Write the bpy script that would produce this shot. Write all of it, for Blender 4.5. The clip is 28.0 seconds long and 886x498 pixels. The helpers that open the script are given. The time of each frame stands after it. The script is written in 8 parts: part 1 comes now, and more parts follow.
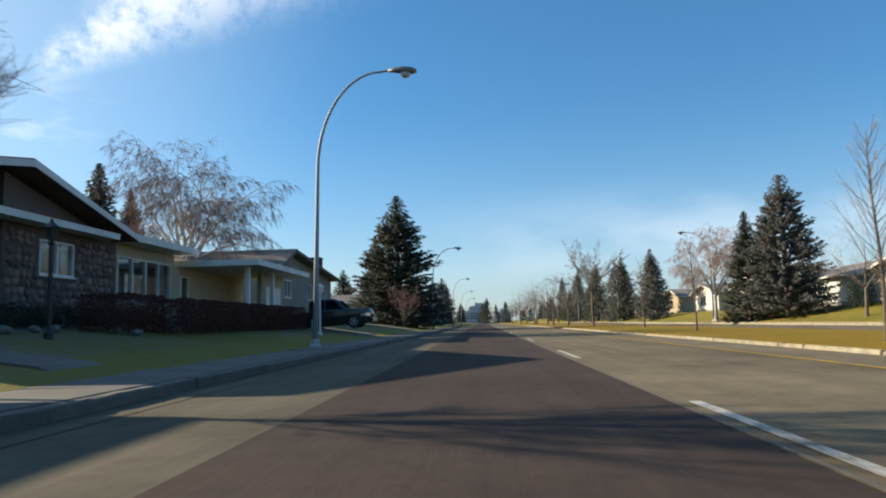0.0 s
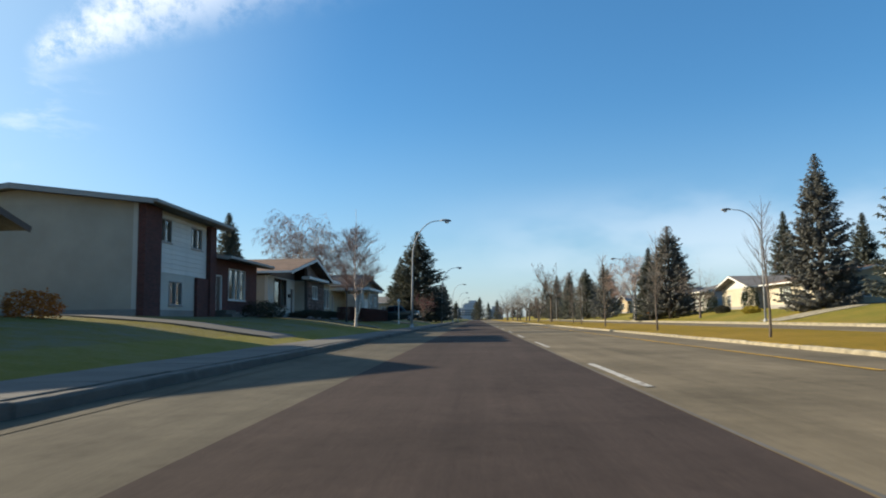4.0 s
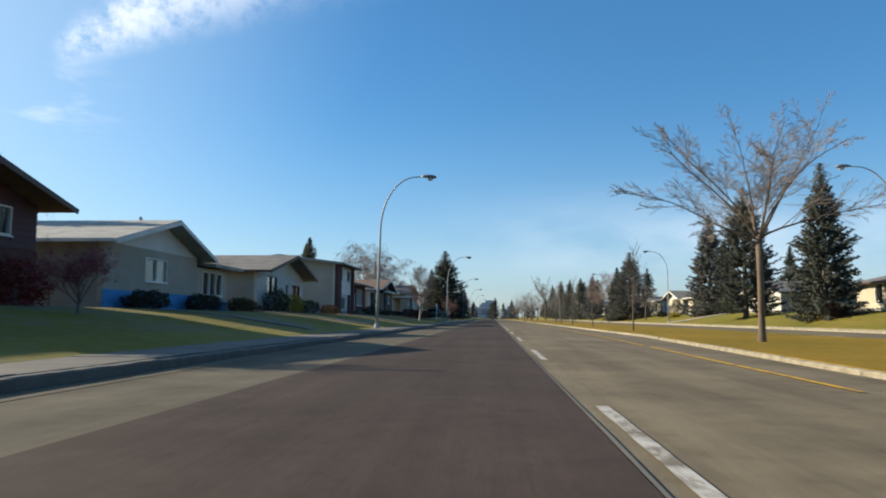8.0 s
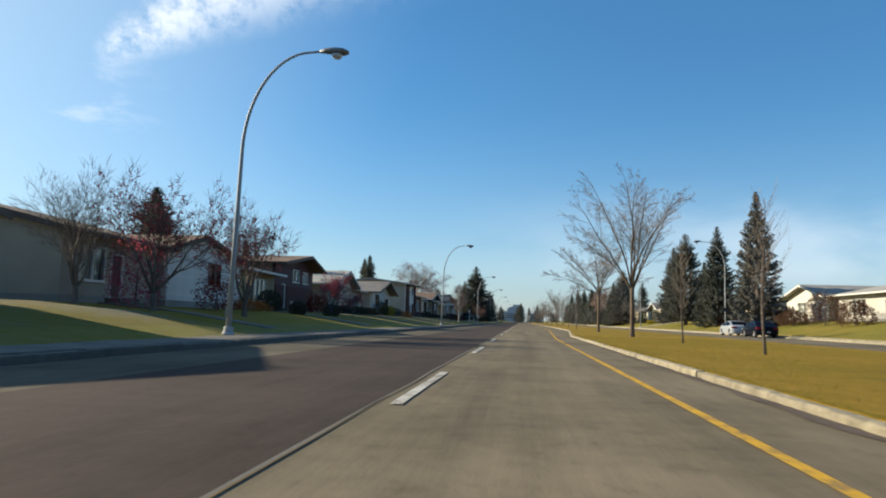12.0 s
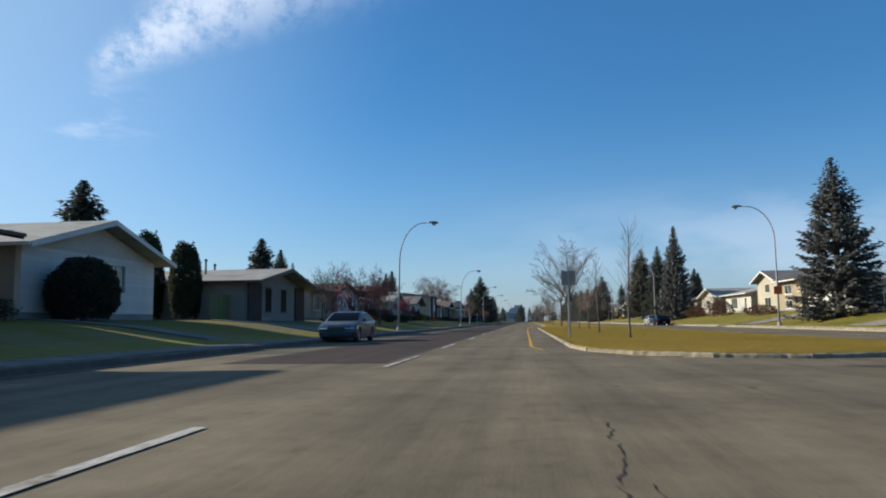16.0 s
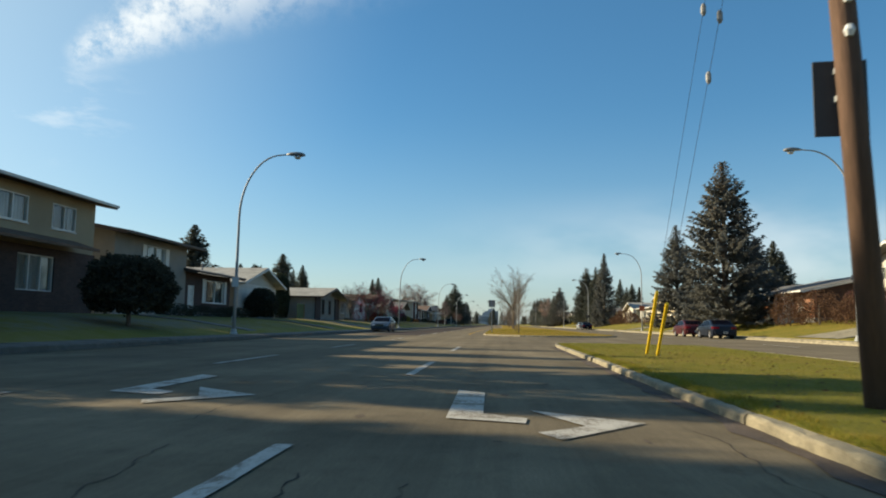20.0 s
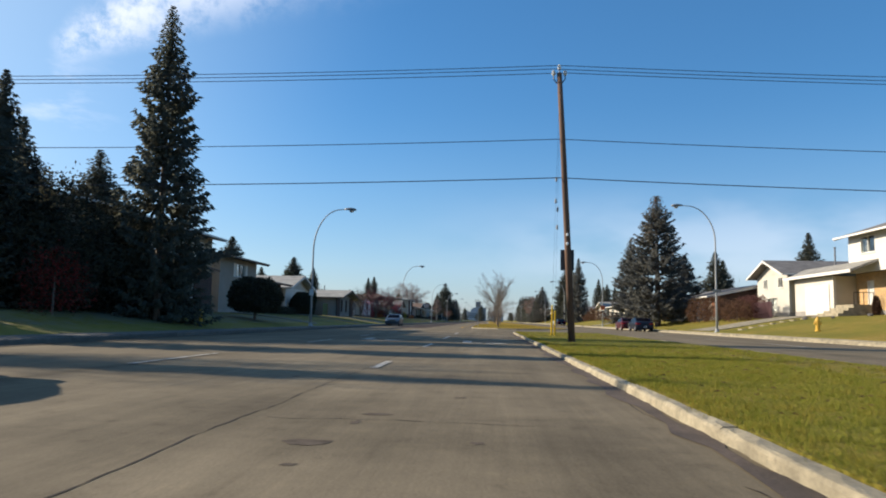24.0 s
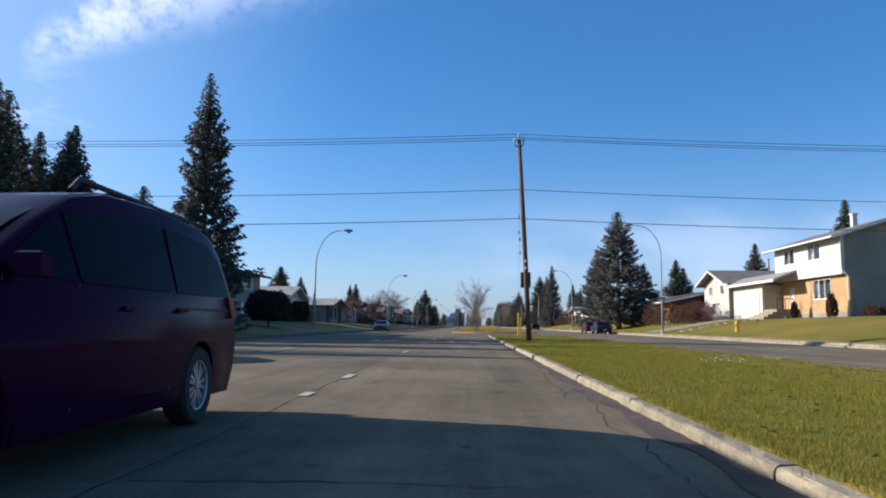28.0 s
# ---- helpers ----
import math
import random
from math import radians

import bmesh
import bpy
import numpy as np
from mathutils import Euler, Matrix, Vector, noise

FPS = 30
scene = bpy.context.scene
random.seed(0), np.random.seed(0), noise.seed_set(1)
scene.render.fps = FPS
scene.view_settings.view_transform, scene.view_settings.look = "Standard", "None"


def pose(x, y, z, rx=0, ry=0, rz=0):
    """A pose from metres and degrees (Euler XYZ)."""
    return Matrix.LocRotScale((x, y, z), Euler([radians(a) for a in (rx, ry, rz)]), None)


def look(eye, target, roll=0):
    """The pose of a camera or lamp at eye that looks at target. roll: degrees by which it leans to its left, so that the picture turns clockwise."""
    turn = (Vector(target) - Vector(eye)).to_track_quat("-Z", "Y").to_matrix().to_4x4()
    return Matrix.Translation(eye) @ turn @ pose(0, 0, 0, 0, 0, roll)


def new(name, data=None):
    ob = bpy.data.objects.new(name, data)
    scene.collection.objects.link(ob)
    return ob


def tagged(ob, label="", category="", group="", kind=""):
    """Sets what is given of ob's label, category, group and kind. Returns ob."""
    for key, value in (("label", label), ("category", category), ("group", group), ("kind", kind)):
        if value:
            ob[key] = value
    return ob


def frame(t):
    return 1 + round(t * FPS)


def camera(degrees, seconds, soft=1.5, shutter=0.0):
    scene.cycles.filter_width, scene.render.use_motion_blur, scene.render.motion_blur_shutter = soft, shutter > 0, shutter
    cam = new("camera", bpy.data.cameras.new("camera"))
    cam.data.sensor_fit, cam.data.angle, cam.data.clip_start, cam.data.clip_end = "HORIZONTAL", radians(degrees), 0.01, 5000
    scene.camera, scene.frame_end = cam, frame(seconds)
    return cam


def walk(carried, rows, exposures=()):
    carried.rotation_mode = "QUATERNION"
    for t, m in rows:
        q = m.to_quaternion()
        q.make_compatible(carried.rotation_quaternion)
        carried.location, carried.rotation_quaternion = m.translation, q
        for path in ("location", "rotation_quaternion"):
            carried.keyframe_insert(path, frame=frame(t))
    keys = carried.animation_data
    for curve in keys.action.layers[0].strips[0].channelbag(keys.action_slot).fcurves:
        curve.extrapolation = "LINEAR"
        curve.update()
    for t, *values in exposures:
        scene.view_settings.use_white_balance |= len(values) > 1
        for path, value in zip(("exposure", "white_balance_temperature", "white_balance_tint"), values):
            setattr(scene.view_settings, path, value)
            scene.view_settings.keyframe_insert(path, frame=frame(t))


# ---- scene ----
# the drive: seconds, place in metres, turn in degrees
cam = camera(63.8, 28.0, 1.9, 0.25)
PATH = [
    (0.0, -0.070, 8.712, 0.883, 95.94, 1.45, 3.18),
    (0.5, -0.007, 3.839, 0.864, 95.81, 1.23, 2.96),
    (1.0, 0.078, -0.826, 0.877, 95.97, 1.08, 2.78),
    (1.5, 0.096, -5.640, 0.872, 95.99, 1.13, 2.51),
    (2.0, 0.055, -10.418, 0.881, 95.90, 0.78, 2.29),
    (2.5, -0.004, -15.301, 0.875, 95.88, 1.24, 2.16),
    (3.0, -0.054, -20.252, 0.887, 95.81, 1.01, 2.40),
    (3.5, -0.082, -25.285, 0.880, 95.70, 0.66, 2.54),
    (5.5, 0.342, -46.111, 0.884, 95.52, 1.29, 3.19),
    (6.0, 0.390, -50.902, 0.880, 95.52, 0.42, 3.64),
    (6.5, 0.481, -55.740, 0.869, 95.49, 0.19, 3.67),
    (7.0, 0.626, -60.754, 0.865, 95.65, -0.25, 3.82),
    (7.5, 0.814, -65.972, 0.872, 95.60, -0.11, 3.88),
    (8.0, 1.033, -71.348, 0.870, 95.48, -0.34, 4.00),
    (8.5, 1.296, -76.765, 0.874, 95.72, 0.67, 3.73),
    (9.0, 1.562, -82.135, 0.875, 95.58, 1.59, 5.21),
    (9.5, 1.820, -87.324, 0.856, 95.62, 1.09, 6.10),
    (10.0, 2.081, -92.180, 0.881, 95.82, 0.82, 6.03),
    (10.5, 2.392, -96.982, 0.878, 95.68, 1.02, 6.12),
    (11.0, 2.723, -101.797, 0.875, 95.65, 1.30, 6.28),
    (11.5, 3.042, -106.717, 0.876, 95.79, -0.13, 7.01),
    (12.0, 3.350, -111.611, 0.868, 95.64, -1.49, 6.31),
    (12.3, 3.530, -114.487, 0.872, 95.82, -1.45, 4.96),
    (12.5, 3.644, -116.408, 0.876, 95.61, -1.17, 4.60),
    (14.5, 4.024, -136.062, 0.876, 95.59, 0.89, 5.76),
    (15.0, 4.274, -141.062, 0.888, 95.69, 1.57, 6.35),
    (15.5, 4.566, -146.075, 0.876, 95.84, 1.01, 6.57),
    (16.0, 4.889, -151.091, 0.884, 95.85, 0.70, 6.53),
    (16.5, 5.234, -156.102, 0.876, 95.78, 0.63, 6.33),
    (17.0, 5.609, -161.093, 0.889, 95.79, 0.68, 6.18),
    (17.5, 6.019, -166.189, 0.876, 96.07, 0.49, 6.09),
    (18.0, 6.450, -171.072, 0.869, 96.31, 0.42, 6.28),
    (18.5, 6.880, -175.423, 0.871, 96.37, 0.57, 6.39),
    (19.0, 7.230, -179.413, 0.864, 96.26, 0.04, 6.86),
    (19.5, 7.499, -183.008, 0.876, 95.88, -0.29, 6.01),
    (20.0, 7.674, -186.264, 0.877, 95.97, -0.76, 4.55),
    (20.5, 7.747, -189.175, 0.876, 95.87, -0.67, 4.41),
    (21.0, 7.777, -191.878, 0.895, 95.84, -0.72, 3.44),
    (21.5, 7.820, -194.508, 0.889, 95.85, -0.15, 3.04),
    (23.5, 8.117, -204.732, 0.872, 95.62, -0.67, 4.51),
    (24.0, 8.153, -206.837, 0.869, 95.67, -1.02, 3.61),
    (24.5, 8.191, -208.856, 0.876, 95.93, -0.42, 2.15),
    (25.0, 8.221, -210.682, 0.872, 95.73, 0.05, 1.99),
    (25.5, 8.230, -212.204, 0.876, 95.79, 0.06, 2.94),
    (26.0, 8.226, -213.458, 0.874, 95.99, 0.12, 0.17),
    (26.5, 8.213, -214.475, 0.876, 95.78, 0.78, -0.47),
    (27.0, 8.191, -215.275, 0.877, 95.83, 1.68, 1.13),
    (27.5, 8.161, -215.879, 0.876, 95.92, 0.52, 1.75),
    (28.0, 8.126, -216.383, 0.871, 96.11, -0.51, 1.89),
]
walk(cam, [(t, pose(x, y, z, rx, ry, rz)) for t, x, y, z, rx, ry, rz in PATH],
     [(0, 0.90, 6330, 10), (3, 0.92, 6280, 10), (6, 0.82, 6180, 10), (8, 0.82, 6130, 10), (10, 0.82, 6280, 9), (11.2, 0.82, 6300, 9), (12.5, 0.80, 6200, 9), (15, 0.63, 5680, 10), (17, 0.38, 5700, 12), (18, 0.40, 5700, 13), (19, 0.65, 6280, 10), (20, 0.75, 6780, 6), (21, 0.76, 6480, 10), (24, 0.77, 6080, 14), (25, 0.76, 5560, 13), (26.5, 0.72, 5450, 18), (28, 0.70, 5560, 19)])

# ---- daylight: low autumn sun from the houses' side, clear sky with thin high cloud ----
SUN_AZ, SUN_EL = radians(-76.0), radians(22.0)      # clockwise from +y
sun_dir = Vector((math.sin(SUN_AZ) * math.cos(SUN_EL), math.cos(SUN_AZ) * math.cos(SUN_EL), math.sin(SUN_EL)))
sun = new("sun", bpy.data.lights.new("sun", "SUN"))
sun.data.energy, sun.data.angle, sun.data.color = 5.0, radians(0.6), (1.0, 0.84, 0.60)
sun.matrix_world = look(sun_dir * 100, (0, 0, 0))

world = bpy.data.worlds.new("sky")
scene.world = world
world.use_nodes = True
wn, wl = world.node_tree.nodes, world.node_tree.links
sky = wn.new("ShaderNodeTexSky")
sky.sky_type, sky.sun_disc = "NISHITA", False
sky.sun_elevation, sky.sun_rotation = SUN_EL, SUN_AZ
sky.altitude, sky.air_density, sky.dust_density, sky.ozone_density = 600, 1.0, 0.8, 2.0
wback = wn["Background"]
wback.inputs["Strength"].default_value = 0.085


def wmath(op, a, b=None, c=None):
    n = wn.new("ShaderNodeMath")
    n.operation = op
    for i, v in enumerate((a, b, c)):
        if v is None:
            continue
        if isinstance(v, (int, float)):
            n.inputs[i].default_value = v
        else:
            wl.new(v, n.inputs[i])
    return n.outputs[0]


def wdot(vec, d):
    n = wn.new("ShaderNodeVectorMath")
    n.operation = "DOT_PRODUCT"
    wl.new(vec, n.inputs[0])
    n.inputs[1].default_value = d
    return n.outputs["Value"]


def wstep(v, lo, hi):
    n = wn.new("ShaderNodeMapRange")
    n.interpolation_type = "SMOOTHSTEP"
    wl.new(v, n.inputs["Value"])
    n.inputs["From Min"].default_value, n.inputs["From Max"].default_value = lo, hi
    return n.outputs["Result"]


coord = wn.new("ShaderNodeTexCoord").outputs["Generated"]
# the streak of cirrus: along its length (u), across it (v)
tip, far_end = Vector((-0.605, 0.937, 0.362)).normalized(), Vector((-0.425, 0.937, 0.478)).normalized()
along = (far_end - tip).normalized()
mid = ((tip + far_end) / 2).normalized()
across = mid.cross(along).normalized()
su, sv = wdot(coord, along), wdot(coord, across)
u0 = tip.dot(along)
rel = wmath("SUBTRACT", su, u0)


def wnoise(scale, detail, rough, stretch=None):
    n = wn.new("ShaderNodeTexNoise")
    n.inputs["Scale"].default_value, n.inputs["Detail"].default_value, n.inputs["Roughness"].default_value = scale, detail, rough
    if stretch:
        m = wn.new("ShaderNodeMapping")
        m.inputs["Scale"].default_value = stretch
        wl.new(coord, m.inputs["Vector"])
        wl.new(m.outputs["Vector"], n.inputs["Vector"])
    else:
        wl.new(coord, n.inputs["Vector"])
    return n.outputs["Fac"]


grain = wnoise(26, 9, 0.68)
soft_n = wnoise(7, 4, 0.55)
wisp = wnoise(9, 7, 0.6, (1.0, 1.0, 3.0))
wisp2 = wnoise(4.5, 4, 0.5, (1.0, 1.0, 2.2))
half = wmath("MULTIPLY_ADD", rel, 0.26, 0.018)
edge = wmath("ABSOLUTE", wmath("MULTIPLY_ADD", wmath("SUBTRACT", soft_n, 0.5), 0.05, sv))
body_m = wstep(wmath("DIVIDE", edge, half), 1.4, 0.0)
ends = wmath("MULTIPLY", wstep(rel, -0.012, 0.02), wstep(rel, 0.55, 0.18))
streak = wmath("MULTIPLY", wmath("MULTIPLY", body_m, ends), wstep(grain, 0.30, 0.62))
# faint veils below it and a low bank by the horizon
elev = wdot(coord, (0, 0, 1))
side = wdot(coord, (0.9, 0.43, 0))
bank = wmath("MULTIPLY", wmath("MULTIPLY", wstep(elev, 0.03, 0.08), wstep(elev, 0.20, 0.10)), wmath("MULTIPLY", wstep(wisp2, 0.36, 0.62), wstep(side, 0.25, 0.75)))
veil = wmath("MULTIPLY", wmath("MULTIPLY", wstep(wmath("ABSOLUTE", wmath("SUBTRACT", elev, 0.26)), 0.09, 0.0), wstep(wisp, 0.56, 0.74)), wstep(side, -0.02, -0.15))
cover = wmath("MINIMUM", wmath("ADD", wmath("MULTIPLY", streak, 0.75), wmath("ADD", wmath("MULTIPLY", bank, 0.30), wmath("MULTIPLY", veil, 0.30))), 0.85)
cmix = wn.new("ShaderNodeMix")
cmix.data_type = "RGBA"
wl.new(cover, cmix.inputs[0])
tone = wn.new("ShaderNodeHueSaturation")
tone.inputs["Saturation"].default_value = 1.44
tone.inputs["Hue"].default_value = 0.497
wl.new(sky.outputs["Color"], tone.inputs["Color"])
haze = wn.new("ShaderNodeMix")
haze.data_type = "RGBA"
wl.new(wmath("MULTIPLY_ADD", wstep(elev, 0.30, 0.0), 0.34, 0.16), haze.inputs[0])
wl.new(tone.outputs["Color"], haze.inputs[6])
haze.inputs[7].default_value = (2.40, 3.60, 5.05, 1)
# the bright milky air round the sun
aureole = wn.new("ShaderNodeMix")
aureole.data_type = "RGBA"
wl.new(wmath("MULTIPLY", wstep(wdot(coord, tuple(sun_dir)), 0.45, 1.0), 0.62), aureole.inputs[0])
wl.new(haze.outputs[2], aureole.inputs[6])
aureole.inputs[7].default_value = (4.6, 5.9, 6.6, 1)
wl.new(aureole.outputs[2], cmix.inputs[6])
cmix.inputs[7].default_value = (8.0, 8.1, 8.2, 1)
wl.new(cmix.outputs[2], wback.inputs["Color"])

# ---- materials ----


def nodes_of(name, rough=0.8, metal=0.0):
    m = bpy.data.materials.new(name)
    m.use_nodes = True
    n, l = m.node_tree.nodes, m.node_tree.links
    b = n["Principled BSDF"]
    b.inputs["Roughness"].default_value, b.inputs["Metallic"].default_value = rough, metal
    return m, n, l, b


def ramp(n, stops):
    r = n.new("ShaderNodeValToRGB")
    e = r.color_ramp.elements
    while len(e) < len(stops):
        e.new(0.5)
    for i, (p, c) in enumerate(stops):
        e[i].position, e[i].color = p, (*c, 1)
    return r


def noise_tex(n, l, scale, detail=4, rough=0.6, vec=None):
    t = n.new("ShaderNodeTexNoise")
    t.inputs["Scale"].default_value, t.inputs["Detail"].default_value, t.inputs["Roughness"].default_value = scale, detail, rough
    if vec is not None:
        l.new(vec, t.inputs["Vector"])
    return t


def shade(c, f):
    return tuple(min(1.0, v * f) for v in c)


def mat(name, col, rough=0.8, metal=0.0, big=0.6, fine=14.0, vary=0.22, bump=0.15, rnd=0.12, stretch=(1, 1, 1), spec=0.5):
    """A weathered surface: patches, grain, a shift from piece to piece, fine relief."""
    m, n, l, b = nodes_of(name, rough, metal)
    b.inputs["Specular IOR Level"].default_value = spec
    tc = n.new("ShaderNodeTexCoord")
    mp = n.new("ShaderNodeMapping")
    mp.inputs["Scale"].default_value = stretch
    l.new(tc.outputs["Object"], mp.inputs["Vector"])
    a, f = noise_tex(n, l, big, 5, 0.6, mp.outputs["Vector"]), noise_tex(n, l, fine, 6, 0.7, mp.outputs["Vector"])
    r1 = ramp(n, [(0.3, shade(col, 1 - vary)), (0.7, shade(col, 1 + vary))])
    l.new(a.outputs["Fac"], r1.inputs["Fac"])
    r2 = ramp(n, [(0.25, (1 - vary,) * 3), (0.75, (1 + vary * 0.6,) * 3)])
    l.new(f.outputs["Fac"], r2.inputs["Fac"])
    mul = n.new("ShaderNodeMix")
    mul.data_type, mul.blend_type = "RGBA", "MULTIPLY"
    mul.inputs[0].default_value = 1.0
    l.new(r1.outputs["Color"], mul.inputs[6])
    l.new(r2.outputs["Color"], mul.inputs[7])
    hs = n.new("ShaderNodeHueSaturation")
    info = n.new("ShaderNodeObjectInfo")
    mr = n.new("ShaderNodeMapRange")
    mr.inputs["To Min"].default_value, mr.inputs["To Max"].default_value = 1 - rnd, 1 + rnd
    l.new(info.outputs["Random"], mr.inputs["Value"])
    l.new(mr.outputs["Result"], hs.inputs["Value"])
    l.new(mul.outputs[2], hs.inputs["Color"])
    l.new(hs.outputs["Color"], b.inputs["Base Color"])
    if bump:
        bp = n.new("ShaderNodeBump")
        bp.inputs["Strength"].default_value, bp.inputs["Distance"].default_value = bump, 0.02
        l.new(f.outputs["Fac"], bp.inputs["Height"])
        l.new(bp.outputs["Normal"], b.inputs["Normal"])
    return m


def asphalt(name, col, streak=0.25, spots=0.2):
    """Road surface: aggregate, wheel tracks along the lane, patches and oil spots."""
    m, n, l, b = nodes_of(name, 0.93)
    b.inputs["Specular IOR Level"].default_value = 0.12
    tc = n.new("ShaderNodeTexCoord")
    mp = n.new("ShaderNodeMapping")
    mp.inputs["Scale"].default_value = (1.3, 0.045, 1)
    l.new(tc.outputs["Object"], mp.inputs["Vector"])
    tracks = noise_tex(n, l, 1.2, 5, 0.62, mp.outputs["Vector"])
    patch = noise_tex(n, l, 0.35, 6, 0.65, tc.outputs["Object"])
    agg = noise_tex(n, l, 55, 3, 0.8, tc.outputs["Object"])
    r1 = ramp(n, [(0.28, shade(col, 1 - streak)), (0.72, shade(col, 1 + streak))])
    l.new(tracks.outputs["Fac"], r1.inputs["Fac"])
    r2 = ramp(n, [(0.3, (1 - spots,) * 3), (0.7, (1 + spots * 0.8,) * 3)])
    l.new(patch.outputs["Fac"], r2.inputs["Fac"])
    r3 = ramp(n, [(0.3, (0.76,) * 3), (0.7, (1.22,) * 3)])
    l.new(agg.outputs["Fac"], r3.inputs["Fac"])
    mott = noise_tex(n, l, 3.2, 8, 0.72, tc.outputs["Object"])
    r4 = ramp(n, [(0.30, (0.70, 0.69, 0.68)), (0.44, (0.95, 0.95, 0.95)), (0.56, (1.0, 1.0, 1.0)), (0.70, (1.16, 1.15, 1.10))])
    l.new(mott.outputs["Fac"], r4.inputs["Fac"])
    scuff = noise_tex(n, l, 14, 6, 0.75, mp.outputs["Vector"])
    r5 = ramp(n, [(0.36, (0.93,) * 3), (0.64, (1.05,) * 3)])
    l.new(scuff.outputs["Fac"], r5.inputs["Fac"])
    prev = r1.outputs["Color"]
    for r in (r2, r3, r4, r5):
        mul = n.new("ShaderNodeMix")
        mul.data_type, mul.blend_type = "RGBA", "MULTIPLY"
        mul.inputs[0].default_value = 1.0
        l.new(prev, mul.inputs[6])
        l.new(r.outputs["Color"], mul.inputs[7])
        prev = mul.outputs[2]
    l.new(prev, b.inputs["Base Color"])
    bp = n.new("ShaderNodeBump")
    bp.inputs["Strength"].default_value, bp.inputs["Distance"].default_value = 0.35, 0.008
    l.new(agg.outputs["Fac"], bp.inputs["Height"])
    l.new(bp.outputs["Normal"], b.inputs["Normal"])
    return m


def worn_paint(name, col, under, bare):
    """Road paint rubbed away in patches down to the asphalt; bare: the share that is gone."""
    m, n, l, b = nodes_of(name, 0.85)
    b.inputs["Specular IOR Level"].default_value = 0.2
    tc = n.new("ShaderNodeTexCoord")
    info = n.new("ShaderNodeObjectInfo")
    add = n.new("ShaderNodeVectorMath")
    l.new(tc.outputs["Object"], add.inputs[0])
    l.new(info.outputs["Location"], add.inputs[1])
    a, f = noise_tex(n, l, 2.6, 5, 0.7, add.outputs[0]), noise_tex(n, l, 30, 4, 0.8, add.outputs[0])
    mx = n.new("ShaderNodeMix")
    mx.inputs[0].default_value = 0.45
    l.new(a.outputs["Fac"], mx.inputs[2])
    l.new(f.outputs["Fac"], mx.inputs[3])
    c = 0.40 + 0.2 * bare
    r = ramp(n, [(c - 0.05, under), (c, shade(tuple((p + q) / 2 for p, q in zip(col, under)), 1.0)), (c + 0.05, col), (0.75, shade(col, 1.12))])
    l.new(mx.outputs[0], r.inputs["Fac"])
    l.new(r.outputs["Color"], b.inputs["Base Color"])
    return m


def lawn(name, stops, frost_shade=0.0):
    """Late-autumn grass: clumps, dry patches, fine blades; patches of grey-blue tint for frosted and shaded turf."""
    m, n, l, b = nodes_of(name, 0.95)
    b.inputs["Specular IOR Level"].default_value = 0.15
    tc = n.new("ShaderNodeTexCoord")
    big, midn, fine = noise_tex(n, l, 0.16, 5, 0.6, tc.outputs["Object"]), noise_tex(n, l, 2.2, 5, 0.7, tc.outputs["Object"]), noise_tex(n, l, 38, 4, 0.8, tc.outputs["Object"])
    mx = n.new("ShaderNodeMix")
    mx.inputs[0].default_value = 0.45
    l.new(big.outputs["Fac"], mx.inputs[2])
    l.new(midn.outputs["Fac"], mx.inputs[3])
    r = ramp(n, stops)
    l.new(mx.outputs[0], r.inputs["Fac"])
    r3 = ramp(n, [(0.3, (0.6,) * 3), (0.72, (1.35,) * 3)])
    l.new(fine.outputs["Fac"], r3.inputs["Fac"])
    mul = n.new("ShaderNodeMix")
    mul.data_type, mul.blend_type = "RGBA", "MULTIPLY"
    mul.inputs[0].default_value = 1.0
    l.new(r.outputs["Color"], mul.inputs[6])
    l.new(r3.outputs["Color"], mul.inputs[7])
    out = mul.outputs[2]
    # grey-blue of shaded, frosted turf mixed in as colour
    if frost_shade:
        fr = ramp(n, [(0.44, (frost_shade * 0.15,) * 3), (0.60, (frost_shade,) * 3)])
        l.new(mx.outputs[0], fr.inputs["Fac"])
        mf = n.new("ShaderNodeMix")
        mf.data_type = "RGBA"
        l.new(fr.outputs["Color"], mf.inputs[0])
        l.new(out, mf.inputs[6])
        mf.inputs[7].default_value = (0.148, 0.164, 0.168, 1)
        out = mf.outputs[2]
    l.new(out, b.inputs["Base Color"])
    bp = n.new("ShaderNodeBump")
    bp.inputs["Strength"].default_value, bp.inputs["Distance"].default_value = 0.8, 0.05
    l.new(fine.outputs["Fac"], bp.inputs["Height"])
    l.new(bp.outputs["Normal"], b.inputs["Normal"])
    return m


def leafy(name, a, c, sub=0.35):
    """Foliage, each clump of its own tint; sub: the share of light that passes through it."""
    m, n, l, b = nodes_of(name, 0.85)
    b.inputs["Specular IOR Level"].default_value = 0.1
    g = n.new("ShaderNodeNewGeometry")
    r = ramp(n, [(0.0, a), (1.0, c)])
    l.new(g.outputs["Random Per Island"], r.inputs["Fac"])
    l.new(r.outputs["Color"], b.inputs["Base Color"])
    tr = n.new("ShaderNodeBsdfTranslucent")
    l.new(r.outputs["Color"], tr.inputs["Color"])
    mx = n.new("ShaderNodeMixShader")
    mx.inputs[0].default_value = sub
    l.new(b.outputs[0], mx.inputs[1])
    l.new(tr.outputs[0], mx.inputs[2])
    l.new(mx.outputs[0], n["Material Output"].inputs["Surface"])
    return m


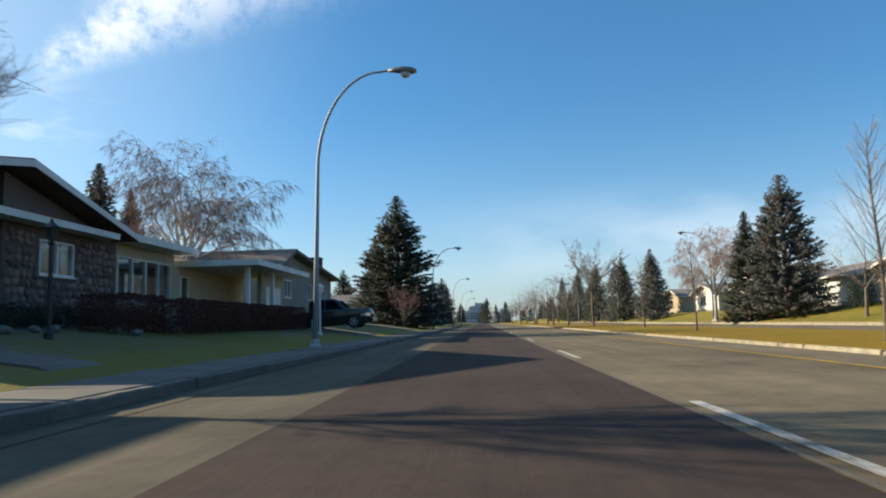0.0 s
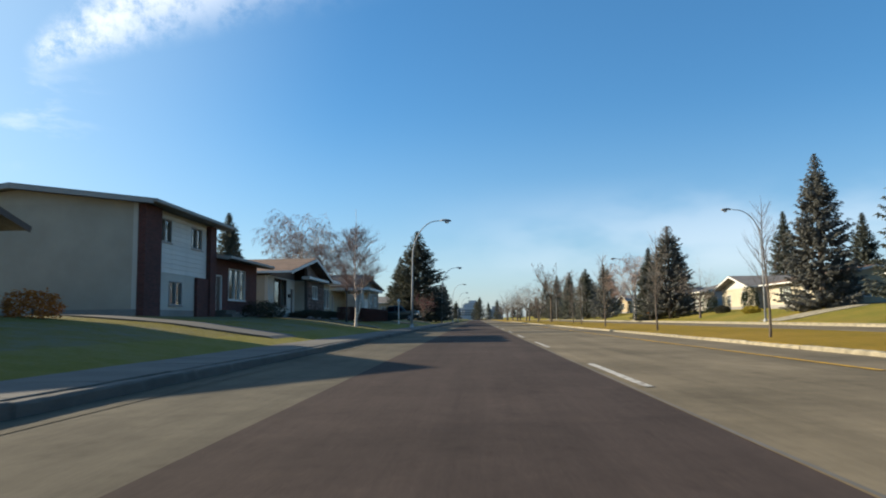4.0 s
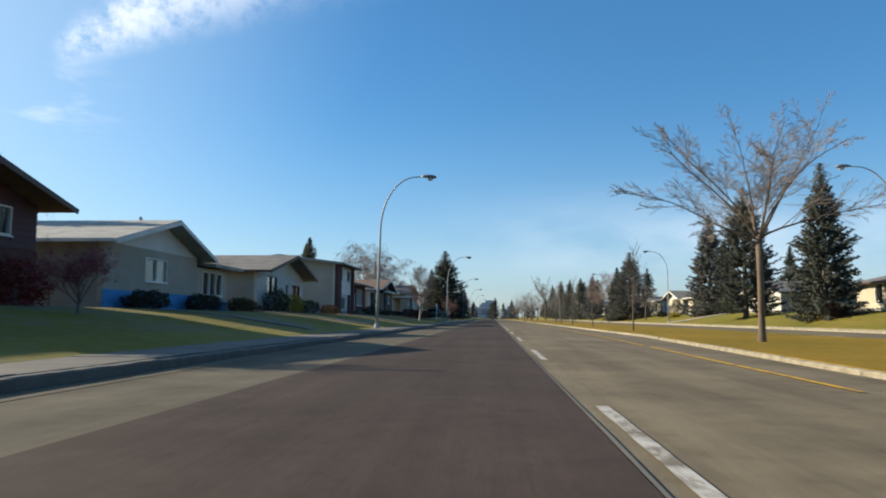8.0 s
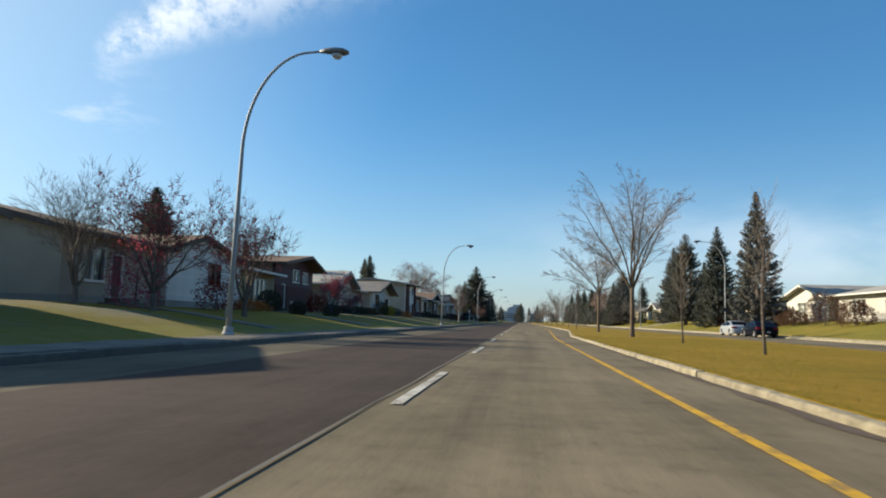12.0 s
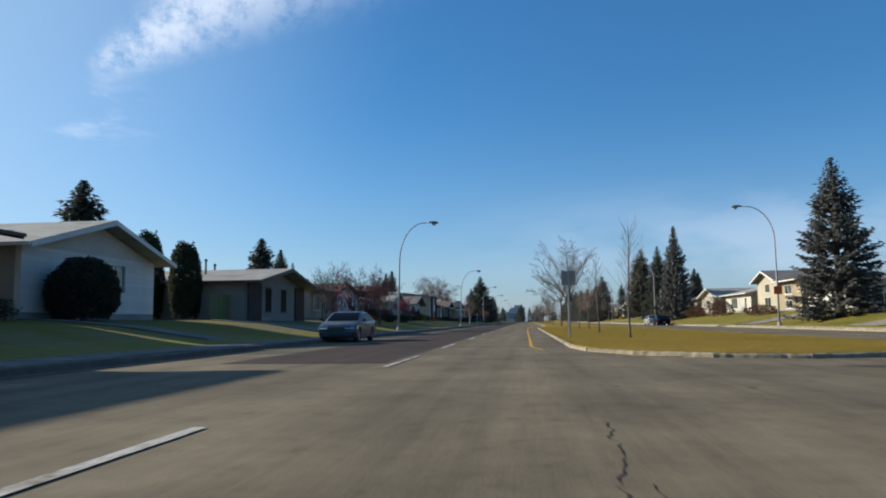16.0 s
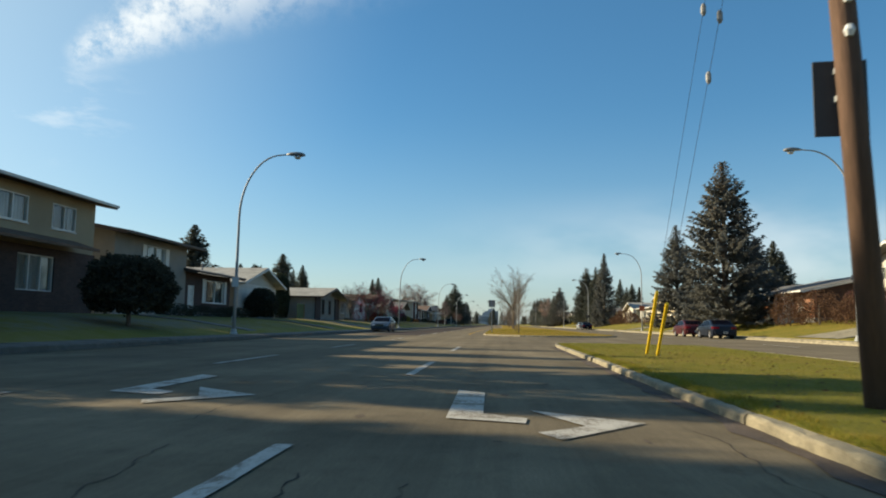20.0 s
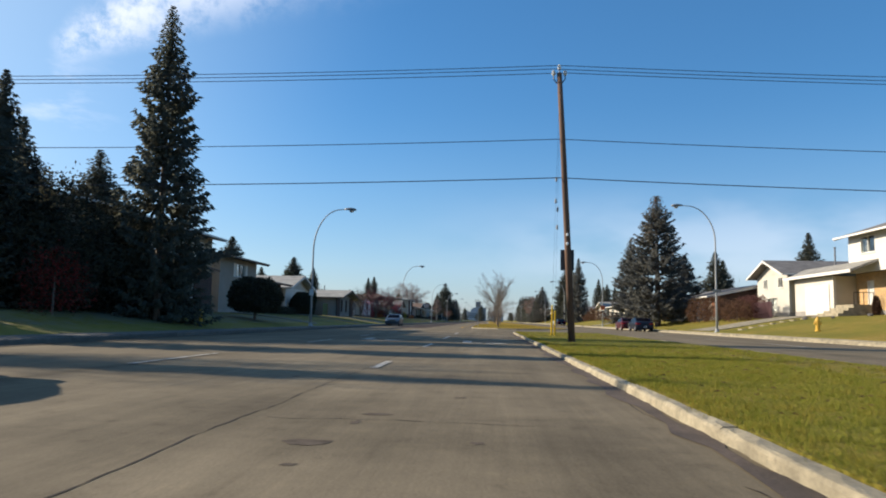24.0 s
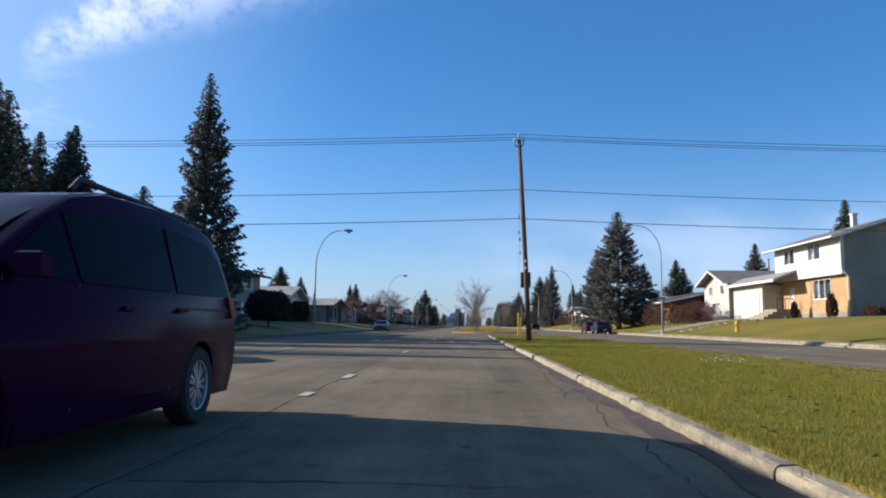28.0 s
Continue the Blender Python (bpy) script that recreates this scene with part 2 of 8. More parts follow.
def brickwork(name, col, mortar, w=0.21, h=0.075):
    m, n, l, b = nodes_of(name, 0.9)
    tc = n.new("ShaderNodeTexCoord")
    sx, cx = n.new("ShaderNodeSeparateXYZ"), n.new("ShaderNodeCombineXYZ")
    l.new(tc.outputs["Object"], sx.inputs[0])
    add = n.new("ShaderNodeMath")
    l.new(sx.outputs[0], add.inputs[0])
    l.new(sx.outputs[1], add.inputs[1])
    l.new(add.outputs[0], cx.inputs[0])
    l.new(sx.outputs[2], cx.inputs[1])
    t = n.new("ShaderNodeTexBrick")
    t.inputs["Scale"].default_value = 1.0
    t.inputs["Brick Width"].default_value, t.inputs["Row Height"].default_value, t.inputs["Mortar Size"].default_value = w, h, 0.008
    t.inputs["Color1"].default_value, t.inputs["Color2"].default_value, t.inputs["Mortar"].default_value = (*shade(col, 0.75), 1), (*shade(col, 1.2), 1), (*mortar, 1)
    l.new(cx.outputs[0], t.inputs["Vector"])
    nz = noise_tex(n, l, 0.8, 5, 0.6, tc.outputs["Object"])
    r = ramp(n, [(0.3, (0.8,) * 3), (0.7, (1.15,) * 3)])
    l.new(nz.outputs["Fac"], r.inputs["Fac"])
    mul = n.new("ShaderNodeMix")
    mul.data_type, mul.blend_type = "RGBA", "MULTIPLY"
    mul.inputs[0].default_value = 1.0
    l.new(t.outputs["Color"], mul.inputs[6])
    l.new(r.outputs["Color"], mul.inputs[7])
    l.new(mul.outputs[2], b.inputs["Base Color"])
    bp = n.new("ShaderNodeBump")
    bp.inputs["Strength"].default_value, bp.inputs["Distance"].default_value = 0.5, 0.01
    l.new(t.outputs["Fac"], bp.inputs["Height"])
    bp.invert = True
    l.new(bp.outputs["Normal"], b.inputs["Normal"])
    return m


def glassy(name, tint=(0.75, 0.82, 0.85), rough=0.02):
    m, n, l, b = nodes_of(name, rough)
    b.inputs["Base Color"].default_value = (*tint, 1)
    b.inputs["Transmission Weight"].default_value = 1.0
    b.inputs["IOR"].default_value = 1.45
    return m


def paint(name, col, rough=0.25, metal=0.0, coat=0.6, flake=0.06, spec=0.3, ior=1.45):
    m, n, l, b = nodes_of(name, rough, metal)
    b.inputs["IOR"].default_value = ior
    b.inputs["Specular IOR Level"].default_value = spec
    tc = n.new("ShaderNodeTexCoord")
    d = noise_tex(n, l, 3.0, 5, 0.7, tc.outputs["Object"])
    r = ramp(n, [(0.3, shade(col, 1 - flake)), (0.7, shade(col, 1 + flake))])
    l.new(d.outputs["Fac"], r.inputs["Fac"])
    l.new(r.outputs["Color"], b.inputs["Base Color"])
    rr = n.new("ShaderNodeMapRange")
    rr.inputs["To Min"].default_value, rr.inputs["To Max"].default_value = rough * 0.8, rough * 1.5
    l.new(d.outputs["Fac"], rr.inputs["Value"])
    l.new(rr.outputs["Result"], b.inputs["Roughness"])
    b.inputs["Coat Weight"].default_value, b.inputs["Coat Roughness"].default_value = coat, 0.08
    return m


ROAD_OLD = asphalt("old_grey_asphalt", (0.170, 0.140, 0.093), 0.24, 0.34)
ROAD_NEW = asphalt("new_dark_asphalt", (0.058, 0.043, 0.036), 0.2, 0.25)
ROAD_PARK = asphalt("pale_gutter_asphalt", (0.118, 0.103, 0.075), 0.2, 0.32)
TAR = mat("tar_seal", (0.052, 0.042, 0.034), 0.9, vary=0.3, bump=0.1, spec=0.15)
OIL = mat("oil_stain", (0.100, 0.080, 0.062), 0.95, big=4, fine=20, vary=0.35, bump=0.2, spec=0.1)
# Shade is painted into the first concrete, sunlight into the second.
CONC_SHADE = mat("shaded_weathered_concrete", (0.112, 0.104, 0.088), 0.9, big=0.9, fine=30, vary=0.25, rnd=0.10)
CONC_SUN = mat("sunlit_concrete", (0.277, 0.244, 0.168), 0.95, big=2.2, fine=30, vary=0.42, bump=0.9, rnd=0.16)
WHITE_LINE = worn_paint("worn_white_paint", (0.47, 0.455, 0.41), (0.16, 0.135, 0.10), 0.36)
ARROW_PAINT = worn_paint("rubbed_white_paint", (0.44, 0.425, 0.38), (0.17, 0.145, 0.11), 0.36)
YELLOW_LINE = worn_paint("worn_yellow_paint", (0.55, 0.32, 0.026), (0.17, 0.125, 0.07), 0.30)
GRASS = lawn("autumn_lawn", [(0.30, (0.112, 0.120, 0.015)), (0.46, (0.175, 0.160, 0.024)), (0.56, (0.235, 0.182, 0.032)), (0.70, (0.30, 0.21, 0.055))])
GRASS_MED = lawn("dry_median_grass", [(0.30, (0.150, 0.126, 0.012)), (0.50, (0.262, 0.172, 0.016)), (0.70, (0.345, 0.218, 0.034))])
# Shade is painted into the frosted lawn, sunlight into the golden one.
GRASS_FROST_SHADE = lawn("shaded_frosted_lawn", [(0.30, (0.140, 0.126, 0.012)), (0.50, (0.225, 0.178, 0.016)), (0.70, (0.31, 0.228, 0.030))], 0.70)
GRASS_SUN = lawn("sunlit_golden_lawn", [(0.30, (0.150, 0.126, 0.012)), (0.50, (0.235, 0.180, 0.016)), (0.70, (0.32, 0.228, 0.030))], 0.12)
GRASS_VERGE = lawn("half_shaded_frosted_verge", [(0.30, (0.150, 0.150, 0.022)), (0.50, (0.230, 0.200, 0.030)), (0.70, (0.31, 0.24, 0.045))], 0.32)
BLADES = leafy("grass_blades", (0.14, 0.14, 0.016), (0.34, 0.26, 0.05))
BLADES_GREEN = leafy("green_grass_blades", (0.11, 0.15, 0.016), (0.33, 0.29, 0.05))
GALV = mat("galvanised_steel", (0.34, 0.36, 0.37), 0.6, 0.1, vary=0.06, bump=0, spec=0.4, stretch=(1, 1, 0.1))
PIPE = mat("weathered_flue", (0.16, 0.17, 0.18), 0.6, 0.2, vary=0.25, bump=0)
LAMP_GREY = mat("weathered_lamp_housing", (0.19, 0.195, 0.20), 0.55, 0.3, vary=0.2)
DARK_METAL = mat("dark_metal", (0.05, 0.05, 0.055), 0.5, 0.6, vary=0.2)
POLE_WOOD = mat("creosoted_wood", (0.118, 0.068, 0.044), 0.9, big=0.8, fine=9, vary=0.4, bump=0.6, stretch=(6, 6, 0.5))
WIRE = mat("weathered_cable", (0.035, 0.035, 0.04), 0.6, 0.3, vary=0.1, bump=0)
CERAMIC = mat("white_ceramic", (0.6, 0.62, 0.62), 0.2, vary=0.1, bump=0)
YELLOW_PLASTIC = mat("yellow_plastic", (0.72, 0.50, 0.02), 0.5, vary=0.15, bump=0.05)
BARK = mat("grey_bark", (0.13, 0.105, 0.085), 0.95, big=2, fine=18, vary=0.35, bump=0.8, stretch=(3, 3, 0.7))
# Elm bark with the warm tone of sunlight put into its colour.
BARK_SUN = mat("sunlit_elm_bark", (0.135, 0.100, 0.066), 0.95, big=2, fine=18, vary=0.35, bump=0.8, stretch=(3, 3, 0.7))
BIRCH_BARK = mat("white_birch_bark", (0.55, 0.50, 0.45), 0.8, big=5, fine=9, vary=0.55, bump=0.3, stretch=(1, 1, 3))
TWIG = mat("fine_twigs", (0.235, 0.195, 0.16), 0.9, vary=0.25, bump=0)
TWIG_RED = mat("reddish_twigs", (0.26, 0.18, 0.145), 0.9, vary=0.25, bump=0)
SPRUCE = leafy("spruce_needles", (0.098, 0.110, 0.092), (0.150, 0.154, 0.122), 0.5)
SPRUCE_BLUE = leafy("blue_spruce_needles", (0.125, 0.128, 0.116), (0.205, 0.206, 0.186), 0.5)
SPRUCE_CONE = leafy("brown_spruce_cones", (0.15, 0.078, 0.045), (0.27, 0.15, 0.09))
CEDAR = leafy("cedar_foliage", (0.034, 0.046, 0.030), (0.065, 0.078, 0.048), 0.4)
JUNIPER = leafy("dark_shrub_foliage", (0.040, 0.044, 0.034), (0.080, 0.076, 0.052), 0.4)
RED_SHRUB = leafy("red_autumn_leaves", (0.09, 0.016, 0.014), (0.25, 0.045, 0.035))
PINK_SHRUB = leafy("crimson_berry_leaves", (0.24, 0.034, 0.068), (0.44, 0.11, 0.155))
BROWN_HEDGE = leafy("brown_hedge_twigs", (0.075, 0.042, 0.028), (0.15, 0.088, 0.055))
RUSSET_HEDGE = leafy("russet_hedge_twigs", (0.075, 0.036, 0.033), (0.17, 0.085, 0.072))
YEL_SHRUB = leafy("yellow_shrub_leaves", (0.20, 0.16, 0.02), (0.42, 0.34, 0.06))
ORANGE_SHRUB = leafy("orange_leaves", (0.30, 0.09, 0.02), (0.5, 0.2, 0.05))
BERRY = leafy("rowan_berries", (0.15, 0.026, 0.042), (0.30, 0.070, 0.085), 0.1)
GLASS = glassy("window_glass")
CAR_GLASS = glassy("tinted_car_glass", (0.10, 0.12, 0.13))
CURTAIN = mat("pale_curtain", (0.38, 0.375, 0.35), 0.9, vary=0.15, bump=0.2, stretch=(1, 9, 1))
DARK_ROOM = mat("dim_room", (0.045, 0.04, 0.038), 0.9, vary=0.3, bump=0)
TRIM_WHITE = mat("white_trim", (0.62, 0.61, 0.57), 0.6, vary=0.12, bump=0.05)
TRIM_BROWN = mat("brown_trim", (0.075, 0.05, 0.038), 0.6, vary=0.2, bump=0.05)
TRIM_GREY = mat("grey_trim", (0.26, 0.26, 0.25), 0.6, vary=0.15, bump=0.05)
SHINGLE_GREY = mat("grey_shingles", (0.16, 0.15, 0.14), 0.95, big=1.2, fine=9, vary=0.3, bump=0.9, stretch=(1, 1, 1))
SHINGLE_BROWN = mat("brown_shingles", (0.14, 0.085, 0.055), 0.95, big=1.2, fine=9, vary=0.3, bump=0.9)
SHINGLE_PALE = mat("pale_shingles", (0.30, 0.29, 0.26), 0.95, big=1.2, fine=9, vary=0.25, bump=0.9)
STUCCO_BEIGE = mat("beige_stucco", (0.37, 0.335, 0.27), 0.95, big=0.5, fine=60, vary=0.13, bump=0.7)
STUCCO_CREAM = mat("cream_stucco", (0.41, 0.368, 0.275), 0.95, big=0.5, fine=60, vary=0.13, bump=0.7)
STUCCO_WHITE = mat("white_stucco", (0.504, 0.486, 0.432), 0.95, big=0.5, fine=60, vary=0.12, bump=0.7)
STUCCO_GREY = mat("grey_stucco", (0.25, 0.235, 0.205), 0.95, big=0.5, fine=60, vary=0.14, bump=0.7)
STUCCO_TAN = mat("tan_stucco", (0.32, 0.26, 0.17), 0.95, big=0.5, fine=60, vary=0.14, bump=0.7)
SIDING_WHITE = mat("white_siding", (0.552, 0.543, 0.506), 0.55, big=0.7, fine=12, vary=0.10, bump=0.05, rnd=0.05)
SIDING_BLUEGREY = mat("pale_blue_siding", (0.40, 0.42, 0.41), 0.6, big=0.7, fine=12, vary=0.10, bump=0.05, rnd=0.05)
SIDING_BROWN = mat("dark_brown_siding", (0.070, 0.026, 0.031), 0.7, big=0.7, fine=12, vary=0.2, bump=0.1, rnd=0.1)
BLUE_PAINT = mat("blue_painted_wall", (0.06, 0.22, 0.45), 0.8, big=0.7, fine=40, vary=0.15, bump=0.4)
BRICK_RED = brickwork("dark_red_brick", (0.085, 0.024, 0.02), (0.07, 0.05, 0.045))
BRICK_TAN = brickwork("tan_brick", (0.42, 0.25, 0.085), (0.40, 0.34, 0.26))
BRICK_DARK = brickwork("dark_brown_brick", (0.06, 0.032, 0.026), (0.06, 0.05, 0.045))
BRICK_ORANGE = brickwork("orange_brick", (0.30, 0.11, 0.05), (0.3, 0.25, 0.2))
STONE = mat("fieldstone", (0.155, 0.106, 0.086), 0.9, big=3, fine=16, vary=0.4, bump=0.6, rnd=0.45)
MORTAR = mat("dark_mortar", (0.10, 0.085, 0.075), 0.95, vary=0.2, bump=0.4)
FENCE_WOOD = mat("weathered_fence_wood", (0.23, 0.15, 0.075), 0.9, fine=9, vary=0.3, bump=0.3, stretch=(4, 4, 0.6))
FENCE_GREEN = mat("green_fence_paint", (0.13, 0.15, 0.06), 0.9, vary=0.25, bump=0.2)
FOUND = mat("foundation_concrete", (0.25, 0.24, 0.22), 0.95, vary=0.2, bump=0.4)
RUBBER = mat("tyre_rubber", (0.022, 0.022, 0.022), 0.85, vary=0.15, bump=0.2)
ALLOY = mat("silver_alloy", (0.34, 0.34, 0.36), 0.4, 0.45, vary=0.08, bump=0)
LENS_GREY = mat("frosted_lamp_lens", (0.45, 0.46, 0.46), 0.3, 0.0, vary=0.1, bump=0)
CHROME = mat("chrome", (0.75, 0.75, 0.76), 0.08, 1.0, vary=0.03, bump=0)
BLACK_TRIM = mat("black_plastic", (0.016, 0.016, 0.017), 0.55, vary=0.15, bump=0.05)
LAMP_RED = paint("red_lens", (0.17, 0.005, 0.010), 0.2, 0.0, 0.05, 0.06, 0.12)
PLATE = mat("licence_plate", (0.65, 0.65, 0.62), 0.5, vary=0.08, bump=0)
PAINT_BURGUNDY = paint("burgundy_car_paint", (0.024, 0.0012, 0.022), 0.18, 0.0, 0.02, 0.06, 0.05, 1.3)
PAINT_NAVY = paint("dark_blue_grey_car_paint", (0.0035, 0.005, 0.012), 0.25, 0.0, 0.03, 0.06, 0.08)
PAINT_SILVER = paint("blue_grey_car_paint", (0.050, 0.062, 0.075), 0.3, 0.2, 0.25)
HEADLAMP = paint("headlamp_reflector", (0.50, 0.51, 0.52), 0.12, 0.5, 0.8)
PAINT_PALE = paint("pale_silver_car_paint", (0.36, 0.39, 0.41), 0.3, 0.2, 0.3)
PAINT_MAROON = paint("maroon_car_paint", (0.055, 0.011, 0.014), 0.35, 0.0, 0.1, 0.06, 0.2)
PAINT_BLUE = paint("slate_blue_car_paint", (0.009, 0.013, 0.024), 0.3, 0.0, 0.1, 0.06, 0.2)
PAINT_DKGREEN = paint("dark_green_truck_paint", (0.012, 0.022, 0.02), 0.3, 0.2, 0.6)
ORANGE_SIGN = mat("orange_sign_face", (0.70, 0.16, 0.05), 0.6, vary=0.1, bump=0)
SIGN_BACK = mat("sign_back_metal", (0.05, 0.053, 0.058), 0.8, 0.0, vary=0.1, bump=0)
WHITE_SIGN = mat("white_sign_face", (0.6, 0.62, 0.62), 0.5, vary=0.1, bump=0)
HYDRANT = mat("hydrant_yellow", (0.65, 0.38, 0.03), 0.5, vary=0.15, bump=0.1)
# Distance haze is mixed into the tower window and wall colours.
HAZE_WINDOW = mat("hazed_window_band", (0.14, 0.17, 0.21), 0.5, vary=0.15, bump=0)
HAZE_WALL = mat("hazed_concrete", (0.34, 0.38, 0.43), 0.8, vary=0.12, bump=0)
ROCK = mat("garden_rock", (0.16, 0.15, 0.14), 0.9, big=3, fine=14, vary=0.35, bump=0.6, rnd=0.25)
SOIL = mat("garden_soil", (0.075, 0.055, 0.042), 0.98, big=1.5, fine=22, vary=0.4, bump=0.9)

# ---- mesh helpers ----


class Shape:
    """Collects vertices and faces of one mesh."""

    def __init__(self):
        self.v, self.f = [], []

    def add(self, verts, faces):
        k = len(self.v)
        self.v += [tuple(p) for p in verts]
        self.f += [tuple(i + k for i in f) for f in faces]
        return self

    def box(self, x0, x1, y0, y1, z0, z1):
        return self.add([(x0, y0, z0), (x1, y0, z0), (x1, y1, z0), (x0, y1, z0), (x0, y0, z1), (x1, y0, z1), (x1, y1, z1), (x0, y1, z1)],
                        [(3, 2, 1, 0), (4, 5, 6, 7), (0, 1, 5, 4), (1, 2, 6, 5), (2, 3, 7, 6), (3, 0, 4, 7)])

    def bevel_box(self, x0, x1, y0, y1, z0, z1, b):
        """A box with its top edges rounded off."""
        v = []
        for z, i in ((z0, 0), (z1 - b, 0), (z1 - b * 0.3, b * 0.3), (z1, b)):
            v += [(x0 + i, y0 + i, z), (x1 - i, y0 + i, z), (x1 - i, y1 - i, z), (x0 + i, y1 - i, z)]
        f = [(3, 2, 1, 0), (12, 13, 14, 15)]
        for r in range(3):
            for c in range(4):
                a, d = r * 4 + c, r * 4 + (c + 1) % 4
                f.append((a, d, d + 4, a + 4))
        return self.add(v, f)

    def prism(self, outline, axis, a, b):
        """A flat outline (two coordinates each) pushed along an axis from a to b."""
        n = len(outline)

        def at(p, w):
            return {"x": (w, p[0], p[1]), "y": (p[0], w, p[1]), "z": (p[0], p[1], w)}[axis]
        v = [at(p, a) for p in outline] + [at(p, b) for p in outline]
        f = [tuple(range(n)), tuple(range(2 * n - 1, n - 1, -1))]
        f += [(i, i + n, (i + 1) % n + n, (i + 1) % n) for i in range(n)]
        return self.add(v, f)

    def tube(self, pts, radii, sides=8, cap=True):
        pts = [Vector(p) for p in pts]
        k = len(self.v)
        ref = None
        for i, p in enumerate(pts):
            d = (pts[min(i + 1, len(pts) - 1)] - pts[max(i - 1, 0)])
            d = d.normalized() if d.length > 1e-9 else Vector((0, 0, 1))
            if ref is None:
                ref = Vector((1, 0, 0)) if abs(d.x) < 0.9 else Vector((0, 1, 0))
            a = (ref - d * ref.dot(d)).normalized()
            ref = a
            b = d.cross(a)
            for s in range(sides):
                w = 2 * math.pi * s / sides
                self.v.append(tuple(p + (a * math.cos(w) + b * math.sin(w)) * radii[i]))
        for i in range(len(pts) - 1):
            for s in range(sides):
                p0, p1 = k + i * sides + s, k + i * sides + (s + 1) % sides
                self.f.append((p0, p1, p1 + sides, p0 + sides))
        if cap:
            self.f.append(tuple(k + s for s in range(sides - 1, -1, -1)))
            self.f.append(tuple(k + (len(pts) - 1) * sides + s for s in range(sides)))
        return self

    def lathe(self, profile, axis="z", centre=(0, 0, 0), sides=16, cap=True):
        """profile: (radius, height) pairs turned round an axis."""
        k, n = len(self.v), len(profile)
        cx, cy, cz = centre
        for r, h in profile:
            for s in range(sides):
                w = 2 * math.pi * s / sides
                c, d = r * math.cos(w), r * math.sin(w)
                self.v.append({"z": (cx + c, cy + d, cz + h), "x": (cx + h, cy + c, cz + d), "y": (cx + d, cy + h, cz + c)}[axis])
        for i in range(n - 1):
            for s in range(sides):
                p0, p1 = k + i * sides + s, k + i * sides + (s + 1) % sides
                self.f.append((p0, p1, p1 + sides, p0 + sides))
        if cap:
            self.f.append(tuple(k + s for s in range(sides - 1, -1, -1)))
            self.f.append(tuple(k + (n - 1) * sides + s for s in range(sides)))
        return self

    def mesh(self, name, material, smooth=False):
        me = bpy.data.meshes.new(name)
        me.from_pydata(self.v, [], self.f)
        me.materials.append(material)
        if smooth:
            me.polygons.foreach_set("use_smooth", [True] * len(me.polygons))
        me.update()
        return me


def part(name, shape, material, parent=None, label="", smooth=False, at=None):
    """Links a shape, or a ready mesh, as one object under its thing."""
    me = shape if isinstance(shape, bpy.types.Mesh) else shape.mesh(name, material, smooth)
    ob = new(name, me)
    if parent is not None:
        ob.parent = parent
    if at is not None:
        ob.matrix_basis = at
    return tagged(ob, label)


def thing(name, m, label, category, group="", kind=""):
    ob = new(name)
    ob.matrix_basis = m
    return tagged(ob, label, category, group, kind)


def soft_normals(me):
    """Rounds a closed painted shell but keeps its sharp creases."""
    bm = bmesh.new()
    bm.from_mesh(me)
    bmesh.ops.recalc_face_normals(bm, faces=bm.faces)
    for e in bm.edges:
        e.smooth = len(e.link_faces) == 2 and e.calc_face_angle(0) < radians(38)
    for f in bm.faces:
        f.smooth = True
    bm.to_mesh(me)
    bm.free()


# ---- the lie of the land: one sheet from horizon to horizon, terraces beside the road ----
PROFILE = [(-2600, 2.0), (-200, 1.6), (-40, 1.2), (-16, 1.02), (-12, 0.97), (-9.0, 0.72), (-6.6, 0.36), (-5.06, 0.145), (-5.05, -0.06),
           (22.85, -0.06), (22.86, 0.19), (24.5, 0.42), (27, 0.9), (30, 1.38), (34, 1.6), (60, 1.7), (200, 1.8), (2600, 2.5)]


def land(x):
    for (a, za), (b, zb) in zip(PROFILE, PROFILE[1:]):
        if a <= x <= b:
            return za + (zb - za) * (x - a) / (b - a)
    return 0.0


ys = [-2600, -600, -300] + [-240 + 6 * i for i in range(70)] + [240, 400, 800, 2600]
ground = Shape()
for yv in ys:
    for x, z in PROFILE:
        bumpy = 0.04 * noise.noise(Vector((x * 0.3, yv * 0.23, 0))) if (abs(x) < 60 and z > 0.16) else 0
        ground.v.append((x, yv, z + bumpy))
w = len(PROFILE)
for j in range(len(ys) - 1):
    for i in range(w - 1):
        ground.f.append((j * w + i, j * w + i + 1, (j + 1) * w + i + 1, (j + 1) * w + i))
gob = tagged(new("ground", ground.mesh("ground", GRASS)), "autumn lawn rising gently beside the avenue", "lawn", kind="structure")
gob.data.materials.append(GRASS_FROST_SHADE)
gob.data.materials.append(GRASS_VERGE)
gob.data.materials.append(GRASS_SUN)
# shaded lawn colour up the slope, sunlit colour in one stretch, verge between
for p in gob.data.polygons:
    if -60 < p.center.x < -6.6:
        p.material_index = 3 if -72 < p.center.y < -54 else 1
    elif -6.6 < p.center.x < -5.05:
        p.material_index = 2

# ---- roads ----
KERB_L, LANE, NEW_L, NEW_R = -3.6, 1.75, -1.62, 1.55
MED_R, OPP_R = 14.1, 21.4
Y0, Y1 = -230.0, 420.0


def strip(name, x0, x1, z, material, label, y0=Y0, y1=Y1, step=10.0):
    s = Shape()
    n = max(1, int((y1 - y0) / step))
    for j in range(n + 1):
        y = y0 + (y1 - y0) * j / n
        s.v += [(x0(y) if callable(x0) else x0, y, z), (x1(y) if callable(x1) else x1, y, z)]
    for j in range(n):
        s.f.append((2 * j, 2 * j + 1, 2 * j + 3, 2 * j + 2))
    return tagged(new(name, s.mesh(name, material)), label, "road", kind="structure")


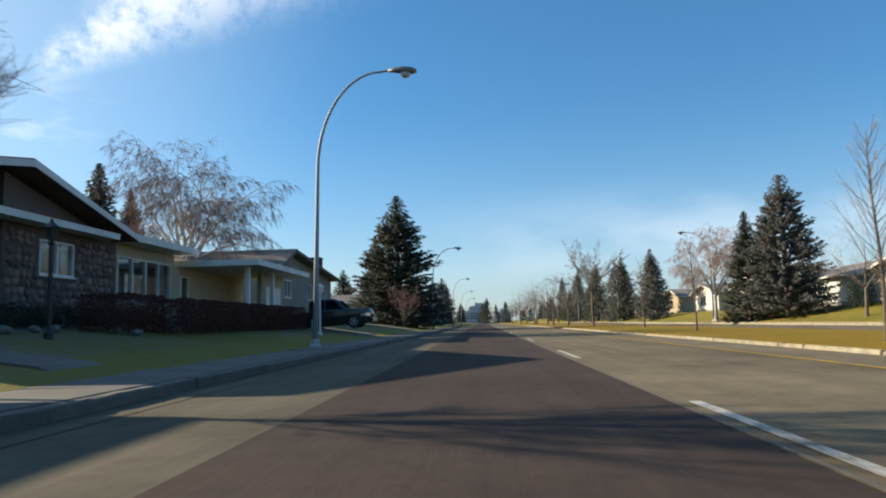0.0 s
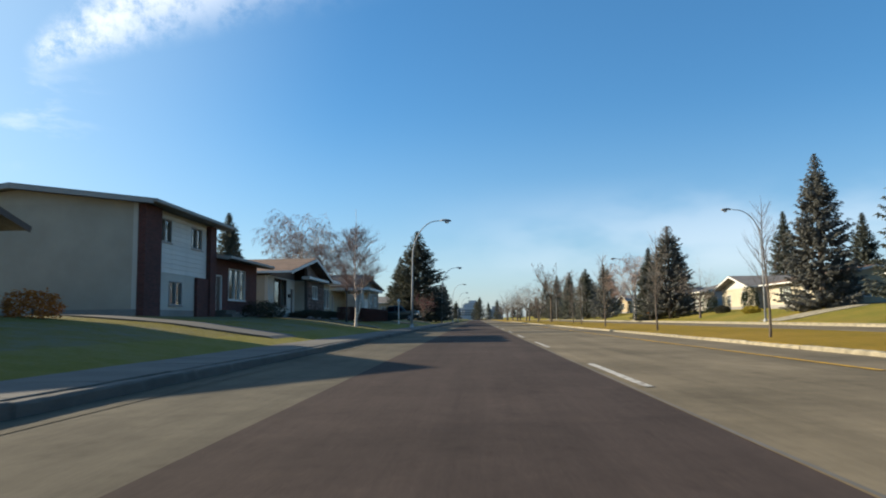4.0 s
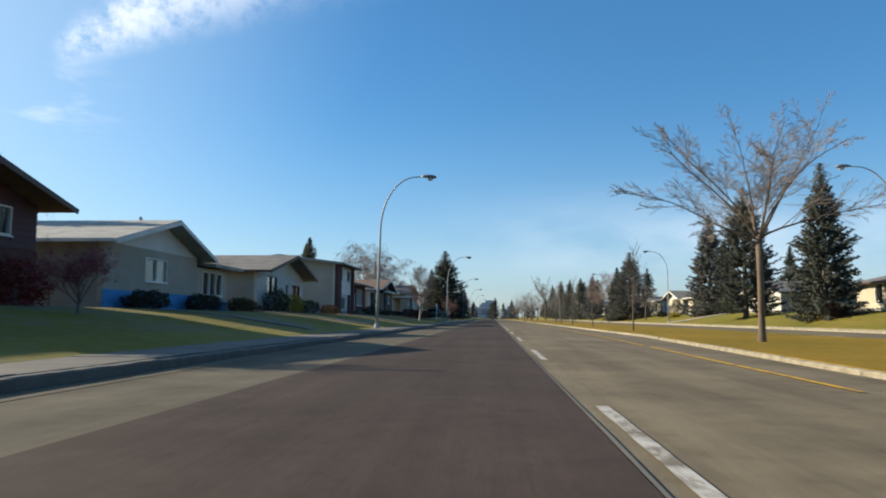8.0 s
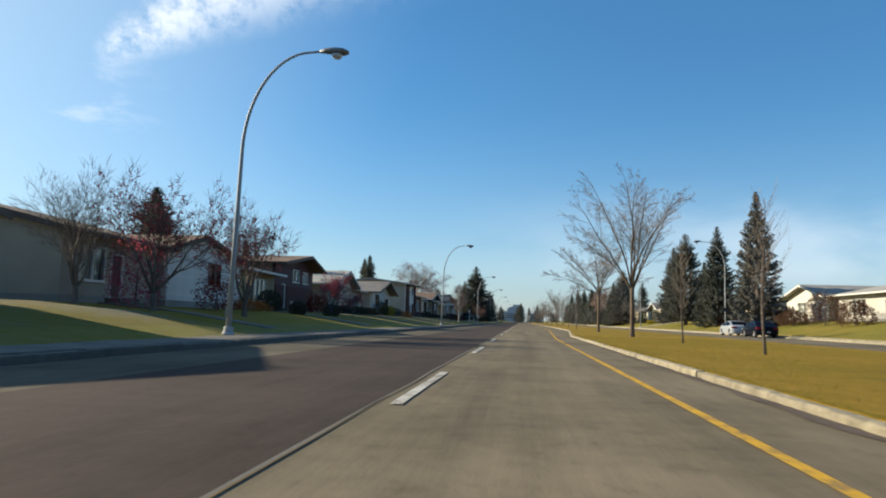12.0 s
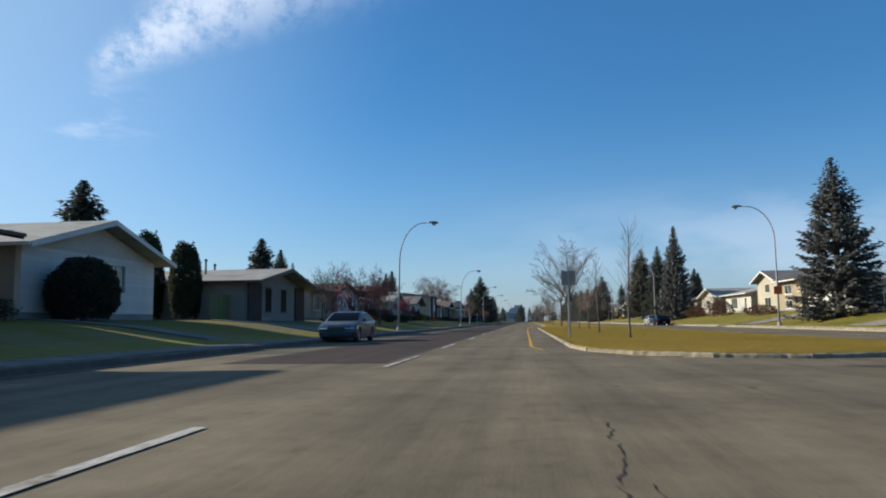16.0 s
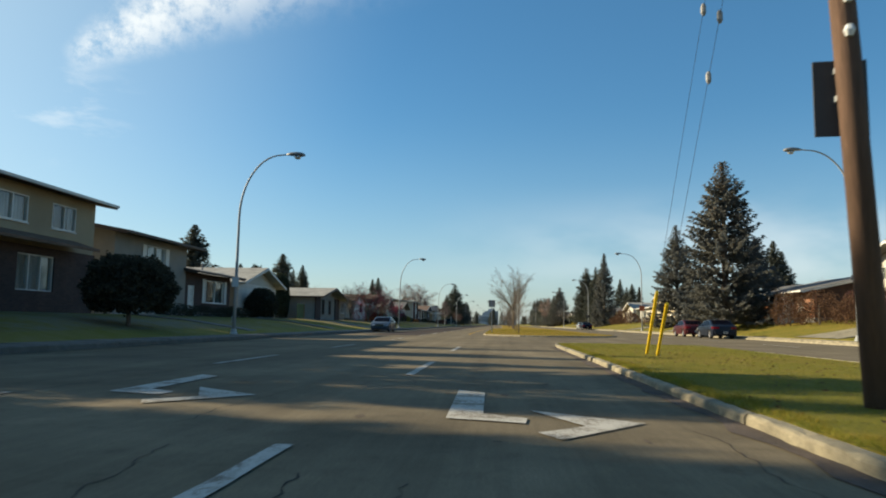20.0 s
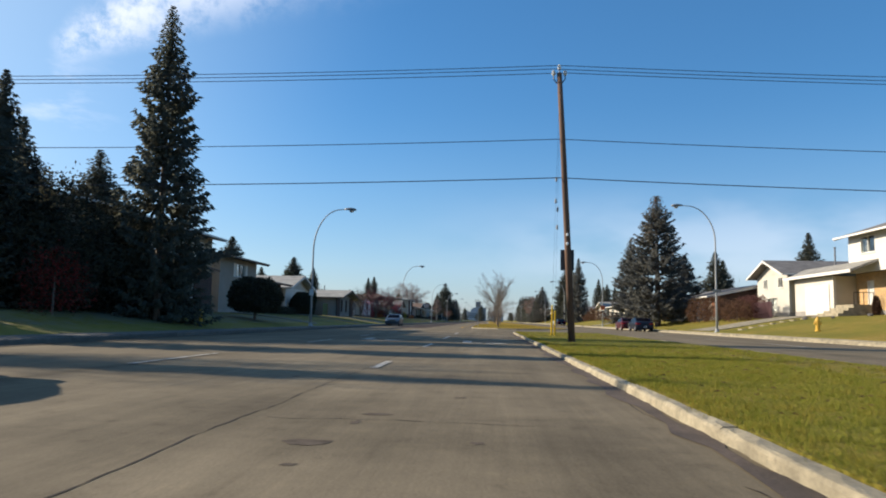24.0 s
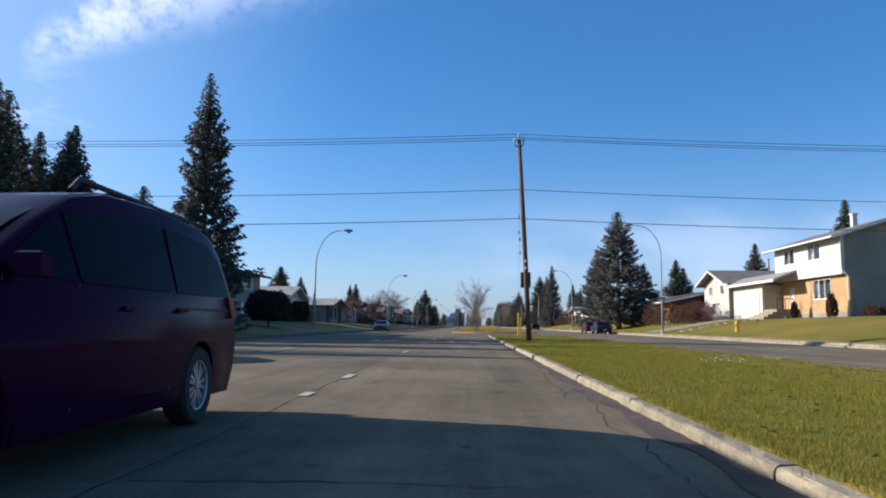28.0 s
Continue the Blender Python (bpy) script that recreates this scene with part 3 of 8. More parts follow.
road = strip("road", KERB_L - 0.1, OPP_R + 0.1, 0.0, ROAD_OLD, "worn grey asphalt avenue with tyre tracks and cracks")
part("parking_lane", strip("parking_lane", KERB_L, NEW_L, 0.004, ROAD_PARK, "", -109).data, None, road, "pale old asphalt along the kerb")
part("resurfaced_lane", strip("resurfaced_lane", NEW_L, NEW_R, 0.006, ROAD_NEW, "", -113).data, None, road, "dark newly laid asphalt lane")
for ob in [o for o in bpy.data.objects if o.name in ("parking_lane", "resurfaced_lane") and o.parent is None]:
    bpy.data.objects.remove(ob)

# painted lines
dash = {}


def line_mark(name, x, y, length, width, material, label, turn=0.0):
    key = (name, length, width)
    if key not in dash:
        s, r = Shape(), random.Random(len(dash))
        n = max(2, int(length / 0.5))
        for j in range(n + 1):
            yy = -length / 2 + length * j / n
            s.v += [(-width / 2 + r.uniform(-0.008, 0.008), yy, 0), (width / 2 + r.uniform(-0.008, 0.008), yy, 0)]
        for j in range(n):
            s.f.append((2 * j, 2 * j + 1, 2 * j + 3, 2 * j + 2))
        dash[key] = s.mesh(name, material)
    return part(name, dash[key], None, road, label, at=pose(x, y, 0.010, 0, 0, turn))


for y in [36.7 + 9.7 * k for k in range(1, 30)] + [36.7, 24.9, 13.7, 5.4, -3.8, -14, -23.5, -33.2, -43.2, -53.4, -64.2, -73.5, -83.2, -92.3, -102, -110.3, -120.9]:
    line_mark("lane_dash", LANE, y - 1.95, 3.8, 0.11, WHITE_LINE, "white painted lane dash")
for y in (-133.3, -141.7, -150.2, -160.5, -171.5):
    line_mark("lane_dash", 1.6, y, 3.4, 0.11, WHITE_LINE, "white painted lane dash")
for y, l in ((-134.4, 3.6), (-143.4, 3.5), (-152.3, 2.6), (-161.1, 1.7), (-170.3, 0.75), (-172.9, 0.4), (-180.5, 2.5)):
    line_mark("lane_dash", 5.13, y, l, 0.12, WHITE_LINE, "white painted lane dash")
for k in range(-24, 36):
    line_mark("lane_dash", 17.75, 10.0 * k + 5.0, 3.9, 0.12, WHITE_LINE, "white painted lane dash")


def ribbon(name, pts, width, material, label, z=0.010, jitter=0.0, seed=1):
    s, r = Shape(), random.Random(seed)
    for i, (x, y) in enumerate(pts):
        a, b = pts[max(i - 1, 0)], pts[min(i + 1, len(pts) - 1)]
        d = Vector((b[0] - a[0], b[1] - a[1]))
        nrm = Vector((-d.y, d.x)).normalized() * width / 2 * (1 + r.uniform(-jitter, jitter))
        s.v += [(x - nrm.x, y - nrm.y, z), (x + nrm.x, y + nrm.y, z)]
    for i in range(len(pts) - 1):
        s.f.append((2 * i, 2 * i + 1, 2 * i + 3, 2 * i + 2))
    return part(name, s, material, road, label)


def yellow_x(y):
    return 4.25 if y < -62 else (5.15 if y > -30 else 4.25 + 0.90 * (y + 62) / 32)


yel = [(yellow_x(y), y) for y in range(-104, 120, 4)]
for a_, b_ in ((0, 9), (9, 13), (13, 16), (16, 22), (22, 30), (30, 56)):
    seg = yel[a_:b_ + 1]
    ribbon("yellow_line", seg[:-1] + [(seg[-1][0], seg[-1][1] - 0.8)], 0.095, YELLOW_LINE, "worn yellow edge line", jitter=0.25, seed=a_)
ribbon("yellow_line", [(4.22 + 0.03 * i * i, -104 - 1.2 * i) for i in range(4)], 0.11, YELLOW_LINE, "yellow line bending round the median")
ribbon("yellow_line", [(5.9 + 0.5 * i, -111.05 - 0.1 * i) for i in range(4)], 0.11, YELLOW_LINE, "yellow line bending round the median")
ribbon("seam_line", [(NEW_R + 0.02 + 0.03 * noise.noise(Vector((0.9 * i, 0, 3))), -113 + 2.0 * i) for i in range(150)], 0.026, CONC_SHADE, "pale joint beside the new asphalt", 0.011, 0.5)
# turning arrows
STEM = [(6.03, -148.2), (6.29, -148.4), (6.31, -149.98), (6.62, -150.2), (6.6, -150.45), (6.06, -150.28)]
HEAD = [(6.65, -149.72), (7.40, -150.31), (6.78, -151.1), (6.66, -150.84), (6.98, -150.52)]
for ox, oy, k in ((0.0, 0.70, 1.12), (-3.5, 2.15, 1.15)):
    for shp in (STEM, HEAD):
        s = Shape().add([(6.7 + (p[0] - 6.7) * k + ox, -149.6 + (p[1] + 149.6) * k + oy, 0.010) for p in shp], [tuple(range(len(shp) - 1, -1, -1))])
        part("turn_arrow", s, ARROW_PAINT, road, "white painted turning arrow")


def crack(x, y, turn, length, seed, width=0.02, name="road_crack", wander=0.03, rough=0.4):
    r = random.Random(seed)
    pts, a = [(x, y)], turn
    drift = 0.0
    for _ in range(int(length / 0.11)):
        drift = 0.93 * drift + r.uniform(-wander, wander)
        a = turn + drift + r.uniform(-rough, rough)
        pts.append((pts[-1][0] + 0.11 * math.cos(a), pts[-1][1] + 0.11 * math.sin(a)))
    ribbon(name, pts, width * 0.8, TAR, "dark tar-filled crack", 0.0025 if y < -113 else 0.009, 0.8, seed)


rc = random.Random(3)
crack(4.62, -120.5, -1.55, 6, 1, 0.014)
crack(4.9, -127.5, -1.75, 8, 2, 0.02)
crack(5.25, -131, -1.5, 5, 3, 0.014)
crack(5.10, -152.0, -1.571, 30, 4, 0.013, wander=0.002, rough=0.09)
crack(7.75, -150, -1.571, 30, 5, 0.010, wander=0.008, rough=0.3)
crack(7.95, -169.0, -1.6, 4, 8, 0.012)
crack(1.62, -135, -1.571, 40, 6, 0.013, wander=0.004, rough=0.16)
for k in range(14):
    crack(rc.uniform(1.7, 6.0), rc.uniform(-182, -118), rc.choice((0.05, 3.1, -1.5, -1.6)), rc.uniform(1.0, 3.5), 20 + k, rc.uniform(0.006, 0.012))
for k in range(5):
    crack(5.2, -177 + 4.9 * k, rc.uniform(-0.05, 0.05), rc.uniform(1.5, 2.8), 60 + k, 0.012)
for k in range(10):
    crack(rc.uniform(2.2, 5.0), rc.uniform(-100, 20), rc.choice((0.05, -1.55)), rc.uniform(1.5, 3.5), 80 + k, 0.010)
for px, py, pr in ((5.75, -168.2, 0.10), (7.1, -172.4, 0.07), (5.95, -166.9, 0.07), (6.3, -163, 0.06), (4.4, -124, 0.09), (6.1, -136.5, 0.08), (7.3, -170.8, 0.07), (7.2, -170.7, 0.06)):
    r = random.Random(int(px * 100))
    pts = [(px + pr * r.uniform(0.6, 1.3) * math.cos(a * 0.7) * 1.6, py + pr * r.uniform(0.6, 1.3) * math.sin(a * 0.7), 0.0025) for a in range(9)]
    part("tar_patch", Shape().add(pts, [tuple(range(9))]), OIL, road, "small tar patch")

for k in range(60):
    r = random.Random(300 + k)
    ox, oy = r.choice((r.uniform(2.2, 7.4), r.uniform(5.2, 7.4))), r.uniform(-182, -116)
    rx_, ry_ = r.uniform(0.025, 0.07), r.uniform(0.03, 0.11)
    pts = [(ox + rx_ * r.uniform(0.5, 1.3) * math.cos(q * 0.571), oy + ry_ * r.uniform(0.5, 1.3) * math.sin(q * 0.571), 0.002) for q in range(11)]
    part("oil_stain", Shape().add(pts, [tuple(range(11))]), OIL, road, "dark oil stain")
wet = [(10.6 + 1.9 * math.cos(q * 0.45) * random.Random(q).uniform(0.8, 1.15), -114.6 + 0.55 * math.sin(q * 0.45) * random.Random(q + 50).uniform(0.8, 1.15), 0.002) for q in range(14)]
part("oil_stain", Shape().add(wet, [tuple(range(14))]), OIL, road, "dark damp patch by the median's end")

ribbon("gutter_debris", [(8.15 + 0.02 * math.sin(1.9 * i), -206 + 0.5 * i) for i in range(150)], 0.20, SOIL, "strip of dirt and leaf litter below the kerb", 0.006, 0.7, 31)
ribbon("gutter_debris", [(5.17 + 0.02 * math.sin(1.7 * i), -105 + 0.5 * i) for i in range(96)], 0.14, SOIL, "strip of dirt and leaf litter below the kerb", 0.006, 0.7, 32)

# ---- kerbs, pavements, median ----


def kerb_mesh(length, w=0.15, h=0.135, seed=1, wear=0.08):
    """A worn kerb stone: uneven face and arris, chipped here and there."""
    s, r = Shape(), random.Random(seed)
    prof = [(0, -0.06), (0.003, h - 0.028), (0.012, h - 0.008), (0.030, h), (w, h), (w, -0.06)]
    n, m = 16, len(prof)
    for j in range(n + 1):
        y = 0.006 + (length - 0.012) * j / n
        chip = r.uniform(0.010, 0.030) if r.random() < wear else 0.0
        for k, (a, b) in enumerate(prof):
            edge = k in (1, 2, 3)
            s.v.append((a + (chip if edge else 0) + r.uniform(-0.004, 0.004), y, b - (chip * 0.7 if edge else 0) + (r.uniform(-0.004, 0.004) if b > 0 else 0)))
    for j in range(n):
        for k in range(m):
            a, b = j * m + k, j * m + (k + 1) % m
            s.f.append((a, a + m, b + m, b))
    s.f += [tuple(range(m)), tuple(n * m + k for k in range(m - 1, -1, -1))]
    return s.mesh("kerb_stone", CONC_SHADE)


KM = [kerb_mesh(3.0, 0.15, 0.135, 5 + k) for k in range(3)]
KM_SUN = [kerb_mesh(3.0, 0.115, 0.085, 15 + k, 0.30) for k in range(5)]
# same kerb stone, recoloured lighter for the sunlit side
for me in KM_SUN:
    me.materials[0] = CONC_SUN


def kerb_run(name, label, pts, mesh, flip=False):
    """Kerb stones laid end to end along a line of points (x, y)."""
    run = tagged(new(name), label, "kerb", kind="structure")
    rk = random.Random(len(pts))
    for (ax, ay), (bx, by) in zip(pts, pts[1:]):
        d = Vector((bx - ax, by - ay))
        n = max(1, round(d.length / 3.0))
        ang = math.degrees(math.atan2(d.y, d.x)) - 90
        for i in range(n):
            px, py = ax + d.x * i / n, ay + d.y * i / n
            m = pose(px + rk.uniform(-0.012, 0.012), py, rk.uniform(-0.012, 0.008), 0, 0, ang + rk.uniform(-0.25, 0.25)) @ Matrix.Diagonal((-1 if flip else 1, d.length / n / 3.0, 1, 1))
            part("kerb_stone", rk.choice(mesh), None, run, at=m)
    return run


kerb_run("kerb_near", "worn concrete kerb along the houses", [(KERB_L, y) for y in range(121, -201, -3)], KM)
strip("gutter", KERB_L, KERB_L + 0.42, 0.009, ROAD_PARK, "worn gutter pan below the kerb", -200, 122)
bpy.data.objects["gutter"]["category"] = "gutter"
kerb_run("median_kerb", "sunlit-toned concrete kerb of the grass median",
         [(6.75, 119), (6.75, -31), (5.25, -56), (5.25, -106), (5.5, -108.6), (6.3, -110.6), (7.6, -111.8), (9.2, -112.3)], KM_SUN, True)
kerb_run("median_kerb_back", "sunlit-toned concrete kerb of the grass median", [(9.2, -112.3), (11.5, -111.8), (13.2, -110.4), (14.1, -107), (14.1, 119)], KM_SUN, True)
kerb_run("median_kerb_south", "sunlit-toned concrete kerb of the grass median, chipped in places", [(13.6, -210), (13.4, -132), (12.8, -130), (11.5, -128.9), (10.0, -128.4), (8.9, -128.6), (8.35, -129.6), (8.22, -131.5), (8.25, -207)][::-1], KM_SUN)
kerb_run("kerb_far", "sunlit-toned concrete kerb across the avenue", [(OPP_R, y) for y in range(-200, 121, 3)], KM_SUN, False)


def turf(name, label, outline, material, z=0.09):
    s = Shape()
    s.prism(outline, "z", -0.05, z)
    ob = tagged(new(name, s.mesh(name, material)), label, "median", kind="structure")
    return ob


turf("median", "grass median with dry golden turf", [(6.87, 300), (6.87, -31), (5.37, -56), (5.37, -106), (5.62, -108.5), (6.4, -110.4), (7.7, -111.6), (9.2, -112.1), (11.4, -111.6), (13.0, -110.2), (13.95, -107), (13.95, 300)], GRASS_MED)
turf("median_south", "grass median with green and dry turf", [(8.4, -210), (8.36, -131.5), (8.5, -129.7), (9.0, -128.8), (10.0, -128.6), (11.4, -129.1), (12.6, -130.1), (13.2, -132), (13.45, -210)], GRASS)

# pavements: slabs on the houses' side, one walk across the avenue
slab_w = 1.29
sm = Shape().bevel_box(-slab_w / 2, slab_w / 2, -0.744, 0.744, -0.08, 0.0, 0.012).mesh("paving_slab", CONC_SHADE)
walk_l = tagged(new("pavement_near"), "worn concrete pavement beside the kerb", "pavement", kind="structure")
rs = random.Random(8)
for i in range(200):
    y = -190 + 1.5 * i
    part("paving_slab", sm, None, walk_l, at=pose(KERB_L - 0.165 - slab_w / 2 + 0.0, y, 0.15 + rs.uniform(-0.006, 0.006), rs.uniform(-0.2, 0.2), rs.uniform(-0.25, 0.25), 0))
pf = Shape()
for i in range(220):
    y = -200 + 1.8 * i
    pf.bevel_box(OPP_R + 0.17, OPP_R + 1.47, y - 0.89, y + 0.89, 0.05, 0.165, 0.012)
tagged(new("pavement_far", pf.mesh("pavement_far", CONC_SUN)), "sunlit-toned concrete pavement across the avenue", "pavement", kind="structure")


def slab_path(name, label, corners, material=CONC_SHADE, lift=0.02, n=8):
    """A drive or garden path lying on the slope between two edges (near pair, far pair)."""
    (ax, ay), (bx, by), (cx, cy), (dx, dy) = corners
    s = Shape()
    for i in range(n + 1):
        t = i / n
        for px, py in ((ax + (dx - ax) * t, ay + (dy - ay) * t), (bx + (cx - bx) * t, by + (cy - by) * t)):
            s.v += [(px, py, land(px) + lift + 0.02), (px, py, land(px) - 0.1)]
    for i in range(n):
        a, b = 4 * i, 4 * i + 4
        s.f += [(a, a + 2, b + 2, b), (a, b, b + 1, a + 1), (a + 2, a + 3, b + 3, b + 2)]
    return tagged(new(name, s.mesh(name, material)), label, "driveway", kind="structure")


for y0, wd, xe in ((39.5, 5.0, -10.4), (62, 4.5, -12), (-33.8, 1.2, -12.6), (-54.0, 1.2, -12.0), (-69.5, 1.1, -12), (-90.8, 3.4, -12), (-104.2, 1.2, -12.5), (16.4, 1.3, -12), (-5.2, 2.6, -12.5), (-20.4, 1.2, -13), (-121.3, 1.3, -12)):
    slab_path("driveway" if wd > 2 else "garden_path", "grey concrete drive up to a house" if wd > 2 else "narrow concrete garden path", [(-5.05, y0), (-5.05, y0 + wd), (xe, y0 + wd), (xe, y0)])
for y0, wd, xe in ((-118.6, 5.2, 31.2), (-64, 4.5, 31), (30, 4, 30), (-85, 4, 28)):
    slab_path("driveway", "sunlit-toned concrete drive up to a garage", [(22.9, y0), (22.9, y0 + wd), (xe, y0 + wd - 0.4), (xe, y0 + 0.4)], CONC_SUN, 0.03)

# stepping stones from the pavement to a porch across the avenue
stones_path = thing("garden_path", Matrix.Identity(4), "path of grey stepping stones across a front lawn", "path")
for k in range(9):
    r = random.Random(700 + k)
    sx, sy = 24.4 + 0.78 * k, -121.6 + 0.16 * k + r.uniform(-0.08, 0.08)
    rim = [(0.34 * r.uniform(0.8, 1.15) * math.cos(q * 0.785), 0.44 * r.uniform(0.8, 1.15) * math.sin(q * 0.785)) for q in range(8)]
    st = Shape().add([(x, y, 0.05) for x, y in rim] + [(x * 1.04, y * 1.04, -0.08) for x, y in rim], [tuple(range(8))] + [(q, q + 8, (q + 1) % 8 + 8, (q + 1) % 8) for q in range(8)])
    part("stepping_stone", st, CONC_SUN, stones_path, at=pose(sx, sy, land(sx)))

# ---- trees ----


def spruce_mesh(seed, H, R, top=False, shape=None, fine=1.0, full=0.88):
    """Trunk, then whorls of drooping boughs set with flat and hanging sprays of needles."""
    r = random.Random(seed)
    tr = Shape().tube([(0, 0, 0), (0, 0, H * 0.5), (0, 0, H * 0.98)], [R * 0.07 + 0.05, R * 0.045 + 0.03, 0.015], 7)
    V, F, V2, F2 = [], [], [], []

    def spray(c, d, ln, wd, droop, V_, F_):
        k = len(V_)
        sd = Vector((-d.y, d.x, 0))
        sd = sd.normalized() if sd.length > 1e-4 else Vector((1, 0, 0))
        mid_ = c + d * ln * 0.45 + Vector((0, 0, -droop * ln * 0.25))
        end = c + d * ln + Vector((0, 0, -droop * ln))
        up = Vector((0, 0, wd * 0.45))
        V_ += [tuple(c), tuple(mid_ + sd * wd - up), tuple(mid_ - sd * wd - up), tuple(end), tuple(mid_ + up * 0.6)]
        F_ += [(k, k + 1, k + 4), (k, k + 4, k + 2), (k + 1, k + 3, k + 4), (k + 4, k + 3, k + 2)]

    z = H * (0.09 if top else 0.03)
    while z < H * 0.992:
        f = z / H
        if shape:
            rad = R * float(np.interp(f, [q[0] for q in shape], [q[1] for q in shape])) * (1 + 0.12 * math.sin(z * 2.3)) + 0.03
        else:
            rad = R * (1 - f) ** full * (0.78 + 0.22 * min(1, f * 9)) * (1 + 0.07 * math.sin(z * 2.1 + seed) + 0.22 * noise.noise(Vector((z * 0.55, seed * 3.7, 0)))) + 0.03
        n = int((13 if f < 0.55 else (11 if f < 0.85 else 7)) * fine ** 0.5)
        ph = r.uniform(0, 6.28)
        for i in range(n):
            a = ph + 6.283 * i / n + r.uniform(-0.25, 0.25)
            if r.random() < 0.10 + 0.45 * max(0, noise.noise(Vector((math.cos(a) * 1.6, math.sin(a) * 1.6, z * 0.8 + seed * 5)))):
                continue
            L = rad * r.choice((0.7, 0.85, 0.95, 1.0, 1.08, 1.24)) * r.uniform(0.93, 1.07)
            dirv = Vector((math.cos(a), math.sin(a), 0))
            rise = 0.42 if f > 0.8 else (0.12 if f > 0.4 else -0.06)
            steps = max(2, int(L / 0.23 * fine))
            for s in range(steps + 1):
                t = s / steps
                if t < 0.3 and L > 1.0:
                    continue
                c = dirv * (L * t) + Vector((0, 0, z + L * (rise * t * t - 0.24 * t * (1 - t) * 2)))
                hang = 0.15 + 0.35 * r.random()
                big = (0.62 + 0.42 * min(1, rad / 1.5)) * (1.0 if f < 0.8 else 1.0 - 2.4 * (f - 0.8)) / fine ** 0.7
                for sg in (-1, 1) * (2 if t > 0.5 and fine > 0.6 else 1):
                    da = a + sg * r.uniform(0.3, 1.3)
                    cc = c + Vector((r.uniform(-0.08, 0.08), r.uniform(-0.08, 0.08), r.uniform(-0.16, 0.08))) * big
                    spray(cc, Vector((math.cos(da), math.sin(da), r.uniform(-0.25, 0.3))), (0.24 + 0.18 * (1 - t)) * r.uniform(0.8, 1.2) * big, 0.125 * big, hang, V, F)
                if s >= steps - 1 or r.random() < 0.4:
                    spray(c, dirv, 0.40 * r.uniform(0.8, 1.2) * big, 0.11 * big, hang, V, F)
                if r.random() < 0.55:
                    spray(c, Vector((dirv.x * 0.35 + r.uniform(-0.2, 0.2), dirv.y * 0.35 + r.uniform(-0.2, 0.2), -0.8)), 0.34 * r.uniform(0.7, 1.3) * big, 0.10 * big, 0.2, V, F)
                if top and r.random() < 0.55 * max(0.0, min(1.0, (f - 0.42) / 0.35)):
                    spray(c + Vector((0, 0, -0.02)), Vector((dirv.x * 0.3, dirv.y * 0.3, -1)), 0.18, 0.05, 0, V2, F2)
        z += (0.16 + 0.185 * (1 - f)) * r.uniform(0.85, 1.15) * (H / 13) ** 0.4 / fine ** 0.6
    cr = Shape()
    cr.v, cr.f = V, F
    cn = Shape()
    cn.v, cn.f = V2, F2
    return tr, cr, cn


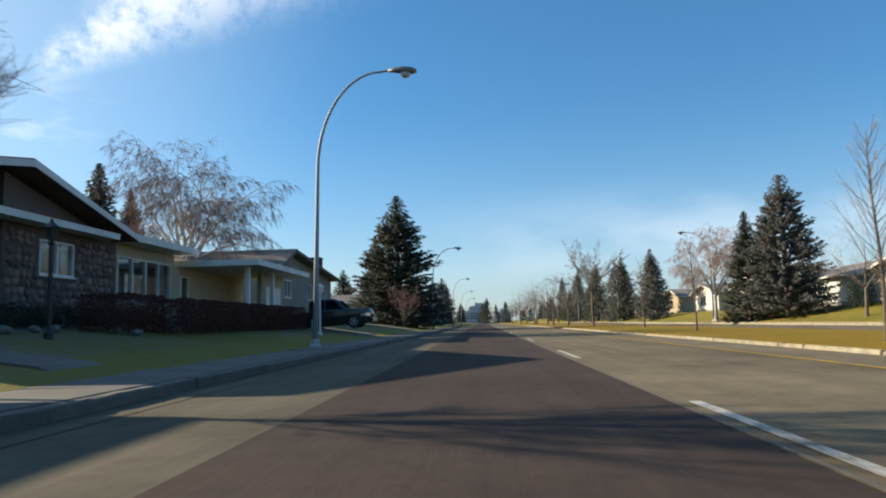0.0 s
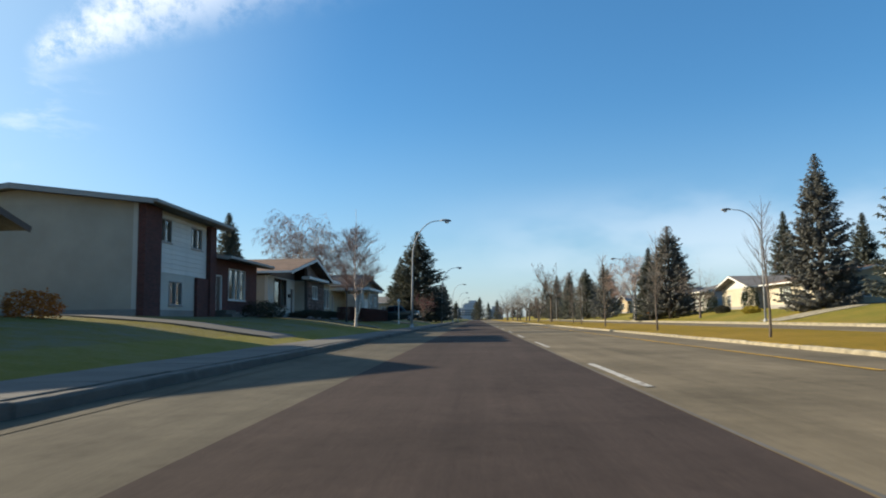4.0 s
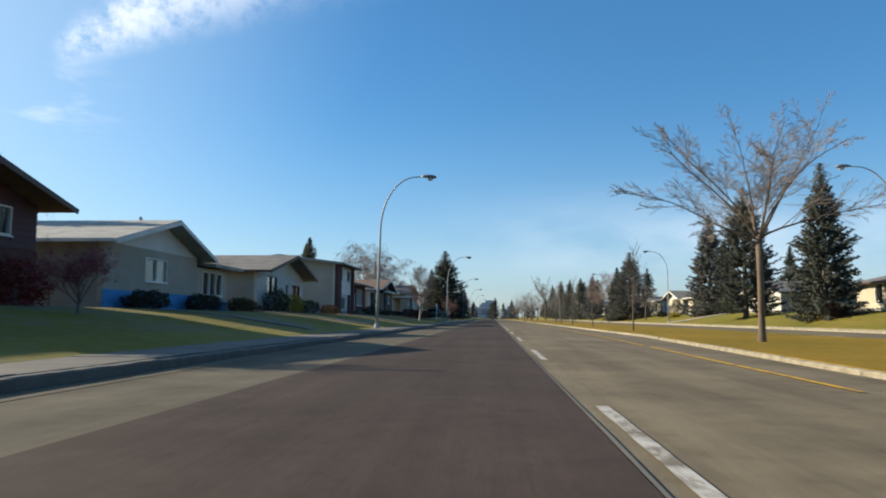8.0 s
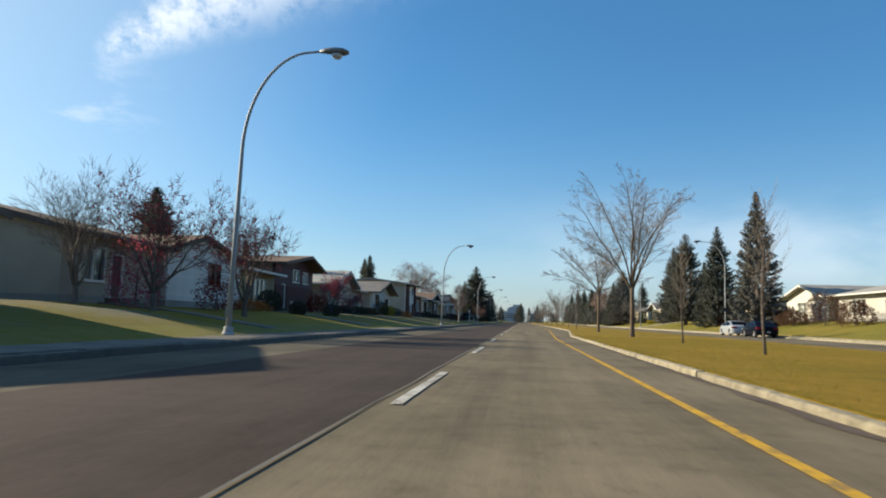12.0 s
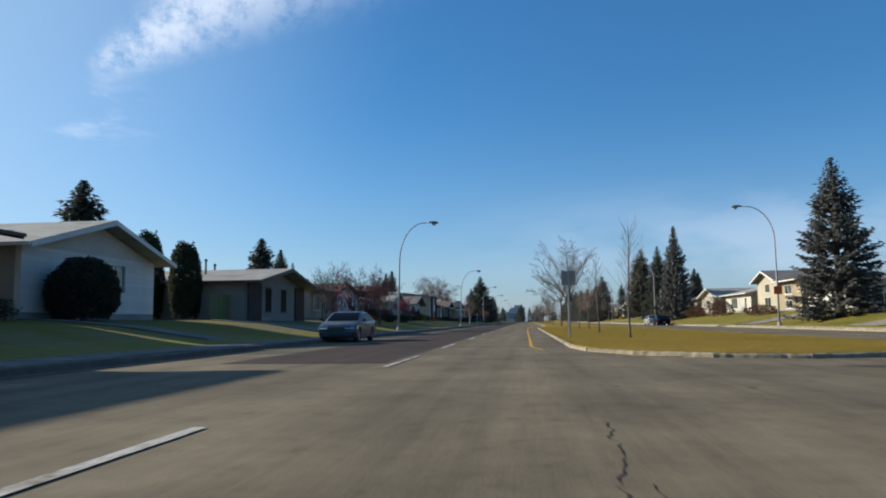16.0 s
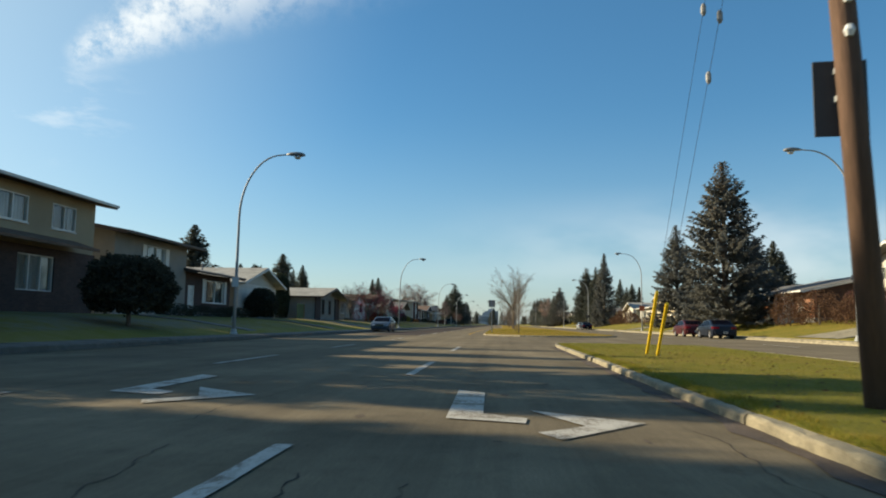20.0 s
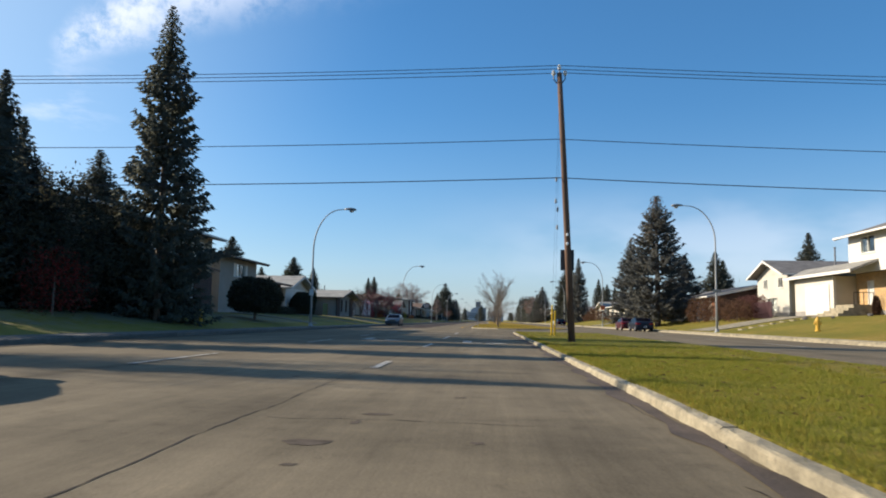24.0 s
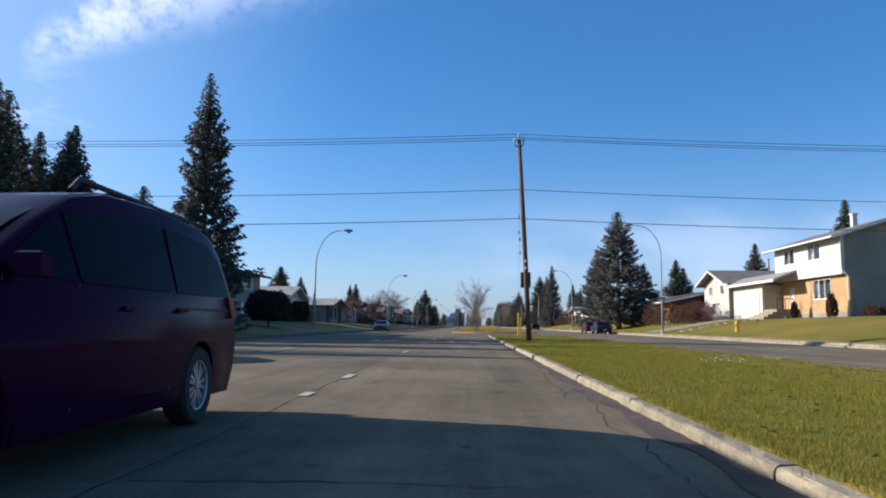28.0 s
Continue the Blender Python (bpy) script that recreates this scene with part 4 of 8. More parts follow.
def grow(seed, H, trunk_h, r0, spread, levels, kids, up=0.5, droop=0.0, wob=0.12, shrink=0.66, base_len=None, twigs=3):
    """A bare tree: limbs fork from the trunk, forks fork again, tapering to twigs. Returns thick wood and fine twigs."""
    r = random.Random(seed)
    wood, fine = Shape(), Shape()
    tips = []

    def limb(p, d, ln, rad, lev):
        n = 4 if lev < 2 else 3
        pts, rr = [p], [rad]
        q, dd = p.copy(), d.copy()
        for i in range(n):
            dd = (dd + Vector((r.uniform(-1, 1), r.uniform(-1, 1), r.uniform(-0.6, 0.9))) * wob + Vector((0, 0, (up if lev < 3 else up * 0.5) * 0.12 - droop * 0.10 * lev))).normalized()
            q = q + dd * ln / n
            pts.append(q.copy())
            rr.append(rad * (1 - 0.55 * (i + 1) / n))
        (wood if rad > 0.018 else fine).tube(pts, rr, 7 if rad > 0.07 else (5 if rad > 0.02 else 3), False)
        if lev >= levels:
            tips.append(q.copy())
            for _ in range(twigs):
                e = (dd + Vector((r.uniform(-1, 1), r.uniform(-1, 1), r.uniform(-0.7, 0.9) - droop)) * 0.75).normalized()
                tl = ln * r.uniform(0.5, 1.1)
                fine.tube([q, q + e * tl * 0.5, q + e * tl + Vector((0, 0, -droop * tl * 0.5))], [0.006, 0.005, 0.003], 3, False)
            return
        m = kids + (1 if r.random() < 0.4 else 0)
        for i in range(m):
            t = 0.35 + 0.65 * (i + r.random() * 0.6) / m if lev > 0 else 0.55 + 0.45 * (i + r.random() * 0.5) / m
            t = min(t, 0.99)
            k = min(n - 1, int(t * n))
            o = pts[k].lerp(pts[k + 1], t * n - k)
            ang = r.uniform(0, 6.283)
            side = Vector((math.cos(ang), math.sin(ang), 0))
            side = (side - dd * side.dot(dd))
            side = side.normalized() if side.length > 1e-3 else Vector((1, 0, 0))
            sp = spread * r.uniform(0.7, 1.25)
            nd = (dd * math.cos(sp) + side * math.sin(sp)).normalized()
            limb(o, nd, ln * shrink * r.uniform(0.75, 1.2), max(0.005, rr[k] * 0.62), lev + 1)
        limb(q, dd, ln * shrink * 1.05, max(0.005, rr[-1] * 0.95), lev + 1)

    # trunk
    tp, td = Vector((0, 0, 0)), Vector((r.uniform(-0.03, 0.03), r.uniform(-0.03, 0.03), 1)).normalized()
    top_ = td * trunk_h
    trunk = Shape().tube([(0, 0, -0.15), (0, 0, 0.0), td * trunk_h * 0.12, td * trunk_h * 0.5, top_], [r0 * 1.55, r0 * 1.4, r0 * 1.05, r0 * 0.9, r0 * 0.8], 9)
    L = base_len or (H - trunk_h) * 0.42
    n0 = kids + 2
    for i in range(n0):
        a = 6.283 * i / n0 + r.uniform(-0.4, 0.4)
        sp = spread * r.uniform(0.55, 1.25)
        d = Vector((math.cos(a) * math.sin(sp), math.sin(a) * math.sin(sp), math.cos(sp)))
        limb(top_ * r.uniform(0.82, 1.0), d, L * r.uniform(0.8, 1.15), r0 * 0.55, 1)
    limb(top_, td, L, r0 * 0.7, 1)
    return trunk, wood, fine, tips


def clumps(points, size, seed, each=1, jitter=0.1, flat=0.5):
    """Small leaves or berries strewn about points."""
    r = random.Random(seed)
    s = Shape()
    for p in points:
        for _ in range(each):
            c = Vector(p) + Vector((r.gauss(0, jitter), r.gauss(0, jitter), r.gauss(0, jitter)))
            a, b = r.uniform(0, 6.28), r.uniform(-1, 1)
            d = Vector((math.cos(a), math.sin(a), b)).normalized() * size * r.uniform(0.7, 1.3)
            e = d.cross(Vector((r.uniform(-1, 1), r.uniform(-1, 1), r.uniform(-1, 1)))).normalized() * size * flat
            k = len(s.v)
            s.v += [tuple(c - d), tuple(c + e), tuple(c + d), tuple(c - e)]
            s.f += [(k, k + 1, k + 2, k + 3)]
    return s


def bush_shape(seed, rx, ry, rz, n, size, rough=0.25, box=False, flat=0.5):
    """A shrub: leaves in an uneven shell over a loose inside."""
    r = random.Random(seed)
    pts = []
    off = Vector((seed * 3.1, seed * 1.7, 0))
    for _ in range(n):
        if box:
            p = Vector((r.uniform(-1, 1), r.uniform(-1, 1), r.uniform(0, 1)))
            if r.random() < 0.8:
                ax = r.choice((0, 1, 2))
                if ax == 2:
                    p.z = 1
                else:
                    p[ax] = r.choice((-1, 1))
            k = 1 + rough * 0.5 * noise.noise(p * 2.5 + off)
            pts.append((p.x * rx * k, p.y * ry * (1 + 0.02 * noise.noise(p * 7)), p.z * rz * (1 + rough * 0.4 * noise.noise(p * 4 + off))))
        else:
            a, b = r.uniform(0, 6.283), math.acos(r.uniform(-0.75, 1))
            d = Vector((math.cos(a) * math.sin(b), math.sin(a) * math.sin(b), math.cos(b)))
            k = (1 + rough * noise.noise(d * 2.2 + off) + rough * 0.5 * noise.noise(d * 6 + off)) * (r.uniform(0.82, 1.0) if r.random() < 0.8 else r.uniform(0.3, 0.85))
            pts.append((d.x * rx * k, d.y * ry * k, rz * (0.78 + d.z * k) / 1.75 if d.z < 9 else 0))
    return clumps(pts, size, seed + 1, 1, 0.02, flat)


TIERS = [(0, 0.85), (0.12, 0.95), (0.26, 1.08), (0.34, 1.0), (0.42, 0.72), (0.5, 0.56), (0.66, 0.42), (0.70, 0.64), (0.74, 0.36), (0.9, 0.17), (1, 0)]
SP = {}
for key, (seed, H, R, top, fine, full) in {"a": (1, 13.0, 2.9, False, 1.15, 0.88), "b": (2, 12.0, 2.3, False, 1.0, 0.85), "c": (3, 14.0, 3.6, True, 1.2, 0.72),
                                           "d": (4, 10.0, 2.2, False, 1.0, 0.92), "e": (9, 15.0, 2.5, False, 1.12, 0.88), "f": (6, 12.0, 2.7, False, 0.5, 0.86), "g": (8, 11.0, 2.5, False, 0.5, 0.8)}.items():
    tr, cr, cn = spruce_mesh(seed, H, R, top, TIERS if key == "e" else None, fine, full)
    SP[key] = (H, R, tr.mesh("trunk", BARK), cr, cn.mesh("cone_mass", SPRUCE_CONE) if top else None)
SPM = {}


def spruce(x, y, top_z, radius, variant="a", blue=False, turn=0, label="", z=None, name="spruce_tree"):
    H, R, tr, cr, cn = SP[variant]
    key = (variant, blue)
    if key not in SPM:
        SPM[key] = cr.mesh("crown", SPRUCE_BLUE if blue else SPRUCE)
    z = land(x) if z is None else z
    h = top_z - z
    t = thing(name, pose(x, y, z - 0.05, 0, 0, turn) @ Matrix.Diagonal((radius / R, radius / R, h / H, 1)), label or ("tall blue-grey spruce with dense drooping boughs" if blue else "dark green spruce with a pointed crown"), "tree", "spruces")
    part("trunk", tr, None, t)
    part("crown", SPM[key], None, t)
    if cn:
        tagged(part("cone_mass", cn, None, t, "brown cones hanging in the upper boughs"), kind="stuff")
    return t


# far side of the avenue, then the houses' side
spruce(-8.3, 77.1, 13.6, 5.0, "a", False, 20, "broad dark spruce standing close to the kerb")
spruce(-11.5, 84, 10.5, 2.6, "a", False, 80)
spruce(-31.4, 63.6, 14.8, 3.2, "d", False, 0, "broad spruce rising behind a roof")
spruce(-35.7, 77.5, 15.2, 2.8, "d", False, 50)
spruce(-52.9, 45, 15.9, 3.0, "a", False, 10)
spruce(-34.0, -25.8, 13.4, 4.4, "d", False, 33, "broad spruce rising behind a roof")
spruce(-28.6, -76.6, 11.8, 4.0, "d", False, 70, "broad spruce rising behind a roof")
spruce(-33, -50, 9.5, 2.4, "d", False, 15)
spruce(-26.4, -39.2, 10.2, 2.3, "d", False, 95, "spruce rising behind a roof")
spruce(-7.6, -142.2, 14.8, 2.05, "e", False, 0, "tall narrow dark spruce towering over a hedge")
spruce(-23.6, -131.8, 14.3, 2.4, "b", False, 12)
spruce(-26.5, -130.2, 14.0, 2.8, "a", False, 31)
spruce(-24.9, -126.8, 14.2, 2.4, "d", False, 64)
spruce(-12.6, -143.5, 7.4, 2.7, "a", False, 40, "low bushy spruce beside a taller one")
spruce(-10.8, -139.0, 6.2, 2.5, "d", False, 140, "low bushy spruce beside a taller one")
spruce(-13.2, -137.6, 9.2, 2.8, "a", False, 25, "dark spruce in a dense screen of bushes")
spruce(-12.0, -153.4, 10.5, 1.7, "b", False, 25, "slim dark spruce beside a dense screen of bushes")
spruce(-14.0, -158.8, 10.0, 1.5, "a", False, 75, "slim dark spruce beside a dense screen of bushes")
spruce(-17.0, -147.5, 9.0, 3.0, "d", False, 75, "dark spruce in a dense screen of bushes")
spruce(-12.5, -147.2, 10.0, 2.6, "a", False, 12, "dark spruce in a dense screen of bushes")
spruce(-16.5, -146.0, 12.5, 3.0, "a", False, 15, "dark spruce in a dense screen of bushes")
spruce(-14.5, -143.2, 11.5, 1.9, "d", False, 70, "dark spruce in a dense screen of bushes")
spruce(24.7, 66.6, 12.4, 3.6, "c", True, 30)
spruce(23.2, 70.8, 10.0, 2.2, "b", False, 5, "brownish thin spruce beside a blue one")
spruce(29.3, 36.2, 14.6, 3.3, "a", True, 10)
spruce(45.4, 80.7, 16.0, 3.0, "b", False, 75)
spruce(26.8, 15.9, 14.5, 3.6, "c", False, 100)
spruce(26.7, -2.0, 13.2, 2.9, "a", False, 130)
spruce(25.9, -19.5, 14.4, 2.5, "b", True, 60, "tall columnar spruce with dense grey-green boughs")
spruce(40, 30, 11.5, 2.6, "d", False, 25)
spruce(43, 55, 12, 2.4, "b", False, 45)
spruce(46, 52, 12, 2.2, "d", False, 5)
spruce(26.6, -71.8, 12.5, 3.3, "a", True, 90)
spruce(24.6, -95.9, 14.5, 4.1, "c", True, 0, "very broad spruce hung with brown cones at the top")
spruce(28.9, -90.5, 8.6, 2.5, "d", True, 35)
spruce(45, -85, 12, 2.6, "b", False, 50)
spruce(45.4, -107.0, 14.0, 2.8, "b", False, 85, "spruce rising behind the houses")
spruce(42.0, -59.4, 12.2, 2.9, "d", False, 15, "spruce rising behind the houses")
spruce(43.8, -57.4, 11.0, 2.6, "b", False, 55, "spruce rising behind the houses")
spruce(52, -100, 10, 2.4, "b", False, 33)
for k, (dx_, dy_, dt_) in enumerate(((24.5, 112, 11.0), (27, 121, 10.5), (24.0, 131, 11.5), (26.5, 143, 11.0), (24, 158, 12.5), (25.5, 172, 12.0), (24, 186, 13.5), (26, 205, 13.0), (24.5, 226, 14.0), (-8.6, 160, 10.5), (-9.5, 196, 11.0))):
    spruce(dx_, dy_, dt_, 2.7, "fg"[k % 2], k % 3 == 0, 47 * k, "distant dark spruce by the avenue")
rf = random.Random(11)
for k in range(34):
    spruce(rf.choice((rf.uniform(-30, -9), rf.uniform(24, 40))), 92 + 11 * k + rf.uniform(-5, 5), rf.uniform(7, 12), rf.uniform(2.2, 3.4), rf.choice("fg"), rf.random() < 0.3, rf.uniform(0, 180), "distant dark spruce by the avenue")
for k in range(8):
    spruce(rf.uniform(-60, -38), -95 + 24 * k + rf.uniform(-6, 6), rf.uniform(9, 13), rf.uniform(2, 3), rf.choice("fg"), False, rf.uniform(0, 180), "spruce rising behind the houses")

for k in range(30):
    spruce(rf.uniform(-80, 90), rf.uniform(330, 520), rf.uniform(8, 13), rf.uniform(2.4, 3.8), rf.choice("fg"), False, rf.uniform(0, 180), "distant dark spruce by the avenue")


def bare_kit(seed, bark, twig, **kw):
    trunk, wood, fine, tips = grow(seed, **kw)
    return trunk.mesh("trunk", bark, True), wood.mesh("crown", bark, True), fine.mesh("brushwood", twig), tips


def birch_kit(seed):
    """A birch: a white leader to the top, ascending side limbs and a round cloud of russet twigs."""
    r = random.Random(seed)
    trunk, wood, fine = Shape(), Shape(), Shape()
    lead = [Vector((0.05 * math.sin(1.3 * h), 0.04 * math.cos(1.7 * h) - 0.04, h)) for h in (-0.15, 0.0, 0.8, 1.8, 3.0, 4.2, 5.4, 6.2, 7.1)]
    trunk.tube(lead, [0.11, 0.09, 0.07, 0.062, 0.05, 0.038, 0.024, 0.014, 0.007], 9)

    def on_lead(h):
        for a, b in zip(lead, lead[1:]):
            if b.z >= h:
                return a.lerp(b, (h - a.z) / (b.z - a.z))
        return lead[-1]

    def bough(p, d, ln, rad, lev):
        n, pts, rr, q, dd = 4, [p], [rad], p.copy(), d.copy()
        for i in range(n):
            dd = (dd + Vector((r.uniform(-1, 1), r.uniform(-1, 1), r.uniform(-0.7, 0.8))) * 0.16).normalized()
            q = q + dd * ln / n
            pts.append(q.copy())
            rr.append(max(0.0028, rad * (1 - 0.75 * (i + 1) / n)))
        (wood if lev == 0 else fine).tube(pts, rr, 5 if lev == 0 else 3, False)
        if lev == 2:
            return
        for i in range(12 if lev == 0 else 9):
            t = r.uniform(0.22, 1.0)
            k = min(n - 1, int(t * n))
            a = r.uniform(0, 6.283)
            side = Vector((math.cos(a), math.sin(a), r.uniform(-0.3, 0.9)))
            bough(pts[k].lerp(pts[k + 1], t * n - k), (dd + side * 0.85).normalized(), (ln * 0.42 if lev == 0 else ln * 0.62) * r.uniform(0.6, 1.2), max(0.0046, rad * 0.42), lev + 1)

    for i in range(52):
        h = 1.6 + 3.8 * (i / 51) ** 1.1
        reach = 1.7 * max(0.10, 1 - ((h - 2.6) / 3.0) ** 2) ** 0.5
        a = i * 2.4 + r.uniform(-0.4, 0.4)
        el = r.uniform(0.35, 0.8) + 0.06 * h
        bough(on_lead(h), Vector((math.cos(a) * math.cos(el), math.sin(a) * math.cos(el), math.sin(el))), reach * r.uniform(0.7, 1.08), 0.026 - 0.003 * h, 0)
    stem2 = [Vector((0, 0, 0.35)), Vector((0.22, -0.1, 1.0)), Vector((0.42, -0.2, 2.2)), Vector((0.55, -0.1, 3.6))]
    trunk.tube(stem2, [0.06, 0.055, 0.04, 0.015], 7)
    return trunk.mesh("trunk", BIRCH_BARK, True), wood.mesh("crown", TWIG_RED, True), fine.mesh("brushwood", TWIG_RED), []


def elm_kit(seed, fork, r0, limbs, bark, twig):
    """An elm from its fork up. limbs: compass angle, lean from upright at the fork and at the end (degrees), length."""
    r = random.Random(seed)
    trunk, wood, fine = Shape(), Shape(), Shape()
    trunk.tube([(0, 0, -0.15), (0, 0, 0), (0.01, 0, fork * 0.12), (0.02, 0.01, fork * 0.55), (0.0, 0.0, fork)], [r0 * 1.6, r0 * 1.35, r0 * 1.05, r0 * 0.92, r0 * 0.95], 10)

    KIDS = (12, 9, 9)

    def bough(p, d, ln, rad, lev, bend=0.0):
        n = (10, 7, 4, 2)[lev]
        pts, rr, q, dd = [p], [rad], p.copy(), d.copy()
        out = Vector((d.x, d.y, 0))
        out = out.normalized() if out.length > 1e-3 else Vector((1, 0, 0))
        for i in range(n):
            dd = (dd + Vector((r.uniform(-1, 1), r.uniform(-1, 1), r.uniform(-1, 1))) * (0.10, 0.16, 0.2, 0.2)[lev] + (out - Vector((0, 0, 0.6))) * bend / n).normalized()
            q = q + dd * ln / n
            pts.append(q.copy())
            rr.append(max(0.0028, rad * (1 - 0.8 * (i + 1) / n)))
        (wood if rad > 0.016 else fine).tube(pts, rr, (8, 5, 3, 3)[lev], False)
        if lev == 3:
            return
        for i in range(KIDS[lev]):
            t = (0.18, 0.2, 0.25)[lev] + (1 - (0.18, 0.2, 0.25)[lev]) * (i + r.uniform(0.1, 0.9)) / KIDS[lev]
            k = min(n - 1, int(t * n))
            here = (pts[k + 1] - pts[k]).normalized()
            side = Vector((r.uniform(-1, 1), r.uniform(-1, 1), r.uniform(-0.35, 0.8)))
            side = (side - here * side.dot(here)).normalized()
            sp = radians(r.uniform(18, 44))
            bough(pts[k].lerp(pts[k + 1], t * n - k), here * math.cos(sp) + side * math.sin(sp), ln * (1.0 - 0.55 * t) * (0.44, 0.48, 0.50)[lev] * r.uniform(0.7, 1.25),
                  max((0.009, 0.0055, 0.0036)[lev], rr[k] * 0.42), lev + 1, (0.0, 0.15, 0.25)[lev])

    for az, l0, l1, ln in limbs:
        a, b = radians(az), radians(l0)
        bough(Vector((0, 0, fork * r.uniform(0.9, 0.99))), Vector((math.cos(a) * math.sin(b), math.sin(a) * math.sin(b), math.cos(b))), ln, r0 * 0.36 * (ln / 4.0) ** 0.5, 0, radians(l1 - l0) * 0.9)
    return trunk.mesh("trunk", bark, True), wood.mesh("crown", bark, True), fine.mesh("brushwood", twig), []


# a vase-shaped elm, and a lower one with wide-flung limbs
ELM_A = elm_kit(21, 2.5, 0.112, [(172, 28, 52, 4.4), (190, 20, 34, 5.3), (160, 12, 25, 5.8), (30, 3, 6, 5.9), (10, 9, 12, 5.7), (5, 18, 28, 5.3), (350, 24, 42, 4.7), (85, 20, 36, 5.0), (270, 22, 38, 5.0), (230, 14, 22, 5.4)], BARK_SUN, TWIG)
ELM_C = elm_kit(31, 3.0, 0.096, [(175, 52, 88, 4.0), (190, 30, 60, 4.0), (5, 56, 84, 3.7), (350, 24, 40, 4.4), (80, 40, 70, 3.6), (270, 42, 72, 3.6), (130, 14, 26, 3.8), (220, 66, 96, 3.0), (40, 28, 50, 3.8), (10, 12, 22, 4.1), (165, 20, 40, 4.0), (300, 32, 58, 3.6)], BARK_SUN, TWIG)
ELM_B = bare_kit(22, BARK, TWIG, H=8, trunk_h=2.4, r0=0.14, spread=0.95, levels=4, kids=2, up=0.30, wob=0.18, shrink=0.70, base_len=2.1)
def sapling_kit(seed, H):
    """A young street tree: a straight leader with many thin rising twigs."""
    r = random.Random(seed)
    trunk, wood, fine = Shape(), Shape(), Shape()
    lead = [Vector((0.05 * math.sin(0.9 * h + seed), 0.05 * math.cos(1.1 * h + seed) - 0.05, h)) for h in np.linspace(-0.15, H, 10)]
    trunk.tube(lead, list(np.linspace(0.055, 0.008, 10)), 8)
    for i in range(46):
        f = 0.26 + 0.70 * (i + r.random()) / 46
        k = min(8, int(f * 9))
        p = lead[k].lerp(lead[k + 1], f * 9 - k)
        a, el = i * 2.4 + r.uniform(-0.5, 0.5), r.uniform(0.75, 1.15)
        d = Vector((math.cos(a) * math.cos(el), math.sin(a) * math.cos(el), math.sin(el)))
        ln = H * (0.34 - 0.24 * f) * r.uniform(0.7, 1.3)
        mid_, end = p + d * ln * 0.5, p + (d + Vector((0, 0, 0.18))) * ln
        wood.tube([p, mid_, end], [0.010, 0.006, 0.003], 4, False)
        for _ in range(5):
            q = mid_.lerp(end, r.uniform(-0.6, 0.9))
            e = (d + Vector((r.uniform(-1, 1), r.uniform(-1, 1), r.uniform(-0.2, 0.8))) * 0.7).normalized() * ln * r.uniform(0.25, 0.5)
            fine.tube([q, q + e * 0.5, q + e + Vector((0, 0, 0.03))], [0.004, 0.003, 0.002], 3, False)
    return trunk.mesh("trunk", BARK, True), wood.mesh("crown", BARK, True), fine.mesh("brushwood", TWIG), []


SAP_A, SAP_B = sapling_kit(23, 5.1), sapling_kit(24, 4.7)
BIRCH = birch_kit(25)
WEEP = bare_kit(26, BIRCH_BARK, TWIG_RED, H=10, trunk_h=2.6, r0=0.2, spread=0.55, levels=5, kids=3, up=0.5, droop=0.55, wob=0.16, shrink=0.62, base_len=2.8, twigs=6)
ROWAN = bare_kit(27, BARK, BARK, H=5.0, trunk_h=0.7, r0=0.13, spread=0.62, levels=5, kids=2, up=0.5, wob=0.17, shrink=0.70, base_len=1.55)
ROWAN_MESH = clumps(ROWAN[3][::2], 0.042, 3, 7, 0.06, 0.8).mesh("berry_mass", BERRY)
LEAF_MESH = clumps(ROWAN[3], 0.05, 5, 8, 0.15, 0.5).mesh("foliage", PINK_SHRUB)


def bare_tree(kit, x, y, scale, turn=0, label="", name="bare_tree", z=None, sz=None):
    t = thing(name, pose(x, y, land(x) if z is None else z, 0, 0, turn) @ Matrix.Diagonal((scale, scale, sz or scale, 1)), label, "tree", "bare trees")
    part("trunk", kit[0], None, t)
    part("crown", kit[1], None, t)
    tagged(part("brushwood", kit[2], None, t), kind="stuff")
    return t


MED_Z = 0.09
bare_tree(ELM_C, 8.45, -38.6, 1.0, 0, "leafless elm with spreading limbs on the grass median", "elm_tree", MED_Z)
bare_tree(ELM_A, 8.3, -56.1, 1.0, 0, "tall leafless elm with a vase-shaped crown on the median", "elm_tree", MED_Z)
bare_tree(ELM_C, 11.0, 79.6, 1.18, 180, "leafless elm with spreading limbs on the grass median", "elm_tree", MED_Z)
for sx, sy, sc, kit in ((8.27, 7.8, 1.05, SAP_A), (8.4, -4.5, 1.0, SAP_B), (8.15, -21.8, 1.05, SAP_A), (8.45, -66.7, 0.9, SAP_B), (8.51, -75.2, 0.92, SAP_A), (7.85, -88.2, 1.0, SAP_B), (7.84, -99.4, 1.0, SAP_A), (8.7, 23.3, 1.25, SAP_B), (9.5, 40, 1.0, SAP_A), (11.2, 58, 1.2, SAP_B)):
    t = bare_tree(kit, sx, sy, sc * 0.8, sx * 77 + sy * 13, "slender leafless sapling in a ring of bare soil", "sapling", MED_Z)
for k in range(9):
    bare_tree(ELM_B, rf.uniform(8.5, 12.5), 96 + 15 * k, rf.uniform(0.8, 1.1), 40 * k, "distant leafless tree on the median", "elm_tree", MED_Z)
for k in range(16):
    bare_tree(ELM_B, rf.choice((rf.uniform(-40, -8), rf.uniform(9, 45))), rf.uniform(180, 420), rf.uniform(0.9, 1.4), 37 * k, "distant leafless tree by the avenue", "bare_tree")
